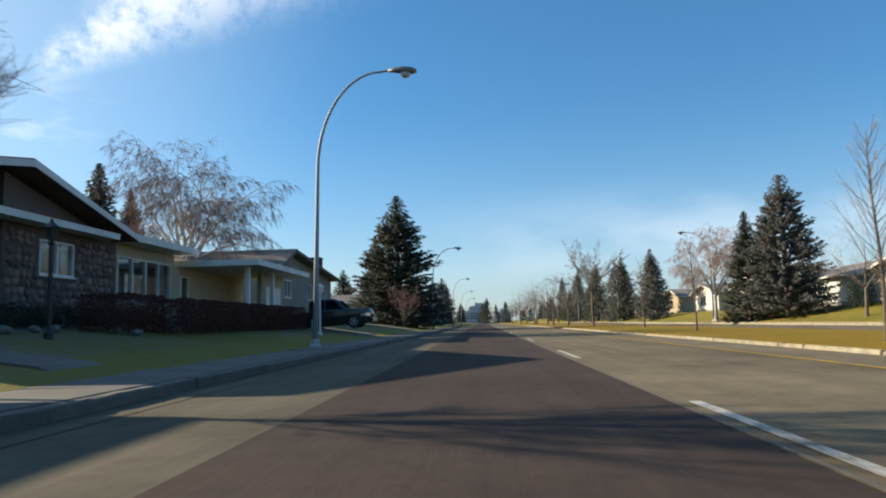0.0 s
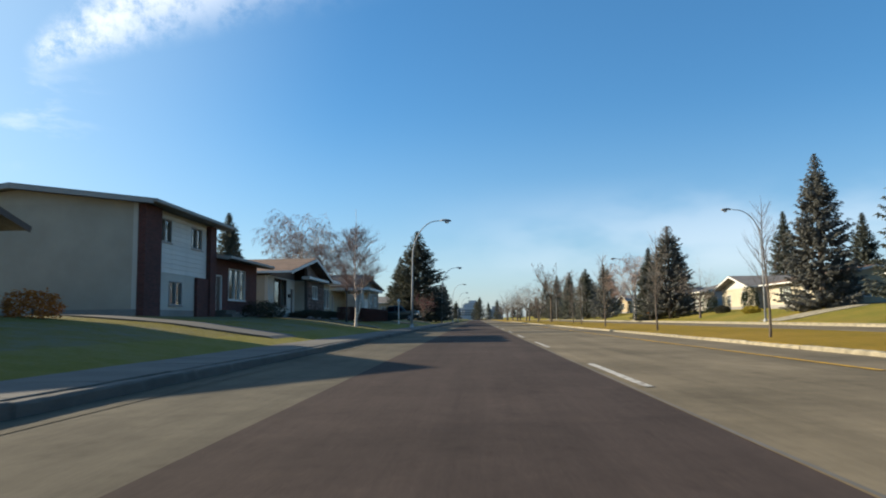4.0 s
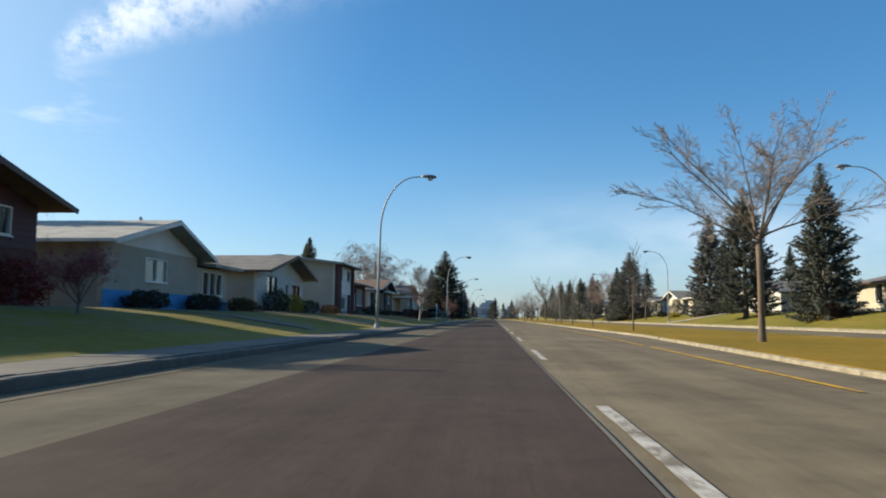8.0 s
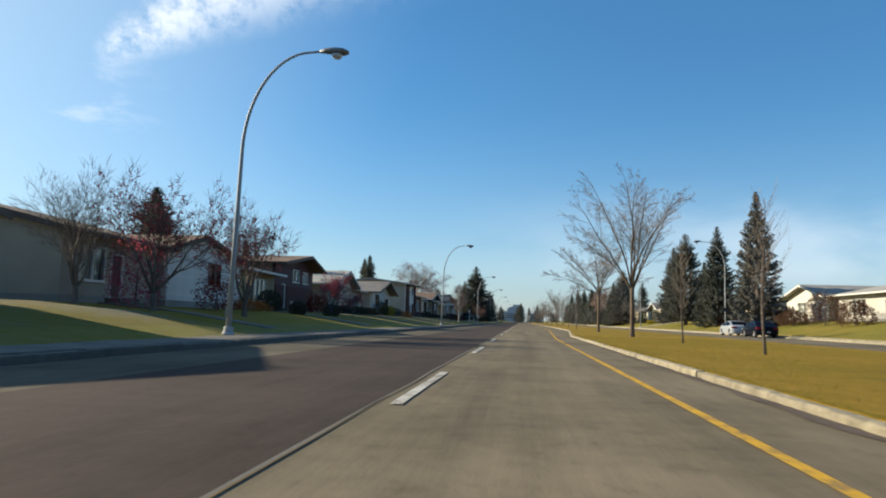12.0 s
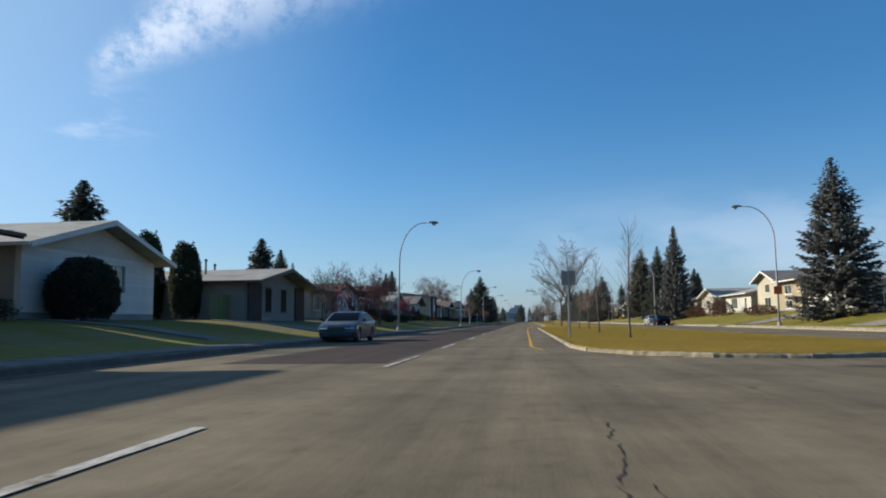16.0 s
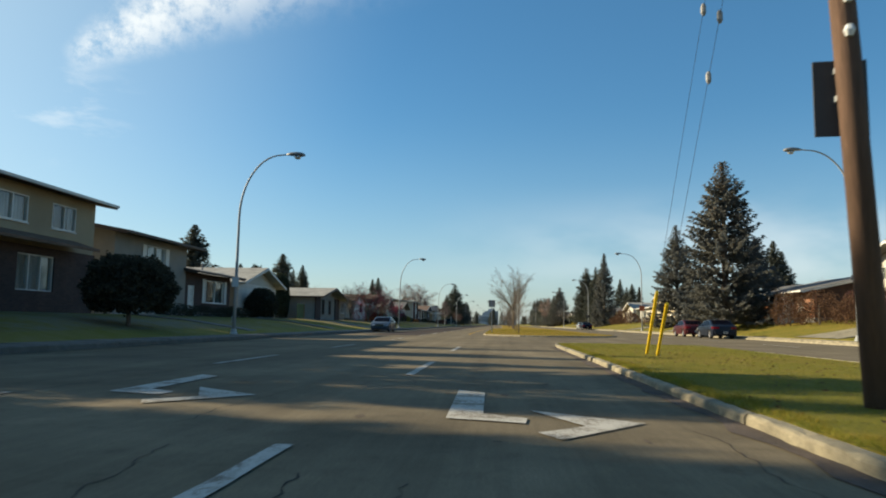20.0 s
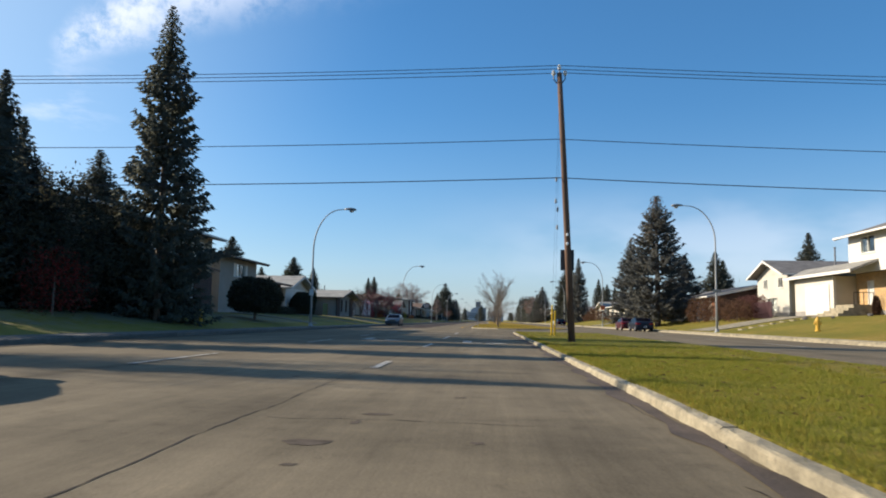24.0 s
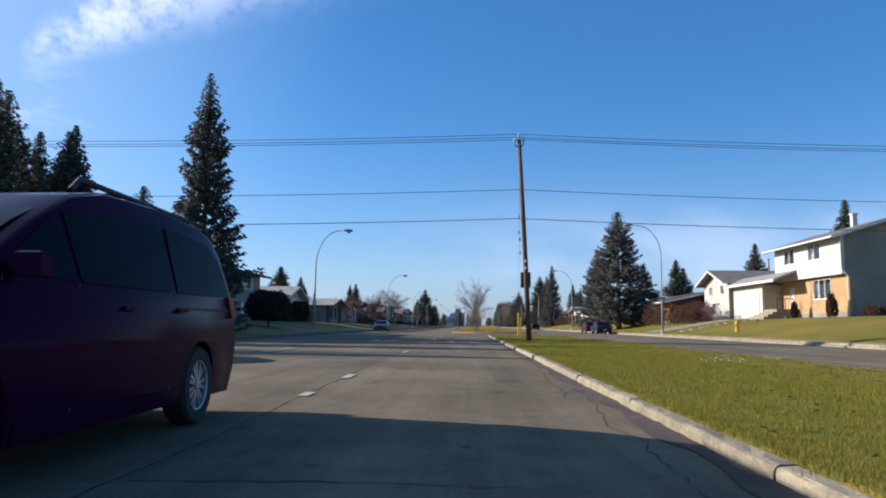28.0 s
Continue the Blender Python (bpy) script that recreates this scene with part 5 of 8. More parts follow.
bare_tree(BIRCH, -6.72, 14.2, 0.95, 0, "white-barked birch with a round crown of fine bare twigs", "birch_tree", None, 0.93)
bare_tree(WEEP, -18.5, 50.8, 1.3, 0, "large weeping birch with hanging russet twigs", "birch_tree")
bare_tree(WEEP, -40, 18, 0.85, 120, "bare birch behind a house", "birch_tree")
bare_tree(ELM_B, -34, 2, 1.0, 60, "bare tree rising behind the roofs", "bare_tree")
bare_tree(ELM_B, -34, -8, 0.95, 190, "bare tree rising behind the roofs", "bare_tree")
bare_tree(ELM_A, -13.5, -158, 0.9, 50, "bare tree beside a dark hedge", "bare_tree")
bare_tree(ROWAN, -11.2, -72, 0.80, 200, "small crooked bare fruit tree", "fruit_tree")
bare_tree(ELM_B, 21.8 + 3, 55, 0.8, 10, "russet bare tree beside a spruce", "bare_tree")
bare_tree(WEEP, 23.2, 80, 1.1, 10, "russet bare birch beside a spruce", "birch_tree")
bare_tree(ELM_B, 45, -48, 1.1, 10, "bare tree behind the houses", "bare_tree")
bare_tree(ELM_B, 50, -42, 1.1, 80, "bare tree behind the houses", "bare_tree")
bare_tree(ELM_B, 48, -30, 1.0, 120, "bare tree behind the houses", "bare_tree")
for (bx, by, sc, tn, red) in ((-8.4, -65.1, 0.86, 0, False), (-9.3, -70.7, 0.86, 110, False), (-9.4, -47.3, 0.54, 220, True), (-9.3, -42.6, 0.34, 300, True), (-7.2, 72, 0.7, 40, False), (-9.8, 88, 1.2, 75, False)):
    t = bare_tree(ROWAN, bx, by, sc, tn, "many-stemmed rowan still hung with red berries" if not red else "rowan with crimson autumn leaves still on it", "rowan_tree")
    tagged(part("berry_mass", ROWAN_MESH, None, t, "small red berry clusters"), kind="stuff")
    if red:
        part("foliage", LEAF_MESH, None, t, "crimson leaves")

# ---- shrubs and hedges ----
BUSH = {}


def shrub(x, y, rx, ry, h, material, label, name="shrub", n=2600, size=0.06, rough=0.28, box=False, z=None, seed=None, turn=0, flat=0.5, lift=0.0):
    seed = seed or (len(BUSH) % 5 + 2)
    key = (seed, material.name, box, n, size, rough, round(rx / ry, 2), round(h / rx, 1))
    if key not in BUSH:
        BUSH[key] = (bush_shape(seed, 1.0, ry / rx, h / rx, n, size / rx, rough, box, flat).mesh("foliage", material), rx)
    me, r0 = BUSH[key]
    core = Shape().lathe([(0.03 + 0.08 * lift / rx, 0), (0.04 + 0.05 * lift / rx, (lift + h * 0.3) / rx), (0.01, (lift + h * 0.6) / rx)], sides=8)
    t = thing(name, pose(x, y, land(x) - 0.03 if z is None else z, 0, 0, turn) @ Matrix.Diagonal((rx, rx, rx, 1)), label, "shrub" if "hedge" not in name else "hedge", "garden shrubs")
    part("foliage", me, None, t, at=pose(0, 0, lift / rx))
    part("stem", core, BARK, t)
    return t


shrub(-11.9, -101.6, 1.25, 1.25, 2.3, JUNIPER, "clipped round dark shrub in front of a white house", "round_shrub", 16000, 0.07, 0.06)
shrub(-7.4, -129.6, 1.65, 1.65, 2.1, JUNIPER, "large round-topped dark shrub on a short trunk", "round_shrub", 16000, 0.085, 0.22, lift=0.48)
for ax, ay, tz in ((-14.6, -88.3, 5.3), (-17.4, -87.2, 6.1)):
    shrub(ax, ay, 0.9, 0.9, tz - 1.0, CEDAR, "narrow dark cedar column beside a house wall", "cedar_tree", 14000, 0.07, 0.16, seed=3)
shrub(-10.7, -69.3, 1.0, 1.0, 2.4, PINK_SHRUB, "crimson-leaved shrub behind a bare rowan", "red_shrub", 2600, 0.045, 0.55, seed=3)
shrub(-10.2, -63.8, 0.9, 0.9, 1.5, RED_SHRUB, "dark red-leaved shrub behind a bare rowan", "red_shrub", 2000, 0.045, 0.5, seed=4)
shrub(-12.6, -40.2, 0.9, 0.9, 1.3, RED_SHRUB, "tall red shrub against a brown wall", "red_shrub", 3200, 0.05, 0.5)
shrub(-11.6, -53.5, 0.75, 0.75, 1.25, JUNIPER, "round clipped dark shrub by a path", "round_shrub", 3000, 0.05, 0.08)
shrub(-9.5, -54.8, 0.5, 0.5, 0.75, JUNIPER, "small round clipped shrub by a path", "round_shrub", 1800, 0.045, 0.08)
shrub(-9.0, -49.6, 0.55, 0.55, 0.8, JUNIPER, "small round clipped shrub by a path", "round_shrub", 1800, 0.045, 0.08)
for sy in (-32.6, -27.0, -21.8):
    shrub(-12.6, sy, 0.8, 1.0, 0.75, JUNIPER, "low dark shrub below the windows", "dark_shrub", 2600, 0.055, 0.35)
shrub(-12.2, -14.6, 1.0, 1.1, 1.2, YEL_SHRUB, "yellow-leaved shrub below a window", "yellow_shrub", 2600, 0.05, 0.35)
shrub(-12.6, -16.0, 0.8, 0.8, 1.5, JUNIPER, "dark shrub at a house corner", "dark_shrub", 2200, 0.055, 0.35)
shrub(-12.2, -10.6, 1.0, 1.1, 0.9, JUNIPER, "low dark shrub below a window", "dark_shrub", 2200, 0.055, 0.35)
shrub(-11.0, -8.2, 0.7, 0.7, 0.7, ORANGE_SHRUB, "small orange autumn shrub", "orange_shrub", 1600, 0.045, 0.35)
shrub(-11.0, -58.2, 1.1, 0.6, 0.6, ORANGE_SHRUB, "low orange perennials along a wall", "orange_shrub", 1800, 0.045, 0.35)
for sy in (19.2, 21.2, 23.2, 25.4, 27.6, 29.4):
    shrub(-11.0 + 0.3 * math.sin(sy), sy, 0.9, 1.1, 0.55, JUNIPER if int(sy) % 2 else BROWN_HEDGE, "low garden shrub in a rock border", "dark_shrub", 5000, 0.028, 0.55)
for sy in (11.5, 13.5):
    shrub(-11.4, sy, 0.9, 0.9, 0.9, JUNIPER, "low dark shrub by the steps", "dark_shrub", 1700, 0.05, 0.4)
for sy in (-108.5, -106.5, -112.5, -115.5):
    shrub(-12.0, sy, 0.9, 1.2, 0.7, JUNIPER, "low dark shrub below a window", "dark_shrub", 1700, 0.05, 0.4)
for k in range(7):
    shrub(-8.6 - (0.5 if k == 0 else 0), 24.9 + 2.2 * k, 0.55, 1.15, 0.92, RUSSET_HEDGE, "clipped russet hedge beside the lawn", "hedge", 9500, 0.03, 0.2, True, seed=4)
for k, (hx, hy, hh, hr) in enumerate(((-11.5, -136.5, 4.6, 2.6), (-14.8, -139.5, 6.4, 2.8), (-12.4, -147.6, 6.0, 2.5), (-15.5, -148, 7.2, 3.0), (-10.2, -144.4, 5.2, 2.0), (-10.6, -146.2, 3.4, 1.8), (-17.5, -143.5, 6.0, 3.0))):
    shrub(hx, hy, hr, hr, hh, JUNIPER if k % 3 else BROWN_HEDGE, "overgrown dark shrub in a dense screen", "tall_shrub", 5200, 0.10, 0.4, seed=2 + k % 3)
shrub(-8.6, -148.0, 1.1, 1.1, 2.4, RED_SHRUB, "red-leaved shrub in front of dark bushes", "red_shrub", 1800, 0.05, 0.5)
for hx, hy, hr, hl, hh, mt in ((27.5, -106.0, 1.5, 2.2, 2.3, BROWN_HEDGE), (27.8, -110.5, 1.0, 2.4, 1.8, BROWN_HEDGE), (27.0, -102.5, 1.2, 1.6, 2.4, BROWN_HEDGE), (28.4, -86, 1.4, 3, 1.6, BROWN_HEDGE), (28.0, -35.5, 1.4, 1.5, 1.9, BROWN_HEDGE), (27.6, -31.0, 1.6, 1.8, 2.8, BROWN_HEDGE), (27.4, -24.5, 1.3, 1.6, 1.4, BROWN_HEDGE), (27.8, -20.5, 1.5, 1.5, 1.9, BROWN_HEDGE), (26.5, -3.5, 0.8, 0.8, 1.2, BROWN_HEDGE), (28.6, 50.5, 0.9, 0.9, 2.6, CEDAR), (28.2, 62.0, 0.9, 0.9, 2.6, CEDAR), (27.6, 56, 0.8, 1.1, 0.8, JUNIPER), (27.0, 46, 0.8, 1.3, 0.7, YEL_SHRUB), (26.2, 72.5, 2.0, 3.0, 2.2, BROWN_HEDGE), (32.7, -128.7, 0.38, 0.38, 1.7, BROWN_HEDGE), (32.7, -122.9, 0.25, 0.25, 1.3, BROWN_HEDGE), (28.0, -50, 1.4, 3.0, 1.0, BROWN_HEDGE), (24.9, 76.5, 0.9, 0.9, 1.2, ORANGE_SHRUB)):
    shrub(hx, hy, hr, hl, hh, mt, "autumn shrub in a front garden across the avenue", "garden_shrub", 2600, 0.07, 0.3)

for hx, hy, hw_ in ((34.6, -130.6, 0.7), (36.2, -130.9, 0.8), (38.0, -130.7, 0.7)):
    shrub(hx, hy, hw_, hw_, 0.75, BROWN_HEDGE, "low brown shrub along the side wall of a house", "garden_shrub", 1800, 0.06, 0.4)
for hx, hy in ((29.9, -107.6), (30.2, -105.4), (29.8, -109.6)):
    shrub(hx, hy, 0.9, 1.2, 1.9, RUSSET_HEDGE, "dark bare hedge in front of a cream house", "garden_shrub", 3200, 0.06, 0.3)

# ---- houses: u towards the street, v along it, front wall at u = 0 ----
WT = 0.2


def holed_wall(L0, L1, z0, z1, holes, place):
    """One closed wall round rectangular openings. place(a, z, k): the point at a along and z up on its outer (k=0) or inner (k=1) side."""
    ca = sorted({L0, L1, *[q for h in holes for q in h[:2] if L0 < q < L1]})
    cz = sorted({z0, z1, *[q for h in holes for q in h[2:] if z0 < q < z1]})
    solid = {}
    for i in range(len(ca) - 1):
        for j in range(len(cz) - 1):
            ma, mz = (ca[i] + ca[i + 1]) / 2, (cz[j] + cz[j + 1]) / 2
            solid[i, j] = not any(h[0] < ma < h[1] and h[2] < mz < h[3] for h in holes)
    s, ids = Shape(), {}

    def vid(i, j, k):
        if (i, j, k) not in ids:
            ids[i, j, k] = len(s.v)
            s.v.append(place(ca[i], cz[j], k))
        return ids[i, j, k]
    for (i, j), on in solid.items():
        if not on:
            continue
        for k in (0, 1):
            q = [vid(i, j, k), vid(i + 1, j, k), vid(i + 1, j + 1, k), vid(i, j + 1, k)]
            s.f.append(tuple(q if k == 0 else q[::-1]))
        for (di, dj, p, q) in ((-1, 0, (i, j), (i, j + 1)), (1, 0, (i + 1, j + 1), (i + 1, j)), (0, -1, (i + 1, j), (i, j)), (0, 1, (i, j + 1), (i + 1, j + 1))):
            if not solid.get((i + di, j + dj), False):
                s.f.append((vid(*p, 0), vid(*q, 0), vid(*q, 1), vid(*p, 1)))
    return s


def window(house, u, v0, v1, z0, z1, trim, panes=2, curtain=True, side=False, proud=0.03):
    """Frame with mullions, a sill, one pane a light, and what hangs behind. side: in the wall that faces along the street."""
    fw = 0.05

    def bx(s, a, b, c, d, n0, n1):
        return s.box(u + n0, u + n1, a, b, c, d) if not side else s.box(a, b, u - n1, u - n0, c, d)
    step = (v1 - v0 - 2 * fw) / panes
    lights = [(v0 + fw + step * i + (0.03 if i else 0), v0 + fw + step * (i + 1) - (0.03 if i < panes - 1 else 0), z0 + fw, z1 - fw) for i in range(panes)]
    if side:
        fr = holed_wall(v0, v1, z0, z1, lights, lambda a, z, k: (a, u - proud if k == 0 else u + 0.12, z))
    else:
        fr = holed_wall(v0, v1, z0, z1, lights, lambda a, z, k: (u + proud if k == 0 else u - 0.12, a, z))
    win = part("window", fr, trim, house, "window with a painted frame")
    part("window_sill", bx(Shape(), v0 - 0.05, v1 + 0.05, z0 - 0.05, z0 - 0.004, 0.004, 0.075), trim, win)
    for i in range(panes):
        a = v0 + fw + step * i + (0.03 if i else 0)
        b = v0 + fw + step * (i + 1) - (0.03 if i < panes - 1 else 0)
        g = part("pane", bx(Shape(), a, b, z0 + fw, z1 - fw, -0.06, -0.048), GLASS, win)
        g.visible_shadow = False
    if curtain:
        rr = random.Random(int((v0 + z0) * 100))
        if rr.random() < 0.15:
            bx_ = [(v0 - 0.1, v1 + 0.1)]
        else:
            q = (v1 - v0) * rr.uniform(0.10, 0.2)
            bx_ = [(v0 - 0.1, v0 + q), (v1 - q, v1 + 0.1)]
        for a, b in bx_:
            s = Shape()
            n = max(3, int((b - a) / 0.09))
            for i in range(n + 1):
                c, dep = a + (b - a) * i / n, -0.26 - 0.04 * (i % 2)
                s.v += [(u + dep, c, z0 - 0.1), (u + dep, c, z1 + 0.1)] if not side else [(c, u - dep, z0 - 0.1), (c, u - dep, z1 + 0.1)]
            for i in range(n):
                s.f.append((2 * i, 2 * i + 2, 2 * i + 3, 2 * i + 1))
            part("curtain", s, CURTAIN, win, "pale curtain")
    return win


def door(house, u, v0, v1, z0, z1, material, trim=None):
    d = Shape().box(u - 0.10, u - 0.05, v0 + 0.05, v1 - 0.05, z0, z1 - 0.05)
    ob = part("door", d, material, house, "panelled front door")
    tall = (z1 - z0 - 0.2) / 3
    for k in range(2):
        for q in range(3):
            a = v0 + 0.14 + k * (v1 - v0 - 0.2) / 2
            part("panel", Shape().bevel_box(u - 0.05, u - 0.035, a, a + (v1 - v0 - 0.44) / 2, z0 + 0.10 + q * tall, z0 + q * tall + tall, 0.006), material, ob)
    fr = Shape().box(u - 0.12, u + 0.03, v0 - 0.02, v0 + 0.05, z0, z1).box(u - 0.12, u + 0.03, v1 - 0.05, v1 + 0.02, z0, z1).box(u - 0.12, u + 0.03, v0 + 0.05, v1 - 0.05, z1 - 0.05, z1)
    part("door_frame", fr, trim or TRIM_WHITE, ob)
    part("handle", Shape().lathe([(0.0, 0), (0.03, 0.0), (0.03, 0.05), (0.0, 0.06)], "x", (u - 0.05, v1 - 0.16, z0 + 0.8), 8), CHROME, ob, "metal door handle")
    return ob


BOARDS = {}


def clad(house, wall, u, v0, v1, z0, z1, material, holes=(), pitch=0.2):
    """Lap siding: one wedge-shaped board above another, cut round the openings."""
    z = z0
    while z < z1 - 0.02:
        t = min(z + pitch, z1)
        spans = [(v0, v1)]
        for h in holes:
            if h[2] < t and h[3] > z:
                spans = [q for a, b in spans for q in ((a, min(b, h[0])), (max(a, h[1]), b)) if q[1] - q[0] > 0.03]
        for a, b in spans:
            key = (round(b - a, 3), round(t - z, 3), material.name)
            if key not in BOARDS:
                hgt, ln = t - z, b - a
                BOARDS[key] = Shape().prism([(0.0, 0.0), (0.032, 0.0), (0.010, hgt), (0.0, hgt)], "y", 0, ln).mesh("board", material)
            part("board", BOARDS[key], None, wall, at=pose(u + 0.004, a, z))
        z = t


STONES = None


def stone_face(wall, u, v0, v1, z0, z1, holes=()):
    """Rough fieldstones laid in uneven courses, each proud of the mortar."""
    global STONES
    if STONES is None:
        STONES = []
        for k in range(7):
            r = random.Random(40 + k)
            pts = [(0.5 * math.cos(a) * r.uniform(0.86, 1.08), 0.5 * math.sin(a) * r.uniform(0.86, 1.08)) for a in [i * 6.283 / 7 + r.uniform(-0.2, 0.2) for i in range(7)]]
            s = Shape()
            s.v = [(0, a, b) for a, b in pts] + [(0.5, a * 0.92, b * 0.92) for a, b in pts] + [(1, a * 0.62, b * 0.62) for a, b in pts]
            s.f = [tuple(range(14, 21))] + [(i + 7 * q, (i + 1) % 7 + 7 * q, (i + 1) % 7 + 7 * q + 7, i + 7 * q + 7) for q in (0, 1) for i in range(7)]
            STONES.append(s.mesh("stone", STONE))
    r = random.Random(77)
    z = z0 + 0.12
    while z < z1 - 0.05:
        h = r.uniform(0.15, 0.26)
        v = v0 + r.uniform(0, 0.15)
        while v < v1:
            wd = r.uniform(0.17, 0.38)
            cv = v + wd / 2
            if cv + wd / 2 < v1 + 0.06 and not any(q[0] - 0.1 < cv < q[1] + 0.1 and q[2] - 0.1 < z < q[3] + 0.1 for q in holes):
                part("stone", r.choice(STONES), None, wall, at=pose(u, cv, z + r.uniform(-0.03, 0.03), r.uniform(-40, 40), 0, 0) @ Matrix.Diagonal((r.uniform(0.03, 0.07), wd * 1.04, h * 1.10, 1)))
            v += wd
        z += h


def roof_gable_u(house, v0, v1, d, ze, zp, roof, trim, over=0.55, peak=None, front=0.7, deck=0.14):
    """Ridge runs back from the street, so the gable faces it."""
    vp = (v0 + v1) / 2 if peak is None else peak
    k0, k1 = (zp - ze) / (vp - v0), (zp - ze) / (v1 - vp)
    a, b = (v0 - over, ze - over * k0), (v1 + over, ze - over * k1)
    rf_ = Shape().prism([a, (vp, zp), b, (b[0], b[1] + deck), (vp, zp + deck + 0.02), (a[0], a[1] + deck)], "x", -d - 0.4, front)
    rf_.f = [tuple(reversed(f)) for f in rf_.f]
    ob = part("roof", rf_, roof, house)
    for (p, q) in ((a, (vp, zp)), ((vp, zp), b)):
        fa = Shape().prism([(p[0], p[1] - 0.06), (q[0], q[1] - 0.06), (q[0], q[1] + deck - 0.02), (p[0], p[1] + deck - 0.02)], "x", front + 0.003, front + 0.035)
        part("barge_board", fa, trim, ob)
    for (p, sg) in ((a, -1), (b, 1)):
        y_ = p[0] + sg * 0.003
        part("gutter", Shape().box(-d - 0.4, front, min(y_, y_ + sg * 0.10), max(y_, y_ + sg * 0.10), p[1] + 0.01, p[1] + 0.13), trim, ob)
    return ob


def roof_gable_v(house, v0, v1, d, ze, zp, roof, trim, over=0.7, ends=0.5, deck=0.14):
    """Ridge runs along the street, so the eave faces it."""
    k = (zp - ze) / (d / 2)
    a, b = (over, ze - over * k), (-d - over, ze - over * k)
    rf_ = Shape().prism([a, (-d / 2, zp), b, (b[0], b[1] + deck), (-d / 2, zp + deck + 0.02), (a[0], a[1] + deck)], "y", v0 - ends, v1 + ends)
    ob = part("roof", rf_, roof, house)
    part("gutter", Shape().box(a[0] + 0.003, a[0] + 0.11, v0 - ends, v1 + ends, a[1] + 0.01, a[1] + 0.13), trim, ob, "eaves gutter")
    for y_ in (v0 - ends - 0.035, v1 + ends + 0.003):
        for (p, q) in ((a, (-d / 2, zp)), ((-d / 2, zp), b)):
            fa = Shape().prism([(p[0], p[1] - 0.06), (q[0], q[1] - 0.06), (q[0], q[1] + deck - 0.02), (p[0], p[1] + deck - 0.02)], "y", y_, y_ + 0.032)
            part("barge_board", fa, trim, ob)
    return ob


def block(house, v0, v1, d, z0, z1, front, side, wins=(), side_wins=(), doors=(), trim=TRIM_WHITE, gable=None, gable_axis="u", gable_mat=None, base=0.35, u=0.0, boards=None, stones=None, panes=2, footing=True):
    """One walled volume: front wall, end walls, back wall, ceiling; windows (v, z, width, height[, panes]); doors (v, z, width, height, material)."""
    holes = [(w_[0] - w_[2] / 2, w_[0] + w_[2] / 2, w_[1], w_[1] + w_[3]) for w_ in wins] + [(q[0] - q[2] / 2, q[0] + q[2] / 2, q[1], q[1] + q[3]) for q in doors]
    fs = holed_wall(v0, v1, z0, z1, holes, lambda a, z, k: (u - WT * k, a, z))
    if gable and gable_axis == "u":
        pk = gable[1] if len(gable) > 1 else (v0 + v1) / 2
        if not gable_mat:
            part("gable", Shape().prism([(v0, z1 + 0.002), (v1, z1 + 0.002), (pk, gable[0] - 0.02)], "x", u - WT, u), front, house)
    wall = part("wall", fs, front, house, "front wall")
    if gable and gable_axis == "u" and gable_mat:
        pk = gable[1] if len(gable) > 1 else (v0 + v1) / 2
        part("gable", Shape().prism([(v0, z1 + 0.002), (v1, z1 + 0.002), (pk, gable[0] - 0.02)], "x", u - WT, u), gable_mat, house)
    for y_, sg, hs in ((v0, 1, side_wins), (v1, -1, ())):
        sh = [(q[0] - q[2] / 2, q[0] + q[2] / 2, q[1], q[1] + q[3]) for q in hs]
        ya, yb = (y_, y_ + WT) if sg > 0 else (y_ - WT, y_)
        ss = holed_wall(u - d, u - WT - 0.001, z0, z1, sh, lambda a, z, k: (a, (ya, yb)[k], z))
        if gable and gable_axis == "v":
            gb = Shape().prism([(u - d, z1 + 0.002), (u - 0.001, z1 + 0.002), (u - d / 2, gable[0] - 0.02)], "y", ya, yb)
            part("gable", gb, side, house)
        part("wall", ss, side, house, "end wall")
    bk = Shape().box(u - d, u - d + WT, v0 + WT + 0.001, v1 - WT - 0.001, z0, z1)
    part("wall", bk, side, house, "back wall")
    part("inner_ceiling", Shape().box(u - d + 0.21, u - WT - 0.002, v0 + WT + 0.002, v1 - WT - 0.002, z1 - 0.1, z1 - 0.02), DARK_ROOM, house)
    part("inner_wall", Shape().box(u - 3.2, u - 3.1, v0 + WT + 0.002, v1 - WT - 0.002, z0 + 0.25, z1 - 0.11), DARK_ROOM, house)
    if footing:
        part("foundation", Shape().box(u - d - 0.012, u + 0.012, v0 - 0.012, v1 + 0.012, z0 - 1.2, z0 + base), FOUND, house, "concrete footing")
    for w_ in wins:
        window(house, u, w_[0] - w_[2] / 2, w_[0] + w_[2] / 2, w_[1], w_[1] + w_[3], trim, w_[4] if len(w_) > 4 else panes)
    for q in side_wins:
        window(house, v0, q[0] - q[2] / 2, q[0] + q[2] / 2, q[1], q[1] + q[3], trim, 2, True, True)
    for q in doors:
        door(house, u, q[0] - q[2] / 2, q[0] + q[2] / 2, q[1], q[1] + q[3], q[4])
    if boards:
        for (a, b, c, e, mt) in boards:
            clad(house, wall, u, a, b, c, e, mt, holes)
    if stones:
        for (a, b, c, e) in stones:
            stone_face(wall, u, a, b, c, e, holes)
    return wall


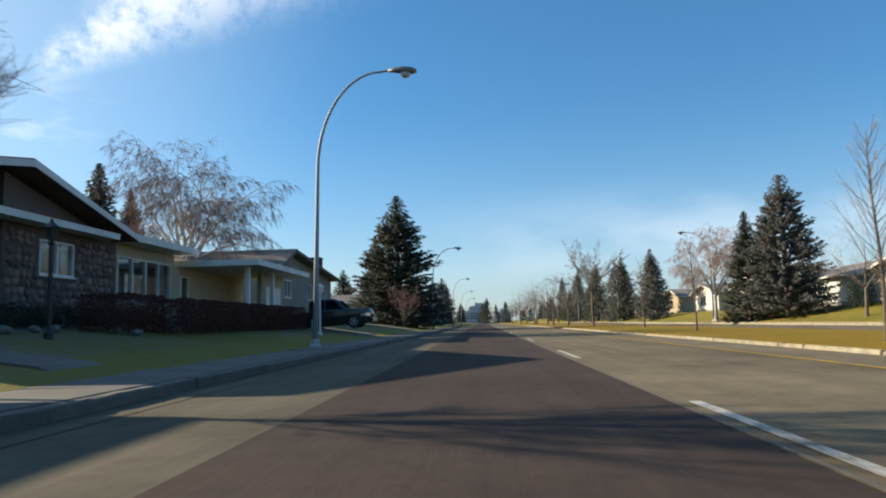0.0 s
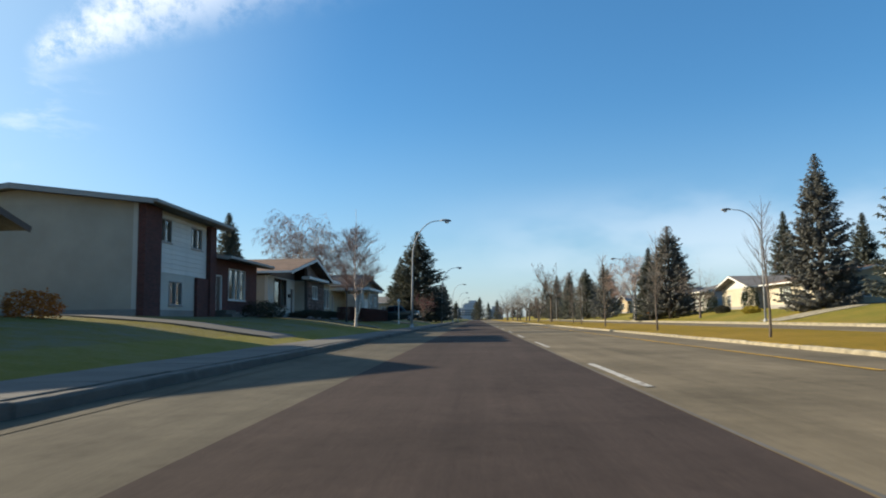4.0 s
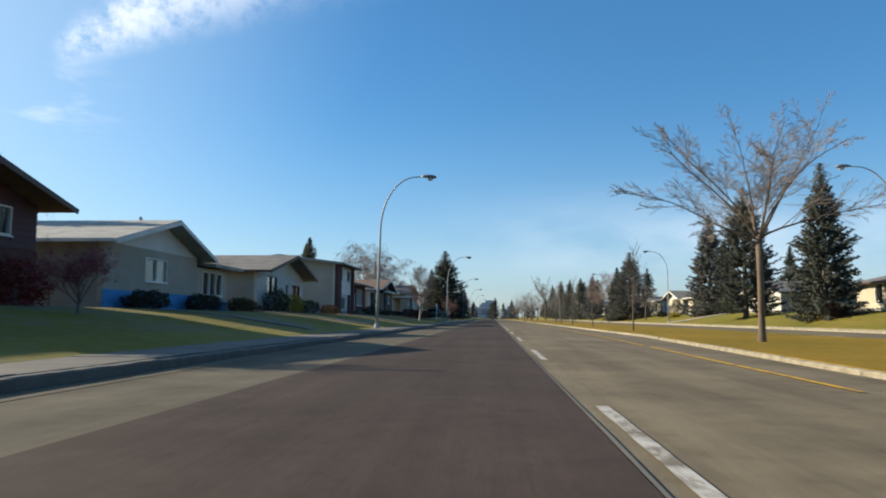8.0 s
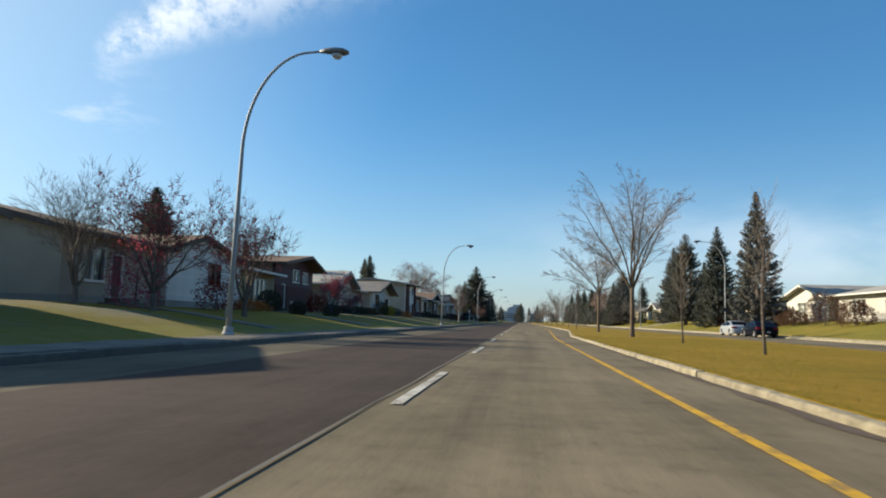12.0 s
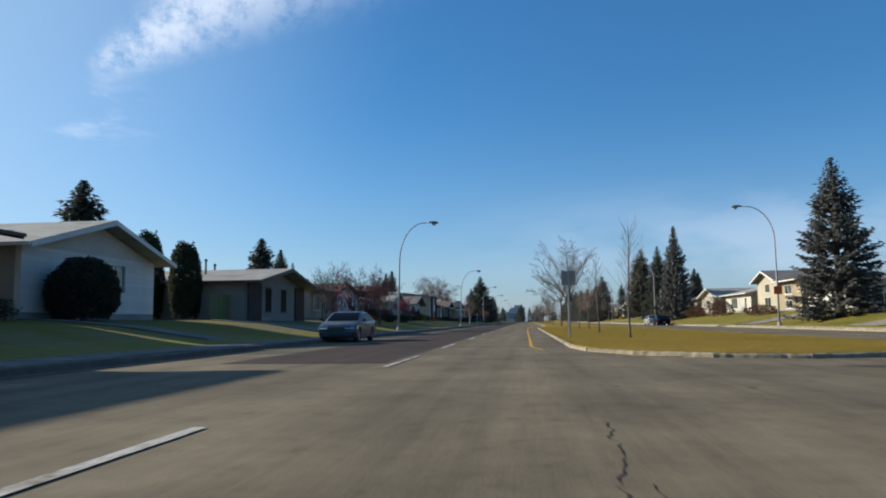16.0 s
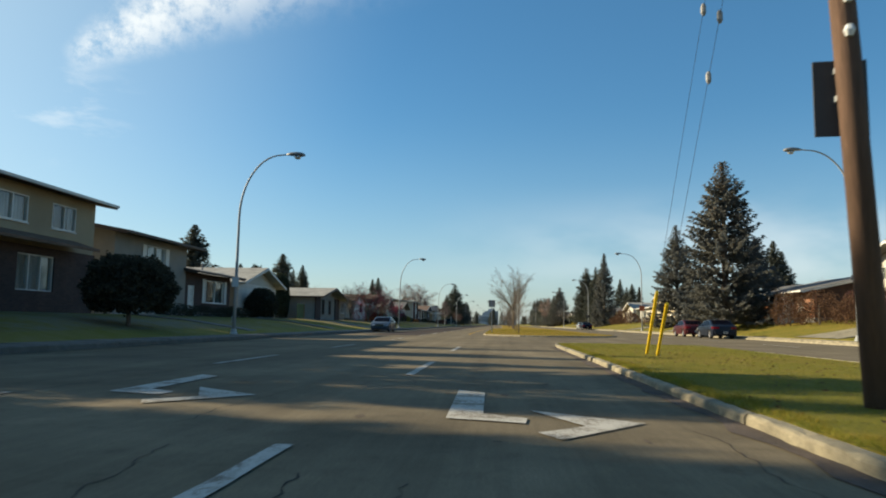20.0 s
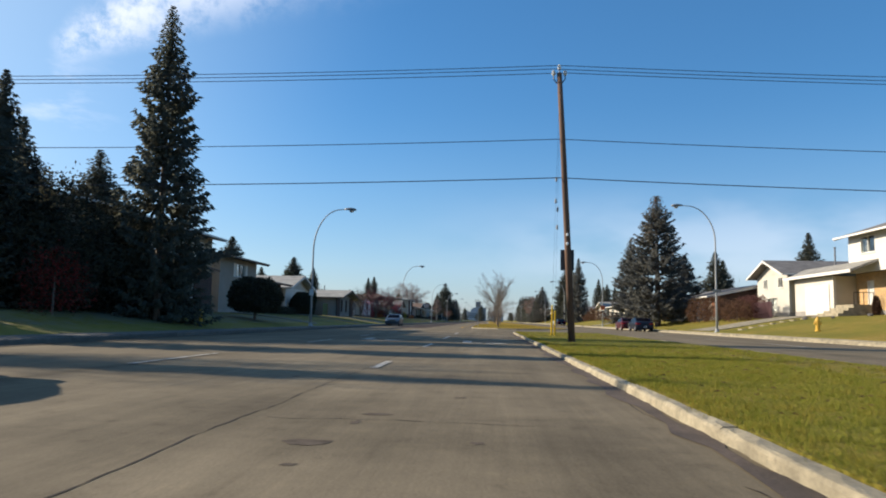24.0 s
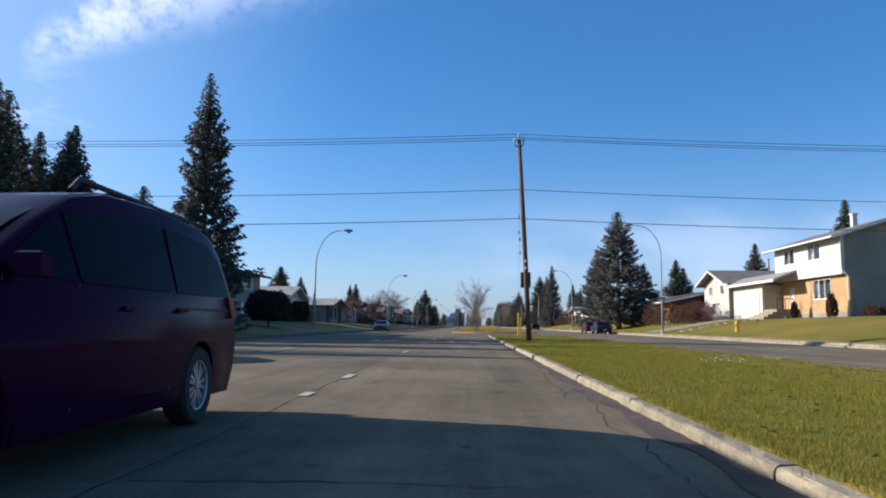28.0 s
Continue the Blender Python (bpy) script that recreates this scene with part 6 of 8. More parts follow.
def chimney(house, u, v, z0, z1, material, w=0.5, pipe=False):
    if pipe:
        s = Shape().lathe([(0.065, z0), (0.065, z1 - 0.2), (0.10, z1 - 0.19), (0.10, z1 - 0.1), (0.02, z1 - 0.04)], "z", (u, v, 0), 10)
        material = PIPE
    else:
        s = Shape().box(u - w / 2, u + w / 2, v - w / 2, v + w / 2, z0, z1).box(u - w / 2 - 0.05, u + w / 2 + 0.05, v - w / 2 - 0.05, v + w / 2 + 0.05, z1, z1 + 0.1)
    return part("chimney", s, material, house, "vent pipe" if pipe else "square chimney")


def steps(house, v, z0, z1, w=1.4, n=3):
    s = Shape()
    for i in range(n):
        s.box(0.02, 0.35 + 0.3 * (n - i), v - w / 2, v + w / 2, z0 + (z1 - z0) * i / n, z0 + (z1 - z0) * (i + 1) / n)
    return part("stoop", s, CONC_SHADE, house, "concrete front steps")


def left_house(x, y, label, name="house"):
    return thing(name, pose(x, y, 0), label, "house", "houses along the avenue")


def right_house(x, y, label, name="house"):
    return thing(name, pose(x, y, 0) @ Matrix.Diagonal((-1, 1, 1, 1)), label, "house", "houses along the avenue")


B = 0.9
# grey house past the carport
h = left_house(-12.4, 0, "grey split-level house with a brick chimney")
block(h, 48.8, 65, 9, B, 4.4, STUCCO_GREY, STUCCO_GREY, [(52, 2.6, 1.6, 1.1), (58, 2.6, 1.6, 1.1), (62, 2.4, 1.6, 1.1)], [(-4, 2.6, 1.2, 1)], gable=(5.5, 51.6), gable_axis="u")
roof_gable_u(h, 48.8, 65, 9, 4.4, 5.5, SHINGLE_GREY, TRIM_BROWN, peak=51.6)
chimney(h, -0.9, 63.6, 4.2, 6.1, BRICK_RED, 0.9)
# bungalow with bay and carport
h = left_house(-12.6, -2.7, "cream bungalow with a white-edged flat roof and carport")
block(h, 33.2, 38.4, 8, B, 3.75, STUCCO_CREAM, STUCCO_CREAM, [(35.9, 1.75, 4.2, 1.6, 4)], [(-1.6, 1.75, 1.8, 1.5)], gable=None)
part("roof", Shape().box(-9, 0.9, 32.6, 38.7, 3.77, 4.02), TRIM_WHITE, h, "flat roof with a deep white edge")
block(h, 38.41, 46.8, 8, B, 3.3, STUCCO_CREAM, STUCCO_CREAM, [], [], [(39.4, B + 0.35, 0.80, 1.72, TRIM_BROWN)])
part("roof", Shape().box(-9, 3.4, 38.72, 47.4, 3.32, 3.56), TRIM_WHITE, h, "flat carport roof with a white edge")
part("garage_front", Shape().box(1.9, 2.1, 43.2, 46.8, 0.75, 3.31), STUCCO_CREAM, h)
part("garage_door", Shape().box(2.11, 2.16, 43.8, 46.2, 0.8, 2.7), TRIM_WHITE, h, "white sectional garage door")
for cy_ in (39.4, 42.9):
    part("carport_post", Shape().box(2.6, 2.78, cy_, cy_ + 0.18, 0.7, 3.31), TRIM_WHITE, h)
# white bungalow with a stone wing
h = left_house(-12.7, 0, "white bungalow with a fieldstone wing and brown roof")
block(h, 17.6, 24.0, 9, B, 3.55, STUCCO_WHITE, STUCCO_BEIGE, [(20.35, 1.72, 2.9, 1.75, 2)], [], [(23.2, 1.25, 0.80, 1.72, TRIM_BROWN)], trim=TRIM_BROWN, gable=(4.85, 23.99), gable_mat=TRIM_BROWN)
block(h, 24.01, 29.5, 8.6, B, 3.55, MORTAR, STUCCO_BEIGE, [(26.3, 2.3, 1.6, 0.95)], [(-0.6, 1.6, 0.6, 0.6)], u=0.9, gable=(4.8, 24.02), gable_mat=TRIM_BROWN, stones=[(24.05, 29.45, B, 3.5)])
roof_gable_u(h, 17.6, 29.5, 9, 3.72, 4.95, SHINGLE_BROWN, TRIM_WHITE, 0.35, 24.2, 1.55)
part("porch_beam", Shape().box(0.95, 1.5, 22.2, 28.6, 3.55, 3.73), TRIM_WHITE, h, "white beam under the gable")
part("mail_box", Shape().box(0.01, 0.12, 22.2, 22.55, 2.3, 2.55), BLACK_TRIM, h, "black letter box")
chimney(h, -4.5, 20, 4.0, 5.2, BRICK_RED, 0.5)
chimney(h, -3.5, 26, 4.6, 5.3, GALV, pipe=True)
steps(h, 23.2, B - 0.2, 1.25)
# two-storey split level: dark red brick, white boarded upper front
h = left_house(-12.6, 0, "split-level house with white siding between dark red brick piers")
block(h, 0.5, 8.0, 9.5, B, 5.25, STUCCO_WHITE, STUCCO_BEIGE, [(2.75, 4.0, 1.25, 0.95), (6.05, 4.0, 1.25, 0.95), (3.9, 1.45, 1.3, 1.0)], [], boards=[(1.9, 7.2, 2.75, 5.1, SIDING_WHITE)], trim=TRIM_GREY, gable=(5.85,), gable_axis="v")
part("brick_pier", Shape().box(0.012, 0.30, 0.45, 1.85, B - 0.3, 5.2), BRICK_RED, h, "dark red brick pier")
part("brick_pier", Shape().box(0.012, 0.22, 7.25, 8.0, B - 0.3, 5.2), BRICK_RED, h, "dark red brick pier")
part("brick_pier", Shape().box(0.012, 0.14, 5.9, 7.24, B - 0.3, 2.72), BRICK_RED, h, "dark red brick wall")
roof_gable_v(h, 0.5, 8.0, 9.5, 5.28, 5.87, SHINGLE_GREY, TRIM_GREY, 0.8)
block(h, 8.01, 15.0, 9, B, 3.85, BRICK_RED, STUCCO_BEIGE, [(11.6, 1.85, 2.6, 1.6, 3)], [], [(8.9, 1.3, 0.80, 1.72, TRIM_BROWN)], gable=(4.5,), gable_axis="v")
roof_gable_v(h, 8.6, 15.0, 9, 3.88, 4.52, SHINGLE_GREY, TRIM_GREY, 0.8)
steps(h, 8.9, B - 0.2, 1.3)
chimney(h, -4, 12.5, 4.4, 5.4, GALV, pipe=True)
# white bungalow, broad low gable
h = left_house(-13.4, 0, "pale boarded bungalow with a broad low brown gable")
block(h, -17.2, -6.9, 10, B, 3.5, STUCCO_WHITE, STUCCO_BEIGE, [(-14.4, 2.15, 2.2, 1.15), (-8.8, 1.65, 2.0, 1.3)], [(-3.0, 2.3, 1.2, 0.9)], [(-11.0, 1.25, 0.80, 1.72, TRIM_BROWN)], trim=TRIM_BROWN, gable=(4.75, -11.6), boards=[(-17.2, -6.9, B + 0.4, 3.5, SIDING_BLUEGREY)])
roof_gable_u(h, -17.2, -6.9, 10, 3.5, 4.75, SHINGLE_GREY, TRIM_BROWN, 0.6, -11.6, 1.0)
chimney(h, -5, -14.5, 4.0, 5.2, GALV, pipe=True)
chimney(h, -3, -9, 4.3, 5.0, GALV, pipe=True)
# beige bungalow with a blue-painted base
h = left_house(-13.6, 0, "beige bungalow with a pale gable and blue-painted base")
block(h, -34.0, -25.6, 9.5, B, 3.5, STUCCO_BEIGE, STUCCO_GREY, [(-29.8, 2.15, 2.0, 1.0)], [(-3.5, 2.2, 1.1, 0.9)], gable=(4.75, -29.3), gable_mat=SIDING_WHITE)
part("blue_base", Shape().box(0.014, 0.05, -34.0, -25.6, B - 0.3, 1.7), BLUE_PAINT, h, "blue-painted lower wall")
roof_gable_u(h, -34.0, -25.6, 9.5, 3.55, 4.75, SHINGLE_PALE, TRIM_WHITE, 0.6, -29.3, 0.8)
block(h, -25.59, -21.6, 8, B, 3.1, STUCCO_BEIGE, STUCCO_BEIGE, [(-23.6, 1.75, 2.6, 1.2, 3)], [])
part("blue_base", Shape().box(0.014, 0.05, -25.59, -21.6, B - 0.3, 1.5), BLUE_PAINT, h, "blue-painted lower wall")
part("roof", Shape().prism([(-8.4, 3.75), (0.7, 3.15), (0.7, 3.31), (-8.4, 3.91)], "y", -25.0, -21.0), SHINGLE_PALE, h)
# brown two-storey with low wing
h = left_house(-14.0, 0, "dark brown split-level house with white windows and low wing")
block(h, -46.1, -37.4, 9.5, B, 4.25, SIDING_BROWN, STUCCO_TAN, [(-41.6, 3.15, 1.45, 0.95), (-39.3, 3.15, 1.35, 0.9), (-42.4, 1.1, 1.0, 0.65)], [(-4, 3.0, 1.2, 0.9)], [(-44.3, 1.2, 0.80, 1.72, SIDING_BROWN)], gable=(5.05, -40.7), boards=[(-46.1, -37.4, 2.8, 4.25, SIDING_BROWN)])
part("brick_facing", holed_wall(-46.1, -37.4, B - 0.3, 2.78, [(-42.9, -41.9, 1.1, 1.75), (-44.8, -43.8, B - 0.3, 3.25)], lambda a, z, k: (0.09 - 0.078 * k, a, z)), BRICK_RED, h, "dark red brick lower wall")
roof_gable_u(h, -46.1, -37.4, 9.5, 4.28, 5.07, SHINGLE_BROWN, TRIM_BROWN, 0.6, -40.7, 1.0)
chimney(h, -4.5, -43.5, 4.4, 6.0, GALV, pipe=True)
chimney(h, -6.5, -41.5, 4.6, 5.6, GALV, pipe=True)
block(h, -53.4, -46.11, 8.5, B, 3.4, STUCCO_TAN, STUCCO_TAN, [(-48.7, 1.6, 2.3, 1.4, 3)], [(-3, 2.0, 1.0, 0.9)])
part("shutter", Shape().box(0.01, 0.05, -50.35, -49.95, 1.55, 3.05), TRIM_BROWN, h, "dark window shutter")
roof_gable_v(h, -53.4, -46.7, 8.5, 3.45, 4.3, SHINGLE_GREY, TRIM_WHITE, 0.8)
part("downpipe", Shape().tube([(0.12, -53.2, 3.2), (0.12, -53.2, 2.9), (0.06, -53.2, 2.7), (0.06, -53.2, B)], [0.04] * 4, 8), TRIM_BROWN, h)
steps(h, -44.3, B - 0.2, 1.2)
# long beige bungalow behind the rowans
h = left_house(-13.0, 0, "long beige bungalow with a brown shingled roof")
block(h, -70.2, -63.6, 9, B, 3.5, STUCCO_BEIGE, STUCCO_BEIGE, [(-68.4, 1.8, 1.6, 1.3)], [(-3, 2.0, 1.1, 0.9)], [(-66.8, 1.2, 0.80, 1.72, TRIM_BROWN)], gable=(4.6,), gable_axis="v")
roof_gable_v(h, -70.2, -63.6, 9, 3.55, 4.6, SHINGLE_BROWN, TRIM_BROWN)
block(h, -63.59, -55.6, 8.5, B, 3.45, SIDING_WHITE, STUCCO_BEIGE, [(-58.8, 2.1, 1.5, 1.1)], [(-3, 2.0, 1.1, 0.9)], trim=TRIM_BROWN, gable=(4.3, -60.2), boards=[(-63.59, -55.6, B + 0.35, 3.45, SIDING_WHITE)], u=0.4)
roof_gable_u(h, -63.59, -55.6, 8.5, 3.5, 4.32, SHINGLE_BROWN, TRIM_BROWN, 0.6, -60.2, 0.7)
chimney(h, -4.5, -68, 4.3, 5.5, GALV, pipe=True)
steps(h, -66.8, B - 0.2, 1.2)
# grey-brown gabled bungalow
h = left_house(-11.7, 0, "grey gabled bungalow with dark brick corners")
block(h, -86.6, -76.3, 10, 0.8, 3.15, STUCCO_GREY, STUCCO_GREY, [(-83.2, 1.5, 1.0, 1.5), (-80.4, 1.5, 1.0, 1.5)], [(-4, 1.9, 1.2, 0.9)], trim=TRIM_BROWN, gable=(4.08,))
part("brick_corner", Shape().box(0.012, 0.12, -86.6, -84.6, 0.5, 3.2), BRICK_DARK, h, "dark brick corner panel")
part("brick_corner", Shape().box(0.012, 0.12, -78.2, -76.3, 0.5, 3.2), BRICK_DARK, h, "dark brick corner panel")
roof_gable_u(h, -86.6, -76.3, 10, 3.2, 4.13, SHINGLE_PALE, TRIM_BROWN, 0.6, None, 1.0)
for cv, cu in ((-83, -6), (-81, -4.5), (-84.5, -3.5)):
    chimney(h, cu, cv, 3.8, 4.8, GALV, pipe=True)
# white gabled bungalow with cedars
h = left_house(-13.2, 0, "white boarded bungalow with a low grey gable")
block(h, -103.2, -94.3, 10, B, 3.6, STUCCO_WHITE, STUCCO_GREY, [(-97.6, 2.1, 1.9, 1.25)], [(-4.5, 2.2, 1.2, 0.9)], gable=(4.85,), boards=[(-103.2, -94.3, B + 0.35, 3.6, SIDING_WHITE)])
roof_gable_u(h, -103.2, -94.3, 10, 3.65, 4.88, SHINGLE_PALE, TRIM_WHITE, 0.6, None, 0.8)
chimney(h, -4, -100.5, 4.2, 5.3, GALV, pipe=True)
# split level: dark brick wing and grey two-storey
h = left_house(-13.2, 0, "split-level house with a grey upper storey and dark brick wing")
block(h, -112.2, -104.8, 9, B, 3.8, BRICK_DARK, STUCCO_GREY, [(-107.6, 1.9, 3.0, 1.5, 2)], [], [(-111.4, 1.2, 0.80, 1.72, TRIM_WHITE)])
for sv_ in (-109.45, -105.75):
    part("shutter", Shape().box(0.01, 0.05, sv_ - 0.2, sv_ + 0.2, 1.85, 3.45), TRIM_WHITE, h, "white window shutter")
roof_gable_v(h, -112.0, -104.8, 9, 3.85, 4.7, SHINGLE_GREY, TRIM_BROWN, 0.9)
block(h, -120.6, -112.21, 9.5, B, 5.2, STUCCO_GREY, STUCCO_GREY, [(-116.2, 3.85, 2.0, 1.0), (-116.2, 1.6, 1.7, 0.95)], [], gable=(6.1,), gable_axis="v")
for zz in (3.8, 1.55):
    for sv_ in (-117.55, -114.85):
        part("shutter", Shape().box(0.01, 0.05, sv_ - 0.22, sv_ + 0.22, zz, zz + 1.05), TRIM_WHITE, h, "white window shutter")
roof_gable_v(h, -120.6, -112.21, 9.5, 5.25, 6.1, SHINGLE_GREY, TRIM_BROWN, 0.9)
# tan two-storey over dark brick
h = left_house(-12.9, 0, "two-storey house, tan upper floor over dark brick")
block(h, -139.6, -123.0, 10, B, 6.15, STUCCO_TAN, STUCCO_BEIGE, [(-125.4, 4.6, 1.7, 1.1), (-128.8, 4.6, 1.9, 1.1), (-132.2, 4.6, 1.5, 1.1), (-127.2, 1.85, 2.4, 1.5, 3)], [(-3, 4.6, 1.2, 1.0)], [(-130.6, 1.2, 0.80, 1.72, TRIM_BROWN)], gable=(7.1,), gable_axis="v")
bp_ = holed_wall(-139.6, -123.0, B - 0.3, 3.7, [(-128.4, -126.0, 1.85, 3.35), (-131.1, -130.1, B - 0.3, 3.3)], lambda a, z, k: (0.10 - 0.088 * k, a, z))
part("brick_facing", bp_, BRICK_DARK, h, "dark brown brick facing")
part("canopy", Shape().prism([(0.1, 4.05), (1.3, 3.7), (1.3, 3.82), (0.1, 4.2)], "y", -132.0, -124.6), SHINGLE_BROWN, h, "small roof over the door and window")
roof_gable_v(h, -139.6, -123.0, 10, 6.2, 7.2, SHINGLE_BROWN, TRIM_WHITE, 0.8)

# houses across the avenue, fronts lit by the sun
RB = 1.35
h = right_house(30.2, 58.5, "cream bungalow with a white gabled front")
block(h, -5.2, 5.2, 11, RB, 3.75, STUCCO_CREAM, STUCCO_GREY, [(-2.4, 2.2, 1.8, 1.2), (2.6, 2.2, 1.2, 0.9)], [(-4, 2.2, 1.2, 0.9)], gable=(5.1,), gable_mat=SIDING_WHITE)
roof_gable_u(h, -5.2, 5.2, 11, 3.8, 5.1, SHINGLE_GREY, TRIM_WHITE, 0.5, None, 0.9)
h = right_house(30.6, 73, "pale blue-grey bungalow behind spruces")
block(h, -5, 5, 10, RB, 3.9, SIDING_WHITE, SIDING_BLUEGREY, [(0, 2.2, 2.4, 1.4, 3)], [(-4, 2.2, 1.2, 0.9)], [(3.2, 1.6, 0.80, 1.72, TRIM_BROWN)], gable=(5.2,), gable_axis="v")
roof_gable_v(h, -5, 5, 10, 3.95, 5.2, SHINGLE_GREY, TRIM_WHITE)
h = right_house(29.6, 43, "cream bungalow with a brown roof and picture window")
block(h, -5, 5, 10, RB, 3.7, STUCCO_CREAM, STUCCO_CREAM, [(1.2, 2.0, 2.6, 1.4, 3)], [(-4, 2.2, 1.2, 0.9)], [(-3.2, 1.6, 0.80, 1.72, TRIM_WHITE)], gable=(4.8,), gable_axis="v")
roof_gable_v(h, -5, 5, 10, 3.75, 4.8, SHINGLE_BROWN, TRIM_WHITE)
h = right_house(31.5, 24, "white bungalow half hidden by spruces")
block(h, -5, 5, 10, RB, 3.7, STUCCO_WHITE, STUCCO_CREAM, [(0, 2.0, 2.4, 1.4, 3)], [(-4, 2.2, 1.2, 0.9)], gable=(4.9,))
roof_gable_u(h, -5, 5, 10, 3.75, 4.9, SHINGLE_GREY, TRIM_WHITE)
h = right_house(31.5, -2.5, "cream bungalow with a dark shingled roof")
block(h, -5.5, 5.5, 10, RB, 3.7, STUCCO_CREAM, STUCCO_WHITE, [(2, 2.0, 1.2, 1.6, 1), (-2.5, 2.0, 2.2, 1.4)], [(-4, 2.2, 1.2, 0.9)], gable=(4.8,), gable_axis="v")
roof_gable_v(h, -5.5, 5.5, 10, 3.75, 4.8, SHINGLE_GREY, TRIM_BROWN)
h = right_house(31.2, -17.5, "white bungalow with a low grey roof and side entry")
block(h, -5.2, 5.2, 10, RB, 3.8, STUCCO_WHITE, SIDING_BLUEGREY, [(1, 2.0, 2.4, 1.4, 3)], [(-4, 2.2, 1.2, 0.9)], [(-3.4, 1.6, 0.80, 1.72, TRIM_BROWN)], gable=(5.0,))
roof_gable_u(h, -5.2, 5.2, 10, 3.85, 5.0, SHINGLE_PALE, TRIM_WHITE)
h = right_house(31.6, -29.5, "white bungalow with a pale roof behind red hedges")
block(h, -5.5, 5.5, 10, RB, 3.8, STUCCO_WHITE, STUCCO_CREAM, [(1.5, 2.0, 2.6, 1.4, 3)], [(-4, 2.2, 1.2, 0.9)], [(-3.4, 1.6, 0.80, 1.72, TRIM_BROWN)], gable=(4.9,), gable_axis="v")
roof_gable_v(h, -5.5, 5.5, 10, 3.85, 4.9, SHINGLE_PALE, TRIM_WHITE)
h = right_house(31.8, -42.5, "cream two-storey house with a gabled wing")
block(h, -1.5, 5.5, 9, RB, 4.9, STUCCO_CREAM, STUCCO_CREAM, [(2, 3.6, 1.4, 1.0), (2, 1.9, 2.0, 1.2)], [(-4, 3.4, 1.2, 0.9)], gable=(6.0,))
roof_gable_u(h, -1.5, 5.5, 9, 4.95, 6.0, SHINGLE_GREY, TRIM_WHITE)
block(h, -8, -1.51, 9, RB, 4.6, STUCCO_TAN, STUCCO_TAN, [(-4.5, 3.2, 2.0, 1.0), (-4.5, 1.7, 2.0, 0.9)], [(-4, 3.0, 1.2, 0.9)], gable=(5.6,), gable_axis="v")
roof_gable_v(h, -8, -2.0, 9, 4.65, 5.6, SHINGLE_BROWN, TRIM_WHITE)
h = right_house(31.5, -57.5, "low white house with a row of small windows")
block(h, -6, 4.5, 9, RB, 3.3, SIDING_WHITE, SIDING_WHITE, [(-3.5, 1.9, 1.2, 0.8), (-1.5, 1.9, 1.2, 0.8), (1.5, 1.9, 1.6, 0.9)], [(-2, 1.9, 1.2, 0.8), (-4.5, 1.9, 1.2, 0.8)], gable=(4.2,), gable_axis="v")
roof_gable_v(h, -6, 4.5, 9, 3.35, 4.2, SHINGLE_GREY, TRIM_WHITE)
h = right_house(31.5, -76, "grey bungalow shaded by a large spruce")
block(h, -6, 5, 9, RB, 3.8, STUCCO_GREY, STUCCO_GREY, [(1.5, 2.0, 2.4, 1.4, 3)], [(-4, 2.2, 1.2, 0.9)], [(-3.4, 1.6, 0.80, 1.72, TRIM_WHITE)], gable=(4.9,), gable_axis="v")
roof_gable_v(h, -6, 5, 9, 3.85, 4.9, SHINGLE_GREY, TRIM_WHITE)
h = right_house(28.6, -97.5, "brick bungalow with a white bay and dark roof")
block(h, -5.2, 4.5, 10, 1.15, 3.45, BRICK_ORANGE, BRICK_DARK, [(-3.0, 1.9, 1.0, 1.2)], [(-4, 2.0, 1.2, 0.9)], gable=(4.6,), gable_axis="v")
part("bay", Shape().box(0.02, 0.8, -1.6, 1.4, 0.9, 1.9).box(0.02, 0.75, -1.6, -1.45, 1.9, 3.2).box(0.02, 0.75, 1.25, 1.4, 1.9, 3.2).box(0.68, 0.78, -0.2, 0.0, 1.9, 3.2).box(0.02, 0.9, -1.7, 1.5, 3.2, 3.4), TRIM_WHITE, h, "white bay window")
part("bay_glass", Shape().box(0.66, 0.68, -1.44, 1.24, 1.9, 3.2), CAR_GLASS, h)
roof_gable_v(h, -5.2, 4.5, 10, 3.5, 4.6, SHINGLE_GREY, TRIM_WHITE, 1.0)
h = right_house(32.0, -108.2, "cream two-storey house with a white gable")
block(h, -2.6, 4.4, 10, 1.5, 5.1, STUCCO_WHITE, STUCCO_CREAM, [(-0.9, 4.0, 1.0, 0.9), (2.4, 4.0, 1.0, 0.9), (1.0, 2.0, 2.2, 1.2)], [(-4, 3.6, 1.2, 0.9)], gable=(6.3,))
roof_gable_u(h, -2.6, 4.4, 10, 5.15, 6.35, SHINGLE_GREY, TRIM_WHITE, 0.6, None, 0.8)
chimney(h, -4.5, -1.2, 5.4, 7.6, GALV, pipe=True)
h = right_house(33.4, -126.5, "large split-level house, white upper siding over tan brick")
block(h, -2.5, 8.4, 6.2, 1.55, 4.6, BRICK_TAN, STUCCO_GREY, [(1.4, 2.95, 2.7, 1.5, 3)], [], [(6.4, 2.3, 0.80, 1.72, TRIM_WHITE)], u=-0.45)
block(h, -2.5, 8.4, 6.65, 4.61, 7.4, STUCCO_WHITE, STUCCO_GREY, [(1.5, 5.95, 1.9, 1.2), (5.7, 5.95, 1.9, 1.2)], [], gable=(8.5,), gable_axis="v", boards=[(-2.5, 8.4, 4.62, 7.3, SIDING_WHITE)], footing=False)
roof_gable_v(h, -2.5, 8.4, 6.65, 7.42, 8.5, SHINGLE_GREY, TRIM_WHITE, 0.8)
chimney(h, -3.2, 1.6, 7.9, 9.5, TRIM_WHITE, 0.36)
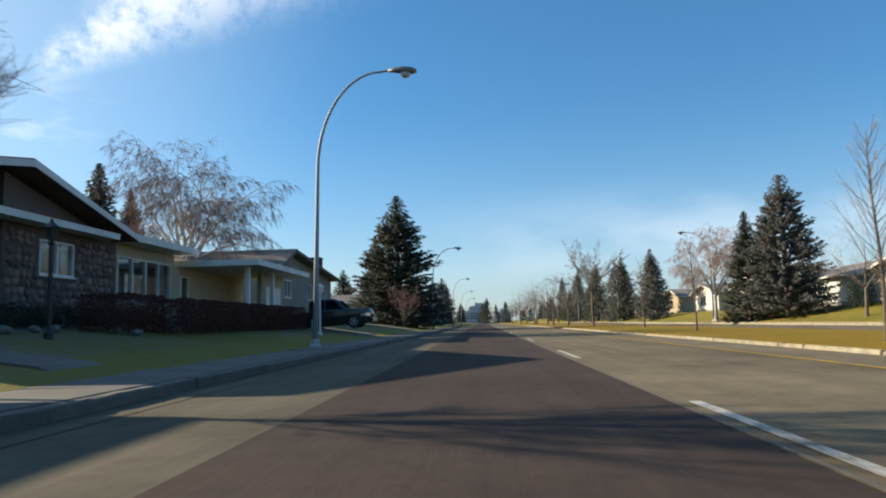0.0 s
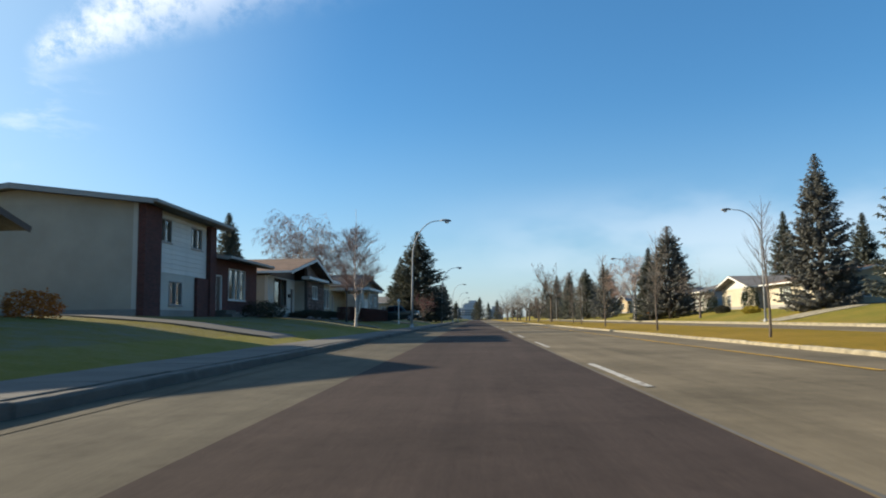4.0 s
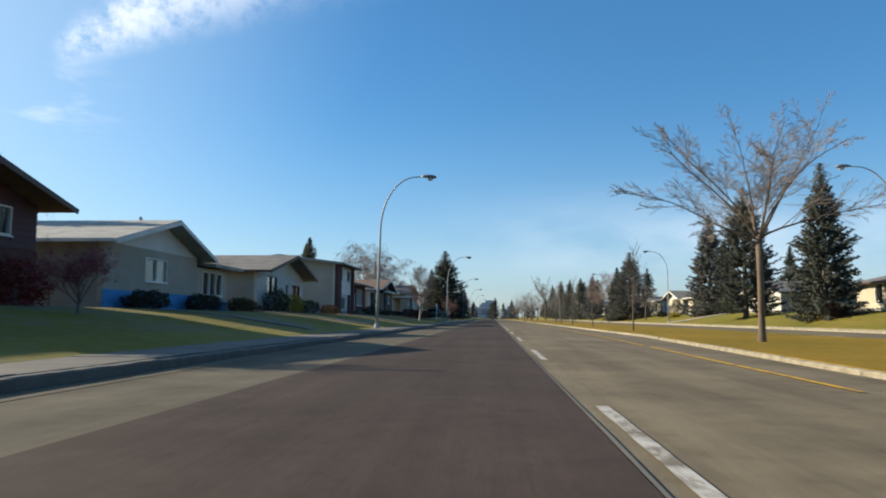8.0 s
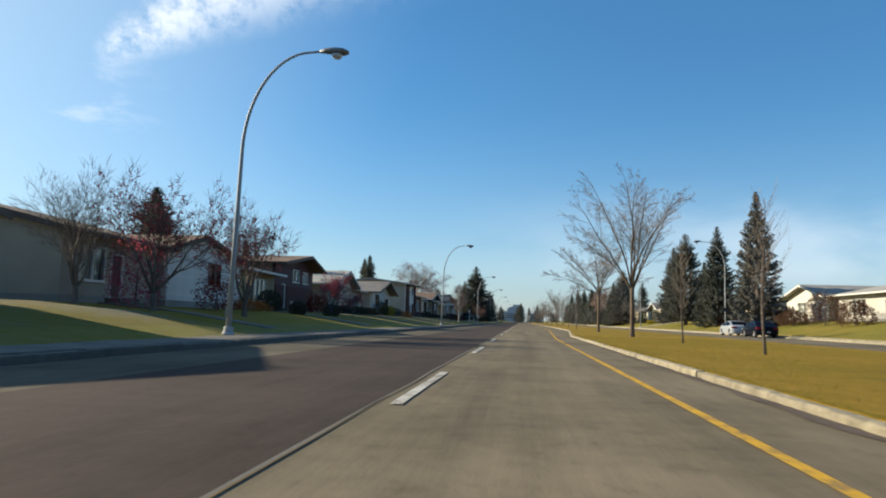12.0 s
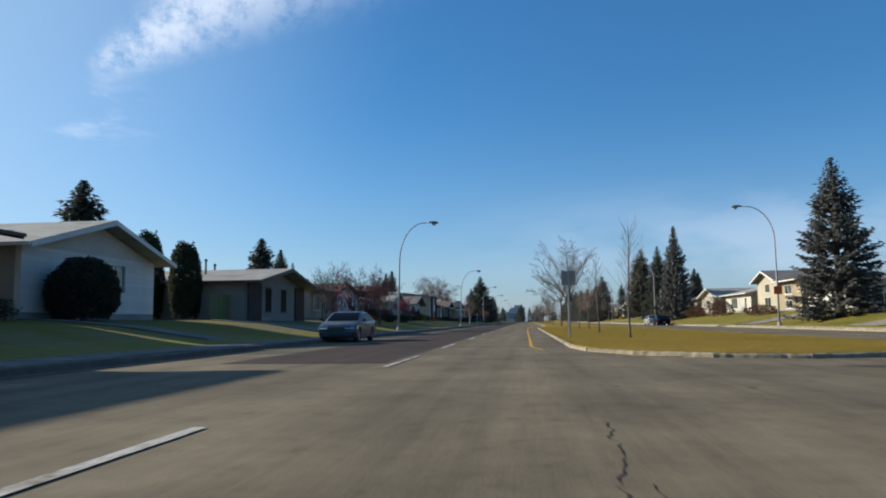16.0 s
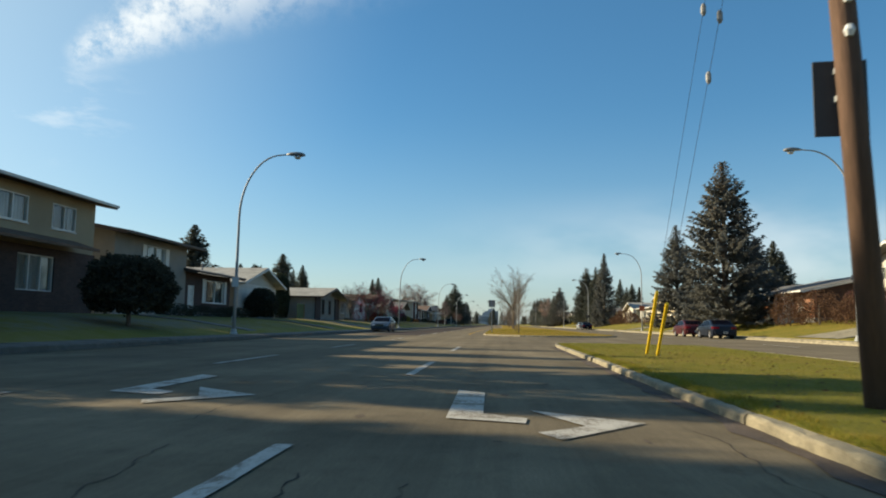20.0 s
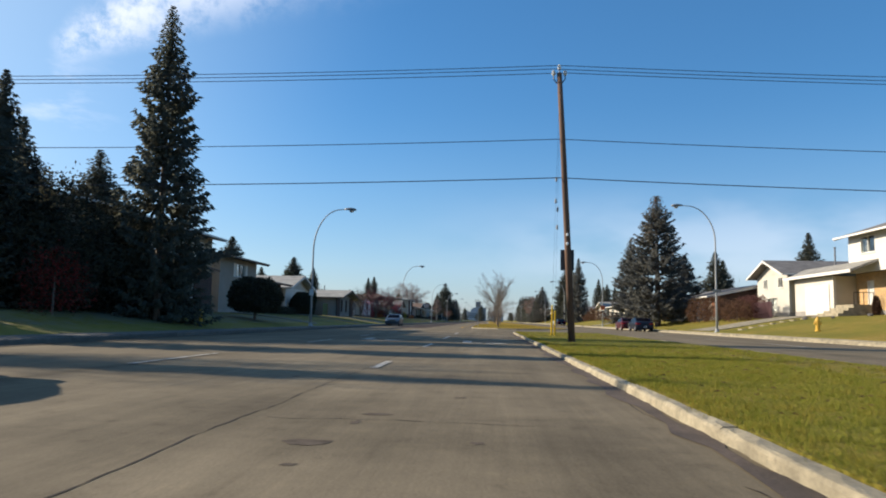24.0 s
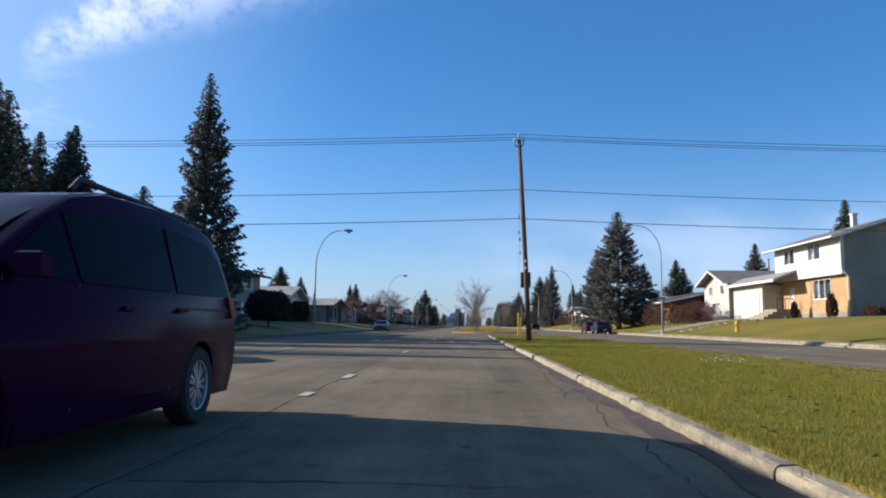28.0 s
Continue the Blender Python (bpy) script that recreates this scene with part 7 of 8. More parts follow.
part("downpipe", Shape().tube([(0.1, -2.6, 7.2), (0.1, -2.6, 5.0), (-0.3, -2.6, 4.5), (-0.3, -2.6, 1.6)], [0.045] * 4, 8), TRIM_WHITE, h)
block(h, 8.41, 15.0, 7, 1.55, 4.45, STUCCO_WHITE, STUCCO_CREAM, u=1.2)
part("garage_door", Shape().box(1.212, 1.26, 9.0, 13.0, 1.6, 3.85).box(1.26, 1.27, 9.1, 12.9, 2.1, 2.16).box(1.26, 1.27, 9.1, 12.9, 2.7, 2.76).box(1.26, 1.27, 9.1, 12.9, 3.3, 3.36), TRIM_WHITE, h, "white sectional garage door")
part("roof", Shape().prism([(0.02, 5.25), (1.9, 4.5), (1.9, 4.68), (0.02, 5.43)], "y", 4.4, 15.6), SHINGLE_PALE, h, "low lean-to roof over garage and porch")
part("roof", Shape().prism([(-5.6, 5.6), (0.015, 5.25), (0.015, 5.43), (-5.6, 5.78)], "y", 8.45, 15.6), SHINGLE_PALE, h, "low garage roof")
part("fascia", Shape().box(1.903, 1.95, 4.4, 15.6, 4.46, 4.68), TRIM_WHITE, h)
part("porch_stoop", Shape().box(-0.43, 2.6, 4.9, 8.0, 1.2, 1.65).box(-0.43, 2.2, 5.0, 7.9, 1.65, 1.85).box(-0.43, 1.8, 5.1, 7.8, 1.85, 2.05).box(-0.43, 1.4, 5.2, 7.7, 2.05, 2.28), CONC_SUN, h, "concrete porch steps")
part("porch_rail", Shape().box(0.0, 1.35, 5.22, 5.26, 3.1, 3.15).box(0.0, 0.04, 5.22, 5.26, 2.28, 3.1).box(0.65, 0.69, 5.22, 5.26, 2.28, 3.1).box(1.31, 1.35, 5.22, 5.26, 2.28, 3.1), BLACK_TRIM, h, "black iron porch rail")
# more of the street far off
for k in range(9):
    y = 108 + 17 * k
    h = left_house(-12.5, y, "distant bungalow along the avenue")
    block(h, -5, 5, 9, B, 3.7, [STUCCO_BEIGE, STUCCO_WHITE, STUCCO_GREY][k % 3], STUCCO_BEIGE, [(1.5, 2, 2.4, 1.3, 2)], [(-4, 2.2, 1.2, 0.9)], gable=(4.9,))
    roof_gable_u(h, -5, 5, 9, 3.75, 4.9, SHINGLE_GREY, TRIM_WHITE)
    h = right_house(31.0, y - 17, "distant bungalow across the avenue")
    block(h, -5, 5, 9, RB, 3.9, [STUCCO_CREAM, STUCCO_WHITE, STUCCO_TAN][k % 3], STUCCO_CREAM, [(1.5, 2.2, 2.4, 1.3, 2)], [(-4, 2.4, 1.2, 0.9)], gable=(5.1,))
    roof_gable_u(h, -5, 5, 9, 3.95, 5.1, SHINGLE_GREY, TRIM_WHITE)


def tower(x, y, w, d, hgt, floors):
    t = thing("apartment_tower", pose(x, y, 0), "concrete tower far down the avenue, haze in its colour", "building", "towers")
    part("wall", Shape().box(-w / 2, w / 2, -d / 2, d / 2, 0, hgt), HAZE_WALL, t)
    part("roof", Shape().box(-w / 4, w / 4, -d / 4, d / 4, hgt, hgt + 2.5), HAZE_WALL, t)
    for f in range(floors):
        z = 3 + (hgt - 4) * f / floors
        part("window_band", Shape().box(-w / 2 + 1, w / 2 - 1, -d / 2 - 0.05, -d / 2 - 0.004, z, z + 1.2), HAZE_WINDOW, t)


tower(-6, 520, 16, 14, 9, 3)
tower(16, 560, 12, 14, 8, 3)
tower(-3, 640, 15, 12, 15, 5)

# ---- fences ----
f1 = thing("board_fence", pose(-12.6, -89.5, 0.9), "weathered board fence between two houses", "fence")
pk = Shape().box(-0.012, 0.012, 0.0, 0.135, 0, 1.5).mesh("fence_board", FENCE_WOOD)
pk2 = pk.copy()
pk2.materials[0] = FENCE_GREEN
for i in range(18):
    part("fence_board", pk if i > 14 else pk2, None, f1, at=pose(0, 0.15 * i, 0))
for z in (0.25, 1.2):
    part("rail", Shape().box(-0.06, -0.016, 0, 2.7, z, z + 0.09), FENCE_WOOD, f1)
f2 = thing("picket_fence", pose(29.5, -113.5, 1.2), "dark stained rail fence beside a hedge", "fence")
pk3 = Shape().box(-0.03, 0.03, 0, 0.09, 0, 1.45).mesh("fence_board", SIDING_BROWN)
for i in range(22):
    part("fence_board", pk3, None, f2, at=pose(0, 0.18 * i, 0))
for z in (0.3, 1.1):
    part("rail", Shape().box(0.034, 0.08, -0.2, 4.1, z, z + 0.1), SIDING_BROWN, f2)

# ---- street lamps ----


def lamp_kit(hgt, reach, rise):
    pts = [(0, 0, -0.1), (0, 0, hgt * 0.35), (0, 0, hgt - rise)]
    rr = [0.080, 0.066, 0.050]
    n = 14
    for i in range(1, n + 1):
        a = math.pi / 2 * i / n
        pts.append((reach * 0.86 * (1 - math.cos(a)), 0, hgt - rise + rise * math.sin(a)))
        rr.append(0.050 - 0.018 * i / n)
    pts.append((reach, 0, hgt + 0.03))
    rr.append(0.030)
    pole = Shape().tube(pts, rr, 12).mesh("pole", GALV, True)
    base = Shape().lathe([(0.17, -0.1), (0.17, 0.05), (0.13, 0.09), (0.12, 0.22), (0.1, 0.23)], sides=14).mesh("base", GALV)
    plate = Shape().box(-0.105, -0.075, -0.05, 0.05, 0.5, 0.78).mesh("hand_hole_cover", GALV)
    hd = Shape()
    for i, (x, wy, zt, zb) in enumerate(((reach - 0.08, 0.05, 0.07, -0.01), (reach + 0.1, 0.11, 0.13, -0.02), (reach + 0.35, 0.17, 0.15, -0.05), (reach + 0.6, 0.17, 0.12, -0.07), (reach + 0.74, 0.09, 0.05, -0.04))):
        for j in range(8):
            a = 2 * math.pi * j / 8
            c, s_ = math.cos(a), math.sin(a)
            hd.v.append((x, wy * c, hgt + (zt if s_ > 0 else -zb) * s_))
    for i in range(4):
        for j in range(8):
            p0, p1 = i * 8 + j, i * 8 + (j + 1) % 8
            hd.f.append((p0, p1, p1 + 8, p0 + 8))
    hd.f += [tuple(range(7, -1, -1)), tuple(range(32, 40))]
    head = hd.mesh("head", LAMP_GREY, True)
    lens = Shape()
    lens.lathe([(0.15, 0.0), (0.15, -0.05), (0.10, -0.11), (0.02, -0.13)], "z", (reach + 0.42, 0, hgt - 0.06), 12)
    return pole, base, plate, head, lens.mesh("lens", LENS_GREY, True)


KIT_L, KIT_R = lamp_kit(7.9, 2.1, 2.8), lamp_kit(9.0, 2.3, 2.6)


def street_lamp(kit, x, y, z, turn, tilt=0.0):
    t = thing("street_lamp", pose(x, y, z, 0, tilt, turn), "galvanised street lamp with a curved arm", "street lamp", "street lamps")
    for nm, me in zip(("pole", "base", "hand_hole_cover", "head", "lens"), kit):
        part(nm, me, None, t, "dark cobra-head luminaire" if nm == "head" else "")
    return t


for x, y in ((-5.2, 276.8), (-5.2, 226.9), (-5.2, 176.9), (-5.1, 126.9), (-5.0, 76.9), (-4.85, 27.1), (-5.2, -23.0), (-5.2, -74.4), (-5.2, -125.0)):
    street_lamp(KIT_L, x + 0.1, y, 0.15, 0, random.Random(int(y)).uniform(0.8, 1.4) if y > -100 else 0.3)
RL = {}
for y in (280, 230, 180, 130, 80, 32.5, -19.0, -70.0, -120.6):
    RL[y] = street_lamp(KIT_R, 22.95, y, 0.2, 180, 0)


def sign_on(parent, m, w, hgt, material, label, name="sign_plate", round_=False):
    s = Shape()
    if round_:
        s.lathe([(w / 2, -0.006), (w / 2, 0.006)], "y", (0, 0, 0), 20)
    else:
        s.bevel_box(-w / 2, w / 2, -0.006, 0.006, -hgt / 2, hgt / 2, 0.004)
    return part(name, s, material, parent, label, at=m)


sign_on(RL[-70.0], pose(0.0, 0.1, 2.6), 0.6, 0.6, ORANGE_SIGN, "orange notice plate strapped to the pole")
sign_on(RL[-19.0], pose(0.0, 0.1, 2.2), 0.55, 0.4, SIGN_BACK, "grey plate strapped to the pole")
sign_on(RL[-120.6], pose(0.0, 0.11, 2.9), 0.55, 0.22, TRIM_GREY, "pale narrow plate strapped to the pole")
lp = [o for o in bpy.data.objects if o.name.startswith("street_lamp") and abs(o.location.y + 125.0) < 0.1][0]
sign_on(lp, pose(0.0, -0.1, 2.25), 0.3, 0.42, WHITE_SIGN, "small white plate strapped to the pole")


def sign_post(x, y, z, hgt, w, sh, turn, material, label):
    t = thing("road_sign", pose(x, y, z, 0, 0, turn), label, "road sign", "road signs")
    part("post", Shape().box(-0.03, 0.03, -0.03, 0.03, -0.2, hgt), GALV, t)
    s = Shape().bevel_box(-w / 2, w / 2, 0.035, 0.047, hgt - sh, hgt, 0.01)
    part("plate", s, material, t)
    return t


sign_post(5.75, -98.5, 0.12, 2.5, 0.52, 0.55, 3, TRIM_GREY, "grey back of a square road sign on the median")

# ---- wooden pole with its wires, guys and sign ----
BX, BY = 9.50, -149.05
wp = thing("utility_pole", pose(BX, BY, 0.1), "leaning brown wooden utility pole on the median", "utility pole")
TX = -0.42
part("pole", Shape().tube([(0, 0, -0.3), (TX * 0.33, 0, 3), (TX * 0.66, 0, 6), (TX, 0, 8.9)], [0.115, 0.106, 0.096, 0.084], 14), POLE_WOOD, wp, smooth=True)
for k, (dx, zz) in enumerate(((-0.19, 8.95), (0.19, 8.95), (0.0, 9.15))):
    ins = Shape().tube([(TX + dx * 0.4, 0, 8.55), (TX + dx, 0, zz - 0.25), (TX + dx, 0, zz - 0.1)], [0.02] * 3, 6)
    part("insulator_pin", ins, DARK_METAL, wp)
    part("insulator", Shape().lathe([(0.05, -0.12), (0.07, -0.06), (0.045, -0.03), (0.06, 0.02), (0.02, 0.05)], "z", (TX + dx, 0, zz), 10), CERAMIC, wp)
for zz in (2.55, 2.85):
    part("ground_insulator", Shape().lathe([(0.03, -0.05), (0.05, 0), (0.03, 0.05)], "z", (-0.16, -0.1, zz + 0.6), 8), CERAMIC, wp)
part("sign_panel", Shape().bevel_box(-0.25, 0.19, -0.01, 0.01, 2.3, 2.98, 0.01), SIGN_BACK, wp, "dark back of a road sign bolted to the pole", at=pose(-0.11, 0.15, 0, 0, 0, -6))
part("sign_bracket", Shape().box(-0.2, -0.04, 0.09, 0.148, 2.6, 2.65).box(-0.2, -0.04, 0.09, 0.148, 2.85, 2.9), GALV, wp)


def wire(name, a, b, sag, rad, label):
    n = 28
    pts = []
    for i in range(n + 1):
        t = i / n
        p = Vector(a).lerp(Vector(b), t)
        p.z -= sag * 4 * t * (1 - t)
        pts.append(p)
    return tagged(new(name, Shape().tube(pts, [rad] * (n + 1), 5).mesh(name, WIRE)), label, "cable", "overhead wires")


px, pz = BX + TX, 0.1
for dx, zz, rad in ((-0.19, 8.98, 0.012), (0.19, 8.98, 0.012), (0.0, 9.17, 0.012), (0.0, 6.65, 0.013), (0.0, 5.35, 0.016)):
    wire("power_line", (px + dx, BY + dx, zz + pz), (px + 46, BY + 1.5 + dx, zz + pz), 0.45, rad, "dark overhead wire spanning the avenue")
    wire("power_line", (px + dx, BY + dx, zz + pz), (px - 46, BY - 1.0 + dx, zz + pz), 0.45, rad, "dark overhead wire spanning the avenue")
for sx in (-46, 46):
    t = thing("utility_pole", pose(px + sx, BY + (1.5 if sx > 0 else -1.0), 1.2), "plain wooden utility pole beside the houses", "utility pole")
    part("pole", Shape().tube([(0, 0, -0.5), (0, 0, 4), (0, 0, 8.2)], [0.17, 0.15, 0.12], 12), POLE_WOOD, t, smooth=True)
    part("crossarm", Shape().box(-0.06, 0.06, -0.9, 0.9, 7.6, 7.72), POLE_WOOD, t)
for k, (gy, gx, top_) in enumerate(((-138.35, 9.77, 8.5), (-139.05, 9.86, 7.2))):
    g0, g1 = Vector((px + 0.02, BY + 0.12, top_ + pz)), Vector((gx, gy, 0.1))
    gw = wire("guy_wire", tuple(g0), tuple(g1), 0.0, 0.0035, "taut guy wire staying the wooden pole")
    for fr_ in (0.30, 0.38):
        c = g0.lerp(g1, fr_ + 0.03 * k)
        part("insulator", Shape().lathe([(0.02, -0.09), (0.04, -0.05), (0.04, 0.05), (0.02, 0.09)], "z", (0, 0, 0), 8), TRIM_GREY, gw, at=Matrix.Translation(c))
    d = (g0 - g1).normalized()
    gd = thing("guy_guard", Matrix.Identity(4), "leaning yellow plastic guard on a guy wire", "guy guard", "guy guards")
    part("guard", Shape().tube([g1, g1 + d * 1.0, g1 + d * (2.15 - 0.3 * k)], [0.036] * 3, 8), YELLOW_PLASTIC, gd)
    part("anchor", Shape().tube([g1 - d * 0.3, g1 + d * 0.02], [0.02, 0.02], 6), GALV, gd)


def hydrant(x, y):
    t = thing("fire_hydrant", pose(x, y, land(x)), "yellow fire hydrant at the lawn's edge", "fire hydrant", "hydrants")
    part("barrel", Shape().lathe([(0.16, 0), (0.16, 0.06), (0.11, 0.08), (0.11, 0.5), (0.15, 0.52), (0.15, 0.57), (0.12, 0.6), (0.09, 0.7), (0.03, 0.76), (0.03, 0.81)], sides=14), HYDRANT, t)
    for sg in (-1, 1):
        part("nozzle", Shape().lathe([(0.055, 0), (0.055, 0.09), (0.045, 0.1)], "x", (0.09 if sg > 0 else -0.19, 0, 0.42), 10), HYDRANT, t)


hydrant(24.7, -132.2)
hydrant(-6.1, -141.0)

# garden border rocks in front of the stone-winged house, and the carriage lamps
rr_ = random.Random(4)
rock_m = []
for k in range(5):
    r = random.Random(90 + k)
    bm = bmesh.new()
    bmesh.ops.create_icosphere(bm, subdivisions=2, radius=0.5)
    for v in bm.verts:
        v.co *= 1 + 0.3 * noise.noise(v.co * 2.3 + Vector((k * 5, 0, 0)))
        v.co.z *= 0.65
    me = bpy.data.meshes.new("garden_rock")
    bm.to_mesh(me)
    bm.free()
    me.materials.append(ROCK)
    rock_m.append(me)
for k in range(16):
    rx, ry = rr_.uniform(-10.8, -8.2), rr_.uniform(17.5, 28)
    if k > 12:
        rx, ry = rr_.uniform(28.5, 31.5), rr_.uniform(-129, -121)
    o = tagged(new("garden_rock", rr_.choice(rock_m)), "rough grey garden rock in a border", "rock", "garden rocks")
    sc = rr_.uniform(0.2, 0.42)
    o.matrix_basis = pose(rx, ry, land(rx) + 0.06, 0, 0, rr_.uniform(0, 360)) @ Matrix.Diagonal((sc, sc * rr_.uniform(0.7, 1.2), sc, 1))


def carriage_lamp(x, y, hgt, material, heads=1):
    t = thing("lamp_post", pose(x, y, land(x)), "garden lamp post with a lantern head", "lamp post", "garden lamps")
    part("post", Shape().lathe([(0.09, -0.1), (0.09, 0.1), (0.045, 0.15), (0.04, hgt - 0.1), (0.07, hgt - 0.06), (0.03, hgt)], sides=10), material, t)
    for i in range(heads):
        off = (i - (heads - 1) / 2) * 0.36
        part("lantern", Shape().lathe([(0.07, 0), (0.12, 0.24), (0.17, 0.25), (0.04, 0.36), (0.015, 0.44)], "z", (0, off, hgt), 6), material, t)
        if heads > 1:
            part("arm", Shape().box(-0.02, 0.02, min(0, off), max(0, off), hgt - 0.06, hgt - 0.01), material, t)


carriage_lamp(-8.4, 20.6, 1.9, BLACK_TRIM)
carriage_lamp(-6.7, 36.2, 1.7, TRIM_WHITE, 2)

# ---- vehicles ----
from mathutils import geometry
# An outline seen from the side (y forward, z up) is carried across the width; it narrows with height above the waist.


def car_shell(outline, hw, belt, roof, tumble, nose, tail, length):
    """hw: half width; tumble: how far the roof leans in; nose, tail: how the ends round off in plan."""
    s = Shape()
    cuts = [(-1.0, 0.05), (-0.985, 0.02), (-0.94, 0.0), (-0.6, 0.0), (0.0, 0.0), (0.6, 0.0), (0.94, 0.0), (0.985, 0.02), (1.0, 0.05)]
    n = len(outline)
    cz = (belt + 0.25) / 2 + 0.1

    def wide(z):
        if z <= belt:
            return hw * (1 - 0.035 * ((z - belt * 0.75) / belt) ** 2 * 4 * (1 if z < belt * 0.75 else 0.3))
        return hw * (1 - tumble * (z - belt) / (roof - belt))
    for q, shrink in cuts:
        for (y, z) in outline:
            yy = y * (1 - shrink / length * 2)
            ed = abs(q) ** 2.2
            yy -= ed * (nose * max(0, (y / (length / 2) - 0.55) / 0.45) if y > 0 else -tail * max(0, (-y / (length / 2) - 0.6) / 0.4))
            zz = cz + (z - cz) * (1 - shrink / 1.2) if z > 0.45 else z
            s.v.append((q * wide(z), yy, zz))
    for i in range(len(cuts) - 1):
        for j in range(n):
            a, b = i * n + j, i * n + (j + 1) % n
            s.f.append((a, b, b + n, a + n))
    caps = geometry.tessellate_polygon([[Vector((y, z, 0)) for y, z in outline]])
    for k in (0, len(cuts) - 1):
        s.f += [tuple(k * n + q for q in t) for t in caps]
    me = s.mesh("body", BLACK_TRIM)
    soft_normals(me)
    return me, wide


def arch(cy, r, z0, n=9):
    """Points of a wheel arch from front to back."""
    out = []
    for i in range(n + 1):
        a = math.pi * i / n
        z = 0.31 + r * math.sin(a)
        out.append((cy + r * math.cos(a), max(z, z0)))
    return out


def side_panel(wide, pts, off, sg):
    s = Shape()
    v = [(sg * (wide(z) + off), y, z) for y, z in pts]
    s.add(v, [tuple(range(len(v))) if sg > 0 else tuple(range(len(v) - 1, -1, -1))])
    return s


def corner_lamp(top, wide, length, sg, front, z0, z1, q0, back):
    """A lens wrapped round a corner of the body, from share q0 of the width to a length back along the side."""
    line = [p for p in (top if front else top[::-1]) if (p[0] > 0) == front][:4]
    s = Shape()
    qs = [q0 + (1.0 - q0) * k / 5 for k in range(6)]
    cols = []
    for q in qs + [None]:
        for z in (z0, z1):
            y0 = float(np.interp(z, [p[1] for p in line], [p[0] for p in line]))
            qq = 1.0 if q is None else q
            share = max(0.0, (abs(y0) / (length / 2) - (0.55 if front else 0.6)) / (0.45 if front else 0.4))
            y = abs(y0) * (1 - float(np.interp(qq, [0.94, 0.985, 1.0], [0, 0.02, 0.05])) / length * 2) - qq ** 2.2 * (0.32 if front else 0.16) * share
            out = 0.014 if q is not None else 0.0
            y = y + out if q is not None else y - back
            cols.append((sg * (qq * wide(z) + (0.012 if qq > 0.93 else 0.0)), y if front else -y, z))
    n = len(cols)
    s.v = cols + [(x - sg * 0.05, y + (-0.05 if front else 0.05), z) for x, y, z in cols]
    for k in range(n // 2 - 1):
        a = 2 * k
        s.f.append((a, a + 1, a + 3, a + 2) if (sg > 0) == front else (a, a + 2, a + 3, a + 1))
        s.f += [(a, a + 2, a + 2 + n, a + n), (a + 1, a + 1 + n, a + 3 + n, a + 3)]
    s.f += [(0, n, n + 1, 1), (n - 2, n - 1, 2 * n - 1, 2 * n - 2)]
    return s


def wheel(car, x, y, r, spokes, sg, double=False):
    w = 0.21
    ty = Shape().lathe([(r * 0.66, -w / 2), (r * 0.93, -w / 2), (r, -w / 2 + 0.035), (r, w / 2 - 0.035), (r * 0.93, w / 2), (r * 0.66, w / 2)], "x", (0, 0, 0), 28, False)
    t = part("wheel", ty, RUBBER, car, "black tyre", smooth=False, at=pose(x, y, r))
    rim = Shape().lathe([(r * 0.65, -w / 2 + 0.02), (r * 0.67, w / 2 - 0.03), (r * 0.62, w / 2 - 0.035), (r * 0.6, 0.0), (r * 0.05, -0.01)], "x", (0, 0, 0), 24, False)
    rim_ob = part("rim", rim, DARK_METAL if spokes else ALLOY, t, at=pose(0, 0, 0, 0, 0, 0 if sg > 0 else 180))
    sp, turn = Shape(), pose(0, 0, 0, 0, 0, 0 if sg > 0 else 180)
    for i in range(2 * spokes if double else spokes):
        a = 2 * math.pi * (i // 2 + (0.20 if i % 2 else -0.20)) / spokes if double else 2 * math.pi * i / spokes
        c, d = math.cos(a), math.sin(a)
        hw_in, hw_out = (r * 0.035, r * 0.05) if double else (r * 0.09, r * 0.13)
        x0, x1 = w / 2 - 0.06, w / 2 - 0.02
        q = []
        for rr, hh, xx in ((r * 0.08, hw_in, x1), (r * 0.63, hw_out, x1 - 0.01)):
            for sd in (-1, 1):
                q += [(xx, c * rr - d * hh * sd, d * rr + c * hh * sd), (x0, c * rr - d * hh * sd, d * rr + c * hh * sd)]
        part("spoke", Shape().add(q, [(0, 2, 6, 4), (1, 5, 7, 3), (0, 4, 5, 1), (2, 3, 7, 6), (4, 6, 7, 5)]), ALLOY, t, at=turn)
    if spokes:
        sp.lathe([(r * 0.64, w / 2 - 0.07), (r * 0.64, w / 2 - 0.005), (r * 0.60, w / 2 - 0.012), (r * 0.60, w / 2 - 0.07)], "x", (0, 0, 0), 24, False)
        part("rim_lip", sp, ALLOY, t, "silver alloy rim", at=turn)
        part("hub_cap", Shape().lathe([(r * 0.15, w / 2 - 0.06), (r * 0.14, w / 2 - 0.01), (r * 0.05, w / 2 - 0.005)], "x", (0, 0, 0), 12), ALLOY, t, at=turn)


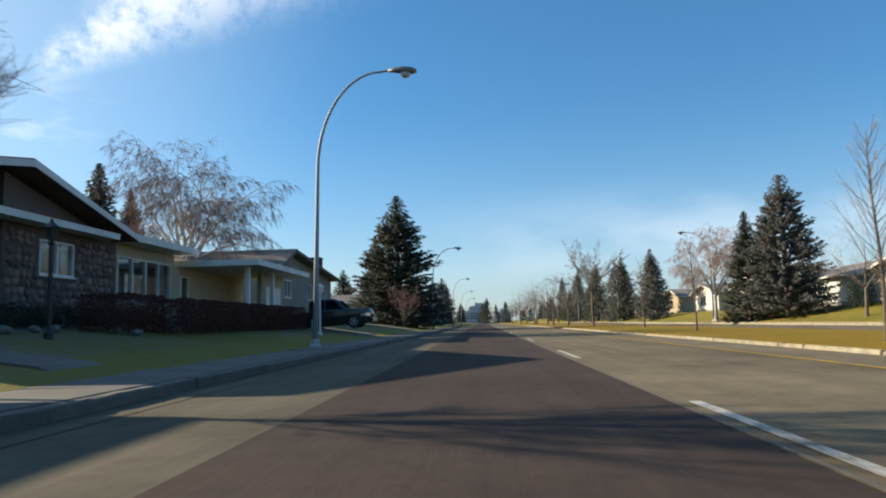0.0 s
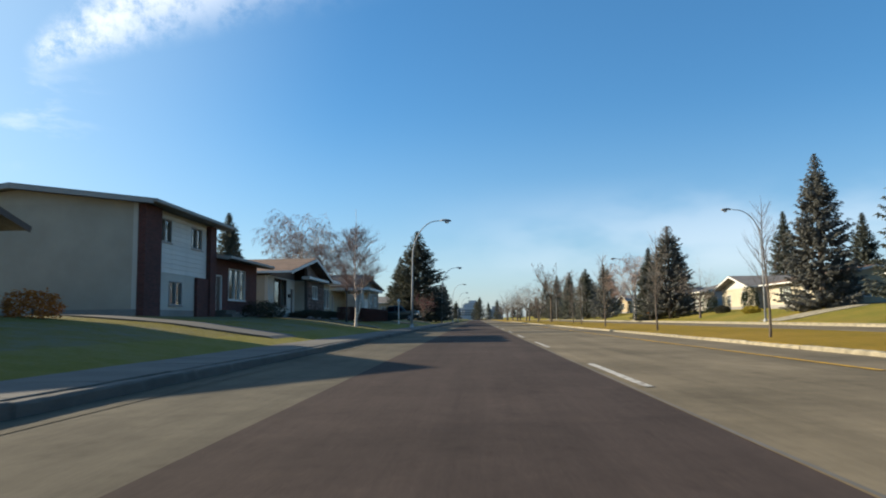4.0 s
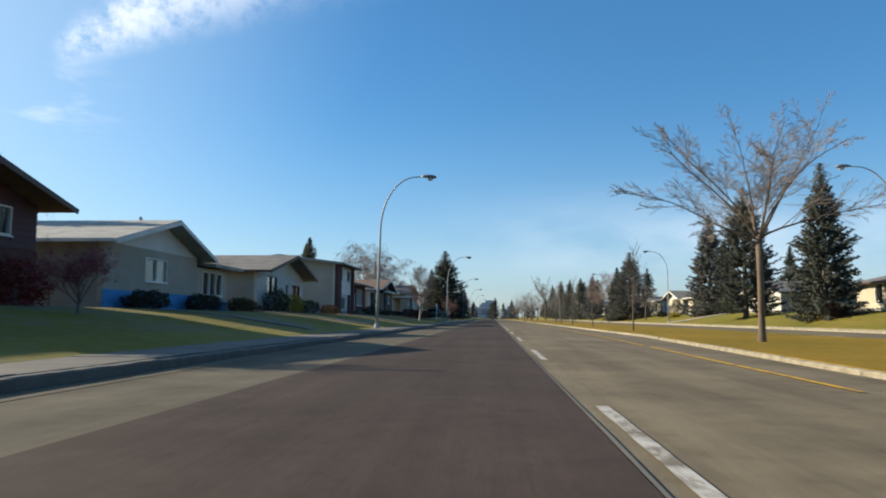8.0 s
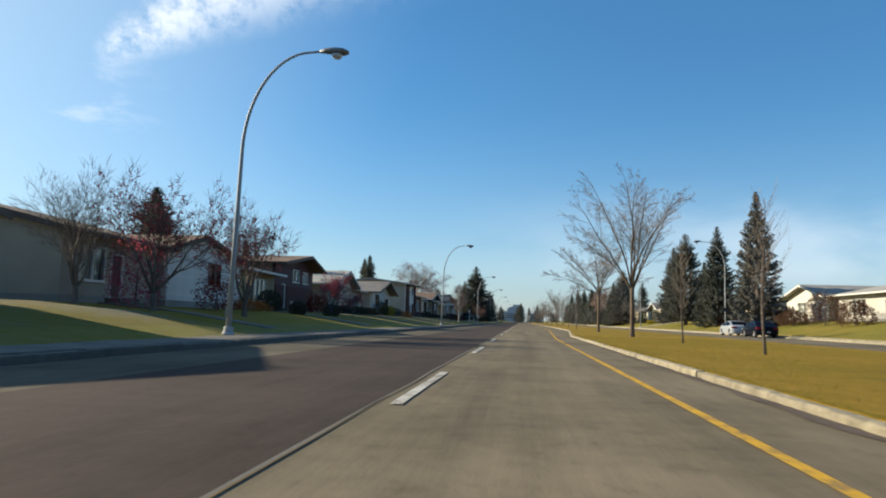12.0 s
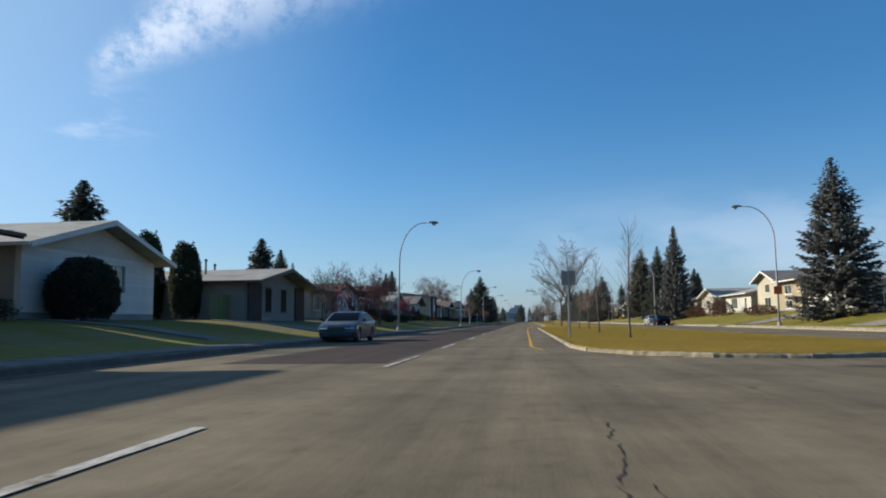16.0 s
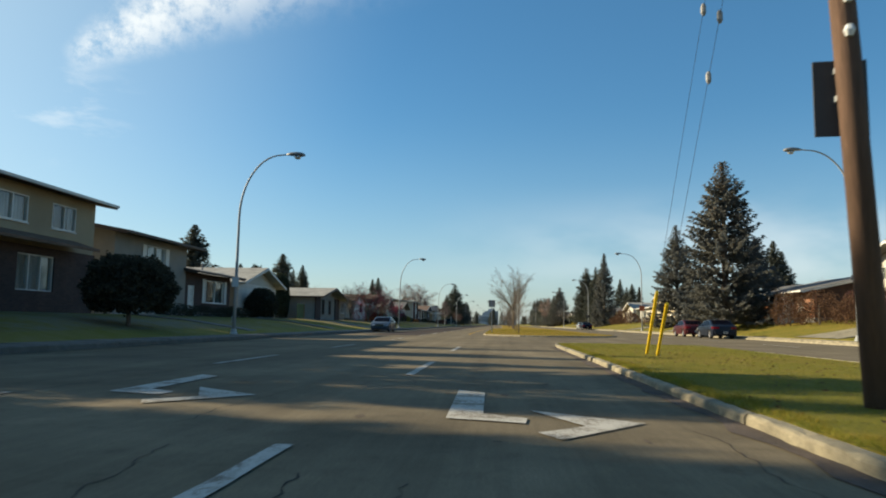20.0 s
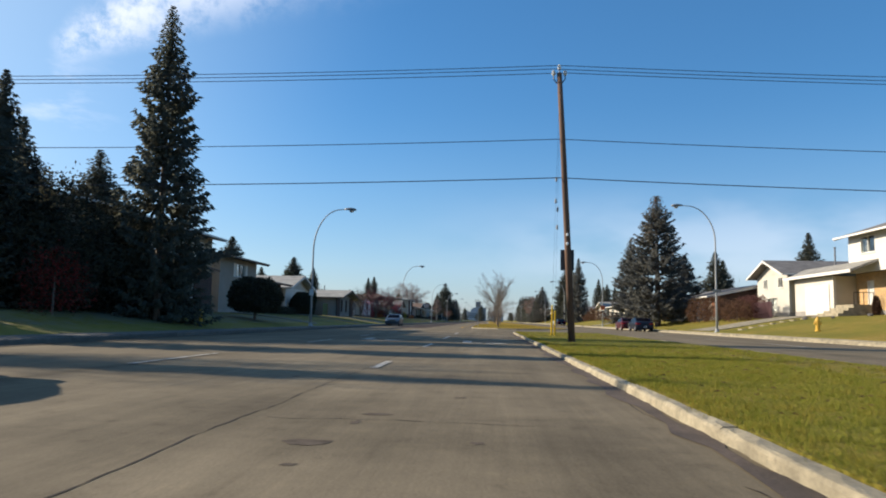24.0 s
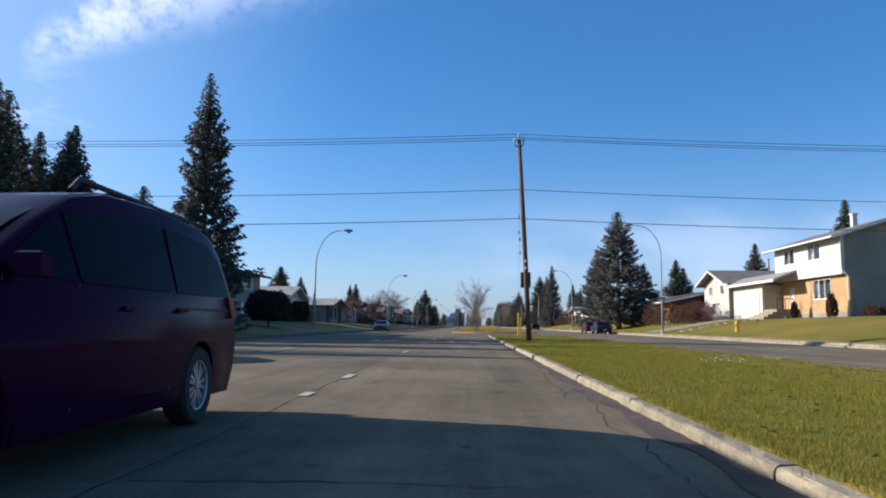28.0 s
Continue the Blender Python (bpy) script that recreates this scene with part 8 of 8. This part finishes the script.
def vehicle(name, m, label, category, material, kind="sedan", spokes=7):
    car = thing(name, m, label, category, "vehicles")
    if kind == "van":
        L, hw, belt, roof, tum, R = 5.10, 0.98, 1.06, 1.78, 0.17, 0.335
        fw, rw = 1.57, -1.46
        top = [(2.55, 0.42), (2.53, 0.62), (2.42, 0.80), (2.10, 0.95), (1.62, 1.07), (0.95, 1.42), (0.50, 1.65), (0.05, 1.75), (-0.8, 1.785), (-1.7, 1.75), (-2.03, 1.67), (-2.20, 1.52), (-2.38, 1.12), (-2.48, 0.95), (-2.53, 0.70), (-2.52, 0.45)]
        side = [[(1.32, 1.13), (0.88, 1.42), (0.72, 1.50), (0.62, 1.11)], [(0.55, 1.11), (0.65, 1.53), (-0.76, 1.64), (-0.80, 1.11)], [(-0.88, 1.11), (-0.84, 1.64), (-1.76, 1.59), (-2.00, 1.44), (-2.12, 1.12)]]
        shield, back = [(1.56, 1.09), (0.95, 1.42), (0.52, 1.61)], [(-2.07, 1.63), (-2.22, 1.50), (-2.37, 1.14)]
    elif kind == "truck":
        L, hw, belt, roof, tum, R = 5.6, 0.98, 1.15, 1.85, 0.16, 0.38
        fw, rw = 1.75, -1.75
        top = [(2.78, 0.50), (2.78, 0.85), (2.70, 1.05), (1.35, 1.15), (0.85, 1.70), (0.6, 1.80), (-0.55, 1.84), (-0.75, 1.75), (-0.85, 1.16), (-2.72, 1.14), (-2.78, 0.9), (-2.78, 0.55)]
        side = [[(1.1, 1.18), (0.72, 1.66), (0.2, 1.72), (0.15, 1.18)], [(0.08, 1.18), (0.12, 1.72), (-0.55, 1.74), (-0.68, 1.18)]]
        shield, back = [(1.31, 1.19), (0.89, 1.65)], [(-0.765, 1.70), (-0.84, 1.22)]
    else:
        L, hw, belt, roof, tum, R = 4.86, 0.90, 0.92, 1.45, 0.20, 0.33
        fw, rw = 1.45, -1.38
        top = [(2.43, 0.40), (2.42, 0.60), (2.32, 0.74), (1.95, 0.86), (1.20, 0.97), (0.62, 1.25), (0.15, 1.41), (-0.35, 1.455), (-0.95, 1.40), (-1.45, 1.22), (-1.85, 1.06), (-2.25, 1.02), (-2.38, 0.92), (-2.42, 0.65), (-2.41, 0.42)]
        side = [[(0.92, 0.985), (0.42, 1.27), (0.05, 1.365), (-0.02, 0.975)], [(-0.09, 0.975), (-0.02, 1.372), (-0.55, 1.385), (-1.0, 1.30), (-1.08, 0.985)], [(-1.14, 0.99), (-1.07, 1.28), (-1.35, 1.17), (-1.55, 1.03)]]
        shield, back = [(1.14, 0.99), (0.62, 1.25), (0.20, 1.39)], [(-0.98, 1.39), (-1.45, 1.22), (-1.80, 1.075)]
    ar = R + 0.07
    low = 0.22
    outline = top + [(-L / 2 + 0.12, low)] + [(rw - ar, low)] + arch(rw, ar, low)[::-1][1:-1] + [(rw + ar, low), (fw - ar, low)] + arch(fw, ar, low)[::-1][1:-1] + [(fw + ar, low), (L / 2 - 0.12, low)]
    me, wide = car_shell(outline, hw, belt, roof, tum, 0.32, 0.16, L)
    me.materials[0] = material
    body = part("body", me, None, car)
    part("underside", Shape().box(-hw * 0.72, hw * 0.72, -L / 2 + 0.3, L / 2 - 0.3, 0.24, 0.6), BLACK_TRIM, car)
    for sg in (-1, 1):
        for pts in side:
            g = side_panel(wide, pts, 0.004, sg)
            part("side_window", g, CAR_DARK, car, "dark tinted side window")
        cy = (side[0][0][0] + 0.05)
        zb = min(p[1] for p in side[0])
        mx = sg * (wide(zb) + 0.11)
        part("mirror", Shape().bevel_box(mx - 0.085, mx + 0.085, cy - 0.18, cy - 0.08, zb - 0.01, zb + 0.12, 0.04), material, car, "door mirror")
        for hy in ([-0.05, -0.95] if kind != "truck" else [0.2]):
            hx = sg * (wide(zb - 0.14) + 0.008)
            part("door_handle", Shape().box(hx - 0.014, hx + 0.014, hy - 0.09, hy + 0.09, zb - 0.155, zb - 0.13), material, body, "door handle")
        for jy in ([side[0][0][0] - 0.02, side[0][3][0] - 0.04, side[1][-1][0] - 0.03]):
            pts = [(jy + 0.006, 0.32), (jy + 0.006, zb - 0.01), (jy - 0.006, zb - 0.01), (jy - 0.006, 0.32)]
            part("door_seam", side_panel(wide, pts, 0.003, sg), BLACK_TRIM, body)
        lo = side_panel(wide, [(fw - ar - 0.05, 0.23), (fw - ar - 0.05, 0.34), (rw + ar + 0.05, 0.34), (rw + ar + 0.05, 0.23)], 0.012, sg)
        part("sill", lo, material, body)
        # lamps wrap the corners
        part("headlight", corner_lamp(top, wide, L, sg, True, 0.62, 0.77, 0.46 if kind != "truck" else 0.6, 0.22), HEADLAMP, car, "clear headlight")
        if kind == "van":
            part("tail_light", corner_lamp(top, wide, L, sg, False, 0.92, 1.12, 0.86, 0.12), LAMP_RED, car, "red tail light")
        else:
            part("tail_light", corner_lamp(top, wide, L, sg, False, 0.74, 0.90, 0.5, 0.18), LAMP_RED, car, "red tail light")
        for wy in (fw, rw):
            part("arch_liner", Shape().box(sg * hw * 0.72 - 0.01, sg * hw * 0.72 + 0.01, wy - ar, wy + ar, 0.2, 0.75), BLACK_TRIM, car)
            wheel(car, sg * (hw - 0.125), wy, R, spokes, sg, kind == "van")
    for line, nm in ((shield, "windscreen"), (back, "rear_window")):
        s = Shape()
        for (y, z) in line:
            for fx in (-0.86, -0.55, 0.0, 0.55, 0.86):
                s.v.append((fx * wide(z), y + (0.010 if nm == "windscreen" else -0.012), z + 0.012))
        s.f = [(5 * r_ + i, 5 * r_ + i + 1, 5 * r_ + i + 6, 5 * r_ + i + 5) for r_ in range(len(line) - 1) for i in range(4)]
        part(nm, s, CAR_DARK, car, smooth=True)
    part("front_bumper", Shape().bevel_box(-hw * 0.80, hw * 0.80, L / 2 - 0.12, L / 2 + 0.03, 0.28, 0.50, 0.05), material, car)
    grille = part("grille", Shape().bevel_box(-0.40, 0.40, L / 2 - 0.10, L / 2 + 0.010, 0.54, 0.70, 0.03), BLACK_TRIM, car, "dark grille")
    if kind != "van":
        for z in (0.553, 0.585, 0.62, 0.655, 0.688):
            wd = 0.40 if z in (0.553, 0.688) else 0.36
            part("grille_bar", Shape().box(-wd, wd, L / 2 + 0.004, L / 2 + 0.018, z - 0.006, z + 0.006), CHROME, grille, "chrome bar")
    part("air_intake", Shape().bevel_box(-0.52, 0.52, L / 2 - 0.02, L / 2 + 0.034, 0.29, 0.345, 0.015), BLACK_TRIM, car, "dark slot in the bumper")
    part("rear_bumper", Shape().bevel_box(-hw * 0.84, hw * 0.84, -L / 2 - 0.035, -L / 2 + 0.12, 0.32, 0.60, 0.06), material, car)
    pl = part("number_plate", Shape().box(-0.15, 0.15, -L / 2 - 0.056, -L / 2 - 0.037, 0.40, 0.55), PLATE, car, "white plate with dark bars")
    part("plate_bar", Shape().box(-0.11, 0.11, -L / 2 - 0.0585, -L / 2 - 0.0565, 0.44, 0.51), BLACK_TRIM, pl)
    if kind == "van":
        for sg in (-1, 1):
            part("roof_rail", Shape().tube([(sg * 0.66, 0.2, 1.74), (sg * 0.66, 0.1, 1.83), (sg * 0.66, -1.75, 1.82), (sg * 0.66, -1.9, 1.70)], [0.022] * 4, 8), BLACK_TRIM, car, "black roof rail")
        part("crossbar", Shape().box(-0.66, 0.66, -0.52, -0.46, 1.81, 1.84), BLACK_TRIM, car)
        part("crossbar", Shape().box(-0.66, 0.66, -1.42, -1.36, 1.805, 1.835), BLACK_TRIM, car)
        for sg in (-1, 1):
            part("sliding_track", side_panel(wide, [(-0.85, 0.985), (-0.85, 1.0), (-2.05, 1.0), (-2.05, 0.985)], 0.005, sg), BLACK_TRIM, body)
    elif kind == "sedan":
        for sg in (-1, 1):
            rail = [(sg * (wide(z) + 0.006), y, z) for y, z in ((0.95, 1.0), (0.44, 1.29), (0.05, 1.385), (-0.55, 1.405), (-1.05, 1.31), (-1.38, 1.18), (-1.60, 1.03))]
            part("window_trim", Shape().tube(rail, [0.011] * len(rail), 5), CHROME, car, "bright window surround")
            low_rail = [(sg * (wide(z) + 0.006), y, z) for y, z in ((0.95, 0.985), (-0.05, 0.965), (-1.60, 1.02))]
            part("window_trim", Shape().tube(low_rail, [0.009] * 3, 5), CHROME, car)
    return car


# the plan above and the garden below are drawn to a module of 1.2 m; vehicles in metres
MODULE = 1.2


CAR_DARK = paint("dark_car_window", (0.004, 0.004, 0.008), 0.06, 0.0, 0.0, 0.02, 0.12, 1.2)
# vehicles head towards -y on this carriageway
vehicle("minivan", pose(4.84, -211.62, 0.00, 0, 0, 180), "burgundy minivan with dark glass and roof rails waiting in its lane", "van", PAINT_BURGUNDY, "van")
vehicle("sedan", pose(-0.45, -199.50, 0.00, 0, 0, 180), "dark blue-grey sedan with bright window trim waiting in its lane", "car", PAINT_NAVY, "sedan")
vehicle("parked_sedan", pose(-3.72, -116.70, 0.00, 0, 0, 180), "blue-grey sedan parked at the kerb", "car", PAINT_SILVER, "sedan", 5)
# parked across the avenue, tails towards -y
vehicle("parked_car", pose(24.42, -121.10, 0.00, 0, 0, 0), "maroon older saloon parked at the far kerb", "car", PAINT_MAROON, "sedan", 5)
vehicle("parked_car", pose(24.42, -129.00, 0.00, 0, 0, 0), "slate-blue hatchback parked at the far kerb", "car", PAINT_BLUE, "sedan", 5)
vehicle("parked_car", pose(24.42, -37.44, 0.00, 0, 0, 0), "pale silver saloon parked at the far kerb", "car", PAINT_PALE, "sedan", 5)
vehicle("parked_car", pose(24.42, -44.88, 0.00, 0, 0, 0), "dark saloon parked at the far kerb", "car", PAINT_NAVY, "sedan", 5)
vehicle("pickup_truck", pose(-9.12, 50.16, 0.60, 4.5, 0, -90), "dark pickup truck parked nose out on a drive", "truck", PAINT_DKGREEN, "truck", 5)

# ---- grass blades where the camera passes close ----


def blades(name, label, n, box, z, material, seed, hmin=0.008, hmax=0.028, skip=None):
    r = np.random.default_rng(seed)
    x, y = r.uniform(box[0], box[1], n), r.uniform(box[2], box[3], n)
    a, h = r.uniform(0, 2 * np.pi, n), r.uniform(hmin, hmax, n)
    zz = np.full(n, z) if not callable(z) else np.array([z(v) for v in x])
    wv = 0.003
    lean = r.normal(0, 0.022, (n, 2))
    v = np.empty((n, 3, 3))
    v[:, 0] = np.stack([x - wv * np.cos(a), y - wv * np.sin(a), zz - 0.01], 1)
    v[:, 1] = np.stack([x + wv * np.cos(a), y + wv * np.sin(a), zz - 0.01], 1)
    v[:, 2] = np.stack([x + lean[:, 0], y + lean[:, 1], zz + h], 1)
    me = bpy.data.meshes.new(name)
    me.from_pydata(v.reshape(-1, 3).tolist(), [], np.arange(3 * n).reshape(n, 3).tolist())
    me.materials.append(material)
    return tagged(new(name, me), label, "grass", kind="stuff")


blades("median_grass", "green and dry grass blades on the median", 230000, (8.42, 11.6, -183, -157), 0.09, BLADES_GREEN, 1, 0.01, 0.036)
blades("median_grass", "green and dry grass blades on the median", 90000, (8.42, 13.3, -157, -129.5), 0.09, BLADES_GREEN, 4)
blades("median_grass", "short dry golden grass blades on the median", 70000, (5.5, 12.5, -110, -58), 0.09, BLADES, 2, 0.012, 0.04)
blades("lawn_grass", "short grass blades on the sloping lawn", 60000, (-9.5, -5.1, -125, 35), land, BLADES, 3, 0.012, 0.04)
blades("kerb_grass", "longer grass blades hanging over the kerb", 9000, (8.35, 8.47, -183, -131.5), 0.09, BLADES_GREEN, 6, 0.015, 0.06)
blades("kerb_grass", "longer dry grass blades hanging over the kerb", 7000, (5.35, 5.46, -106, -57), 0.09, BLADES, 7, 0.015, 0.05)


def tufts(name, label, n, box, z, material, seed, hmax):
    """Clumps of longer blades leaning out from a common root."""
    r = np.random.default_rng(seed)
    cx, cy, per = r.uniform(box[0], box[1], n), r.uniform(box[2], box[3], n), 46
    size = r.uniform(0.45, 1.0, n) * hmax
    x, y = np.repeat(cx, per) + r.normal(0, 0.05, n * per), np.repeat(cy, per) + r.normal(0, 0.05, n * per)
    h, a = np.repeat(size, per) * r.uniform(0.5, 1.0, n * per), r.uniform(0, 2 * np.pi, n * per)
    v = np.empty((n * per, 3, 3))
    v[:, 0] = np.stack([x - 0.003 * np.cos(a), y - 0.003 * np.sin(a), np.full(n * per, z - 0.01)], 1)
    v[:, 1] = np.stack([x + 0.003 * np.cos(a), y + 0.003 * np.sin(a), np.full(n * per, z - 0.01)], 1)
    v[:, 2] = np.stack([x + r.normal(0, 0.4, n * per) * h, y + r.normal(0, 0.4, n * per) * h, z + h], 1)
    me = bpy.data.meshes.new(name)
    me.from_pydata(v.reshape(-1, 3).tolist(), [], np.arange(3 * n * per).reshape(-1, 3).tolist())
    me.materials.append(material)
    return tagged(new(name, me), label, "grass", kind="stuff")


tufts("grass_tufts", "tufts of longer green grass on the median", 1300, (8.45, 13.2, -183, -152), 0.09, BLADES_GREEN, 21, 0.085)
tufts("grass_tufts", "tufts of longer dry grass on the median", 700, (8.45, 13.2, -183, -152), 0.09, BLADES, 22, 0.07)
tufts("grass_tufts", "tufts of longer grass along the kerb", 500, (8.38, 8.6, -183, -131), 0.09, BLADES, 23, 0.06)
rl = np.random.default_rng(9)
lv = Shape()
for _ in range(900):
    x, y = rl.uniform(8.5, 13.2), rl.uniform(-182, -131)
    a, s = rl.uniform(0, 6.28), rl.uniform(0.02, 0.045)
    lv.add([(x + s * math.cos(a), y + s * math.sin(a), 0.12), (x - s * math.sin(a) * 0.6, y + s * math.cos(a) * 0.6, 0.13), (x - s * math.cos(a), y - s * math.sin(a), 0.115), (x + s * math.sin(a) * 0.6, y - s * math.cos(a) * 0.6, 0.125)], [(0, 1, 2, 3)])
tagged(new("fallen_leaves", lv.mesh("fallen_leaves", BROWN_HEDGE)), "dry brown leaves scattered on the grass", "leaves", kind="stuff")
dn = Shape()
for _ in range(26):
    x, y = 11.27 + rl.normal(0, 0.22), -167.4 + rl.normal(0, 0.35)
    dn.lathe([(0.0, 0.0), (0.014, 0.006), (0.0, 0.018)], "z", (x, y, 0.14 + rl.uniform(0, 0.05)), 6)
tagged(new("clover_flowers", dn.mesh("clover_flowers", WHITE_SIGN)), "small white clover flowers in the grass", "flowers", kind="stuff")

# ---- the module: everything but the vehicles, the sun and the camera ----
for ob in list(scene.objects):
    if ob.parent is None and ob.type in ("MESH", "EMPTY") and ob.get("group") != "vehicles":
        ob.matrix_basis = Matrix.Scale(MODULE, 4) @ ob.matrix_basis
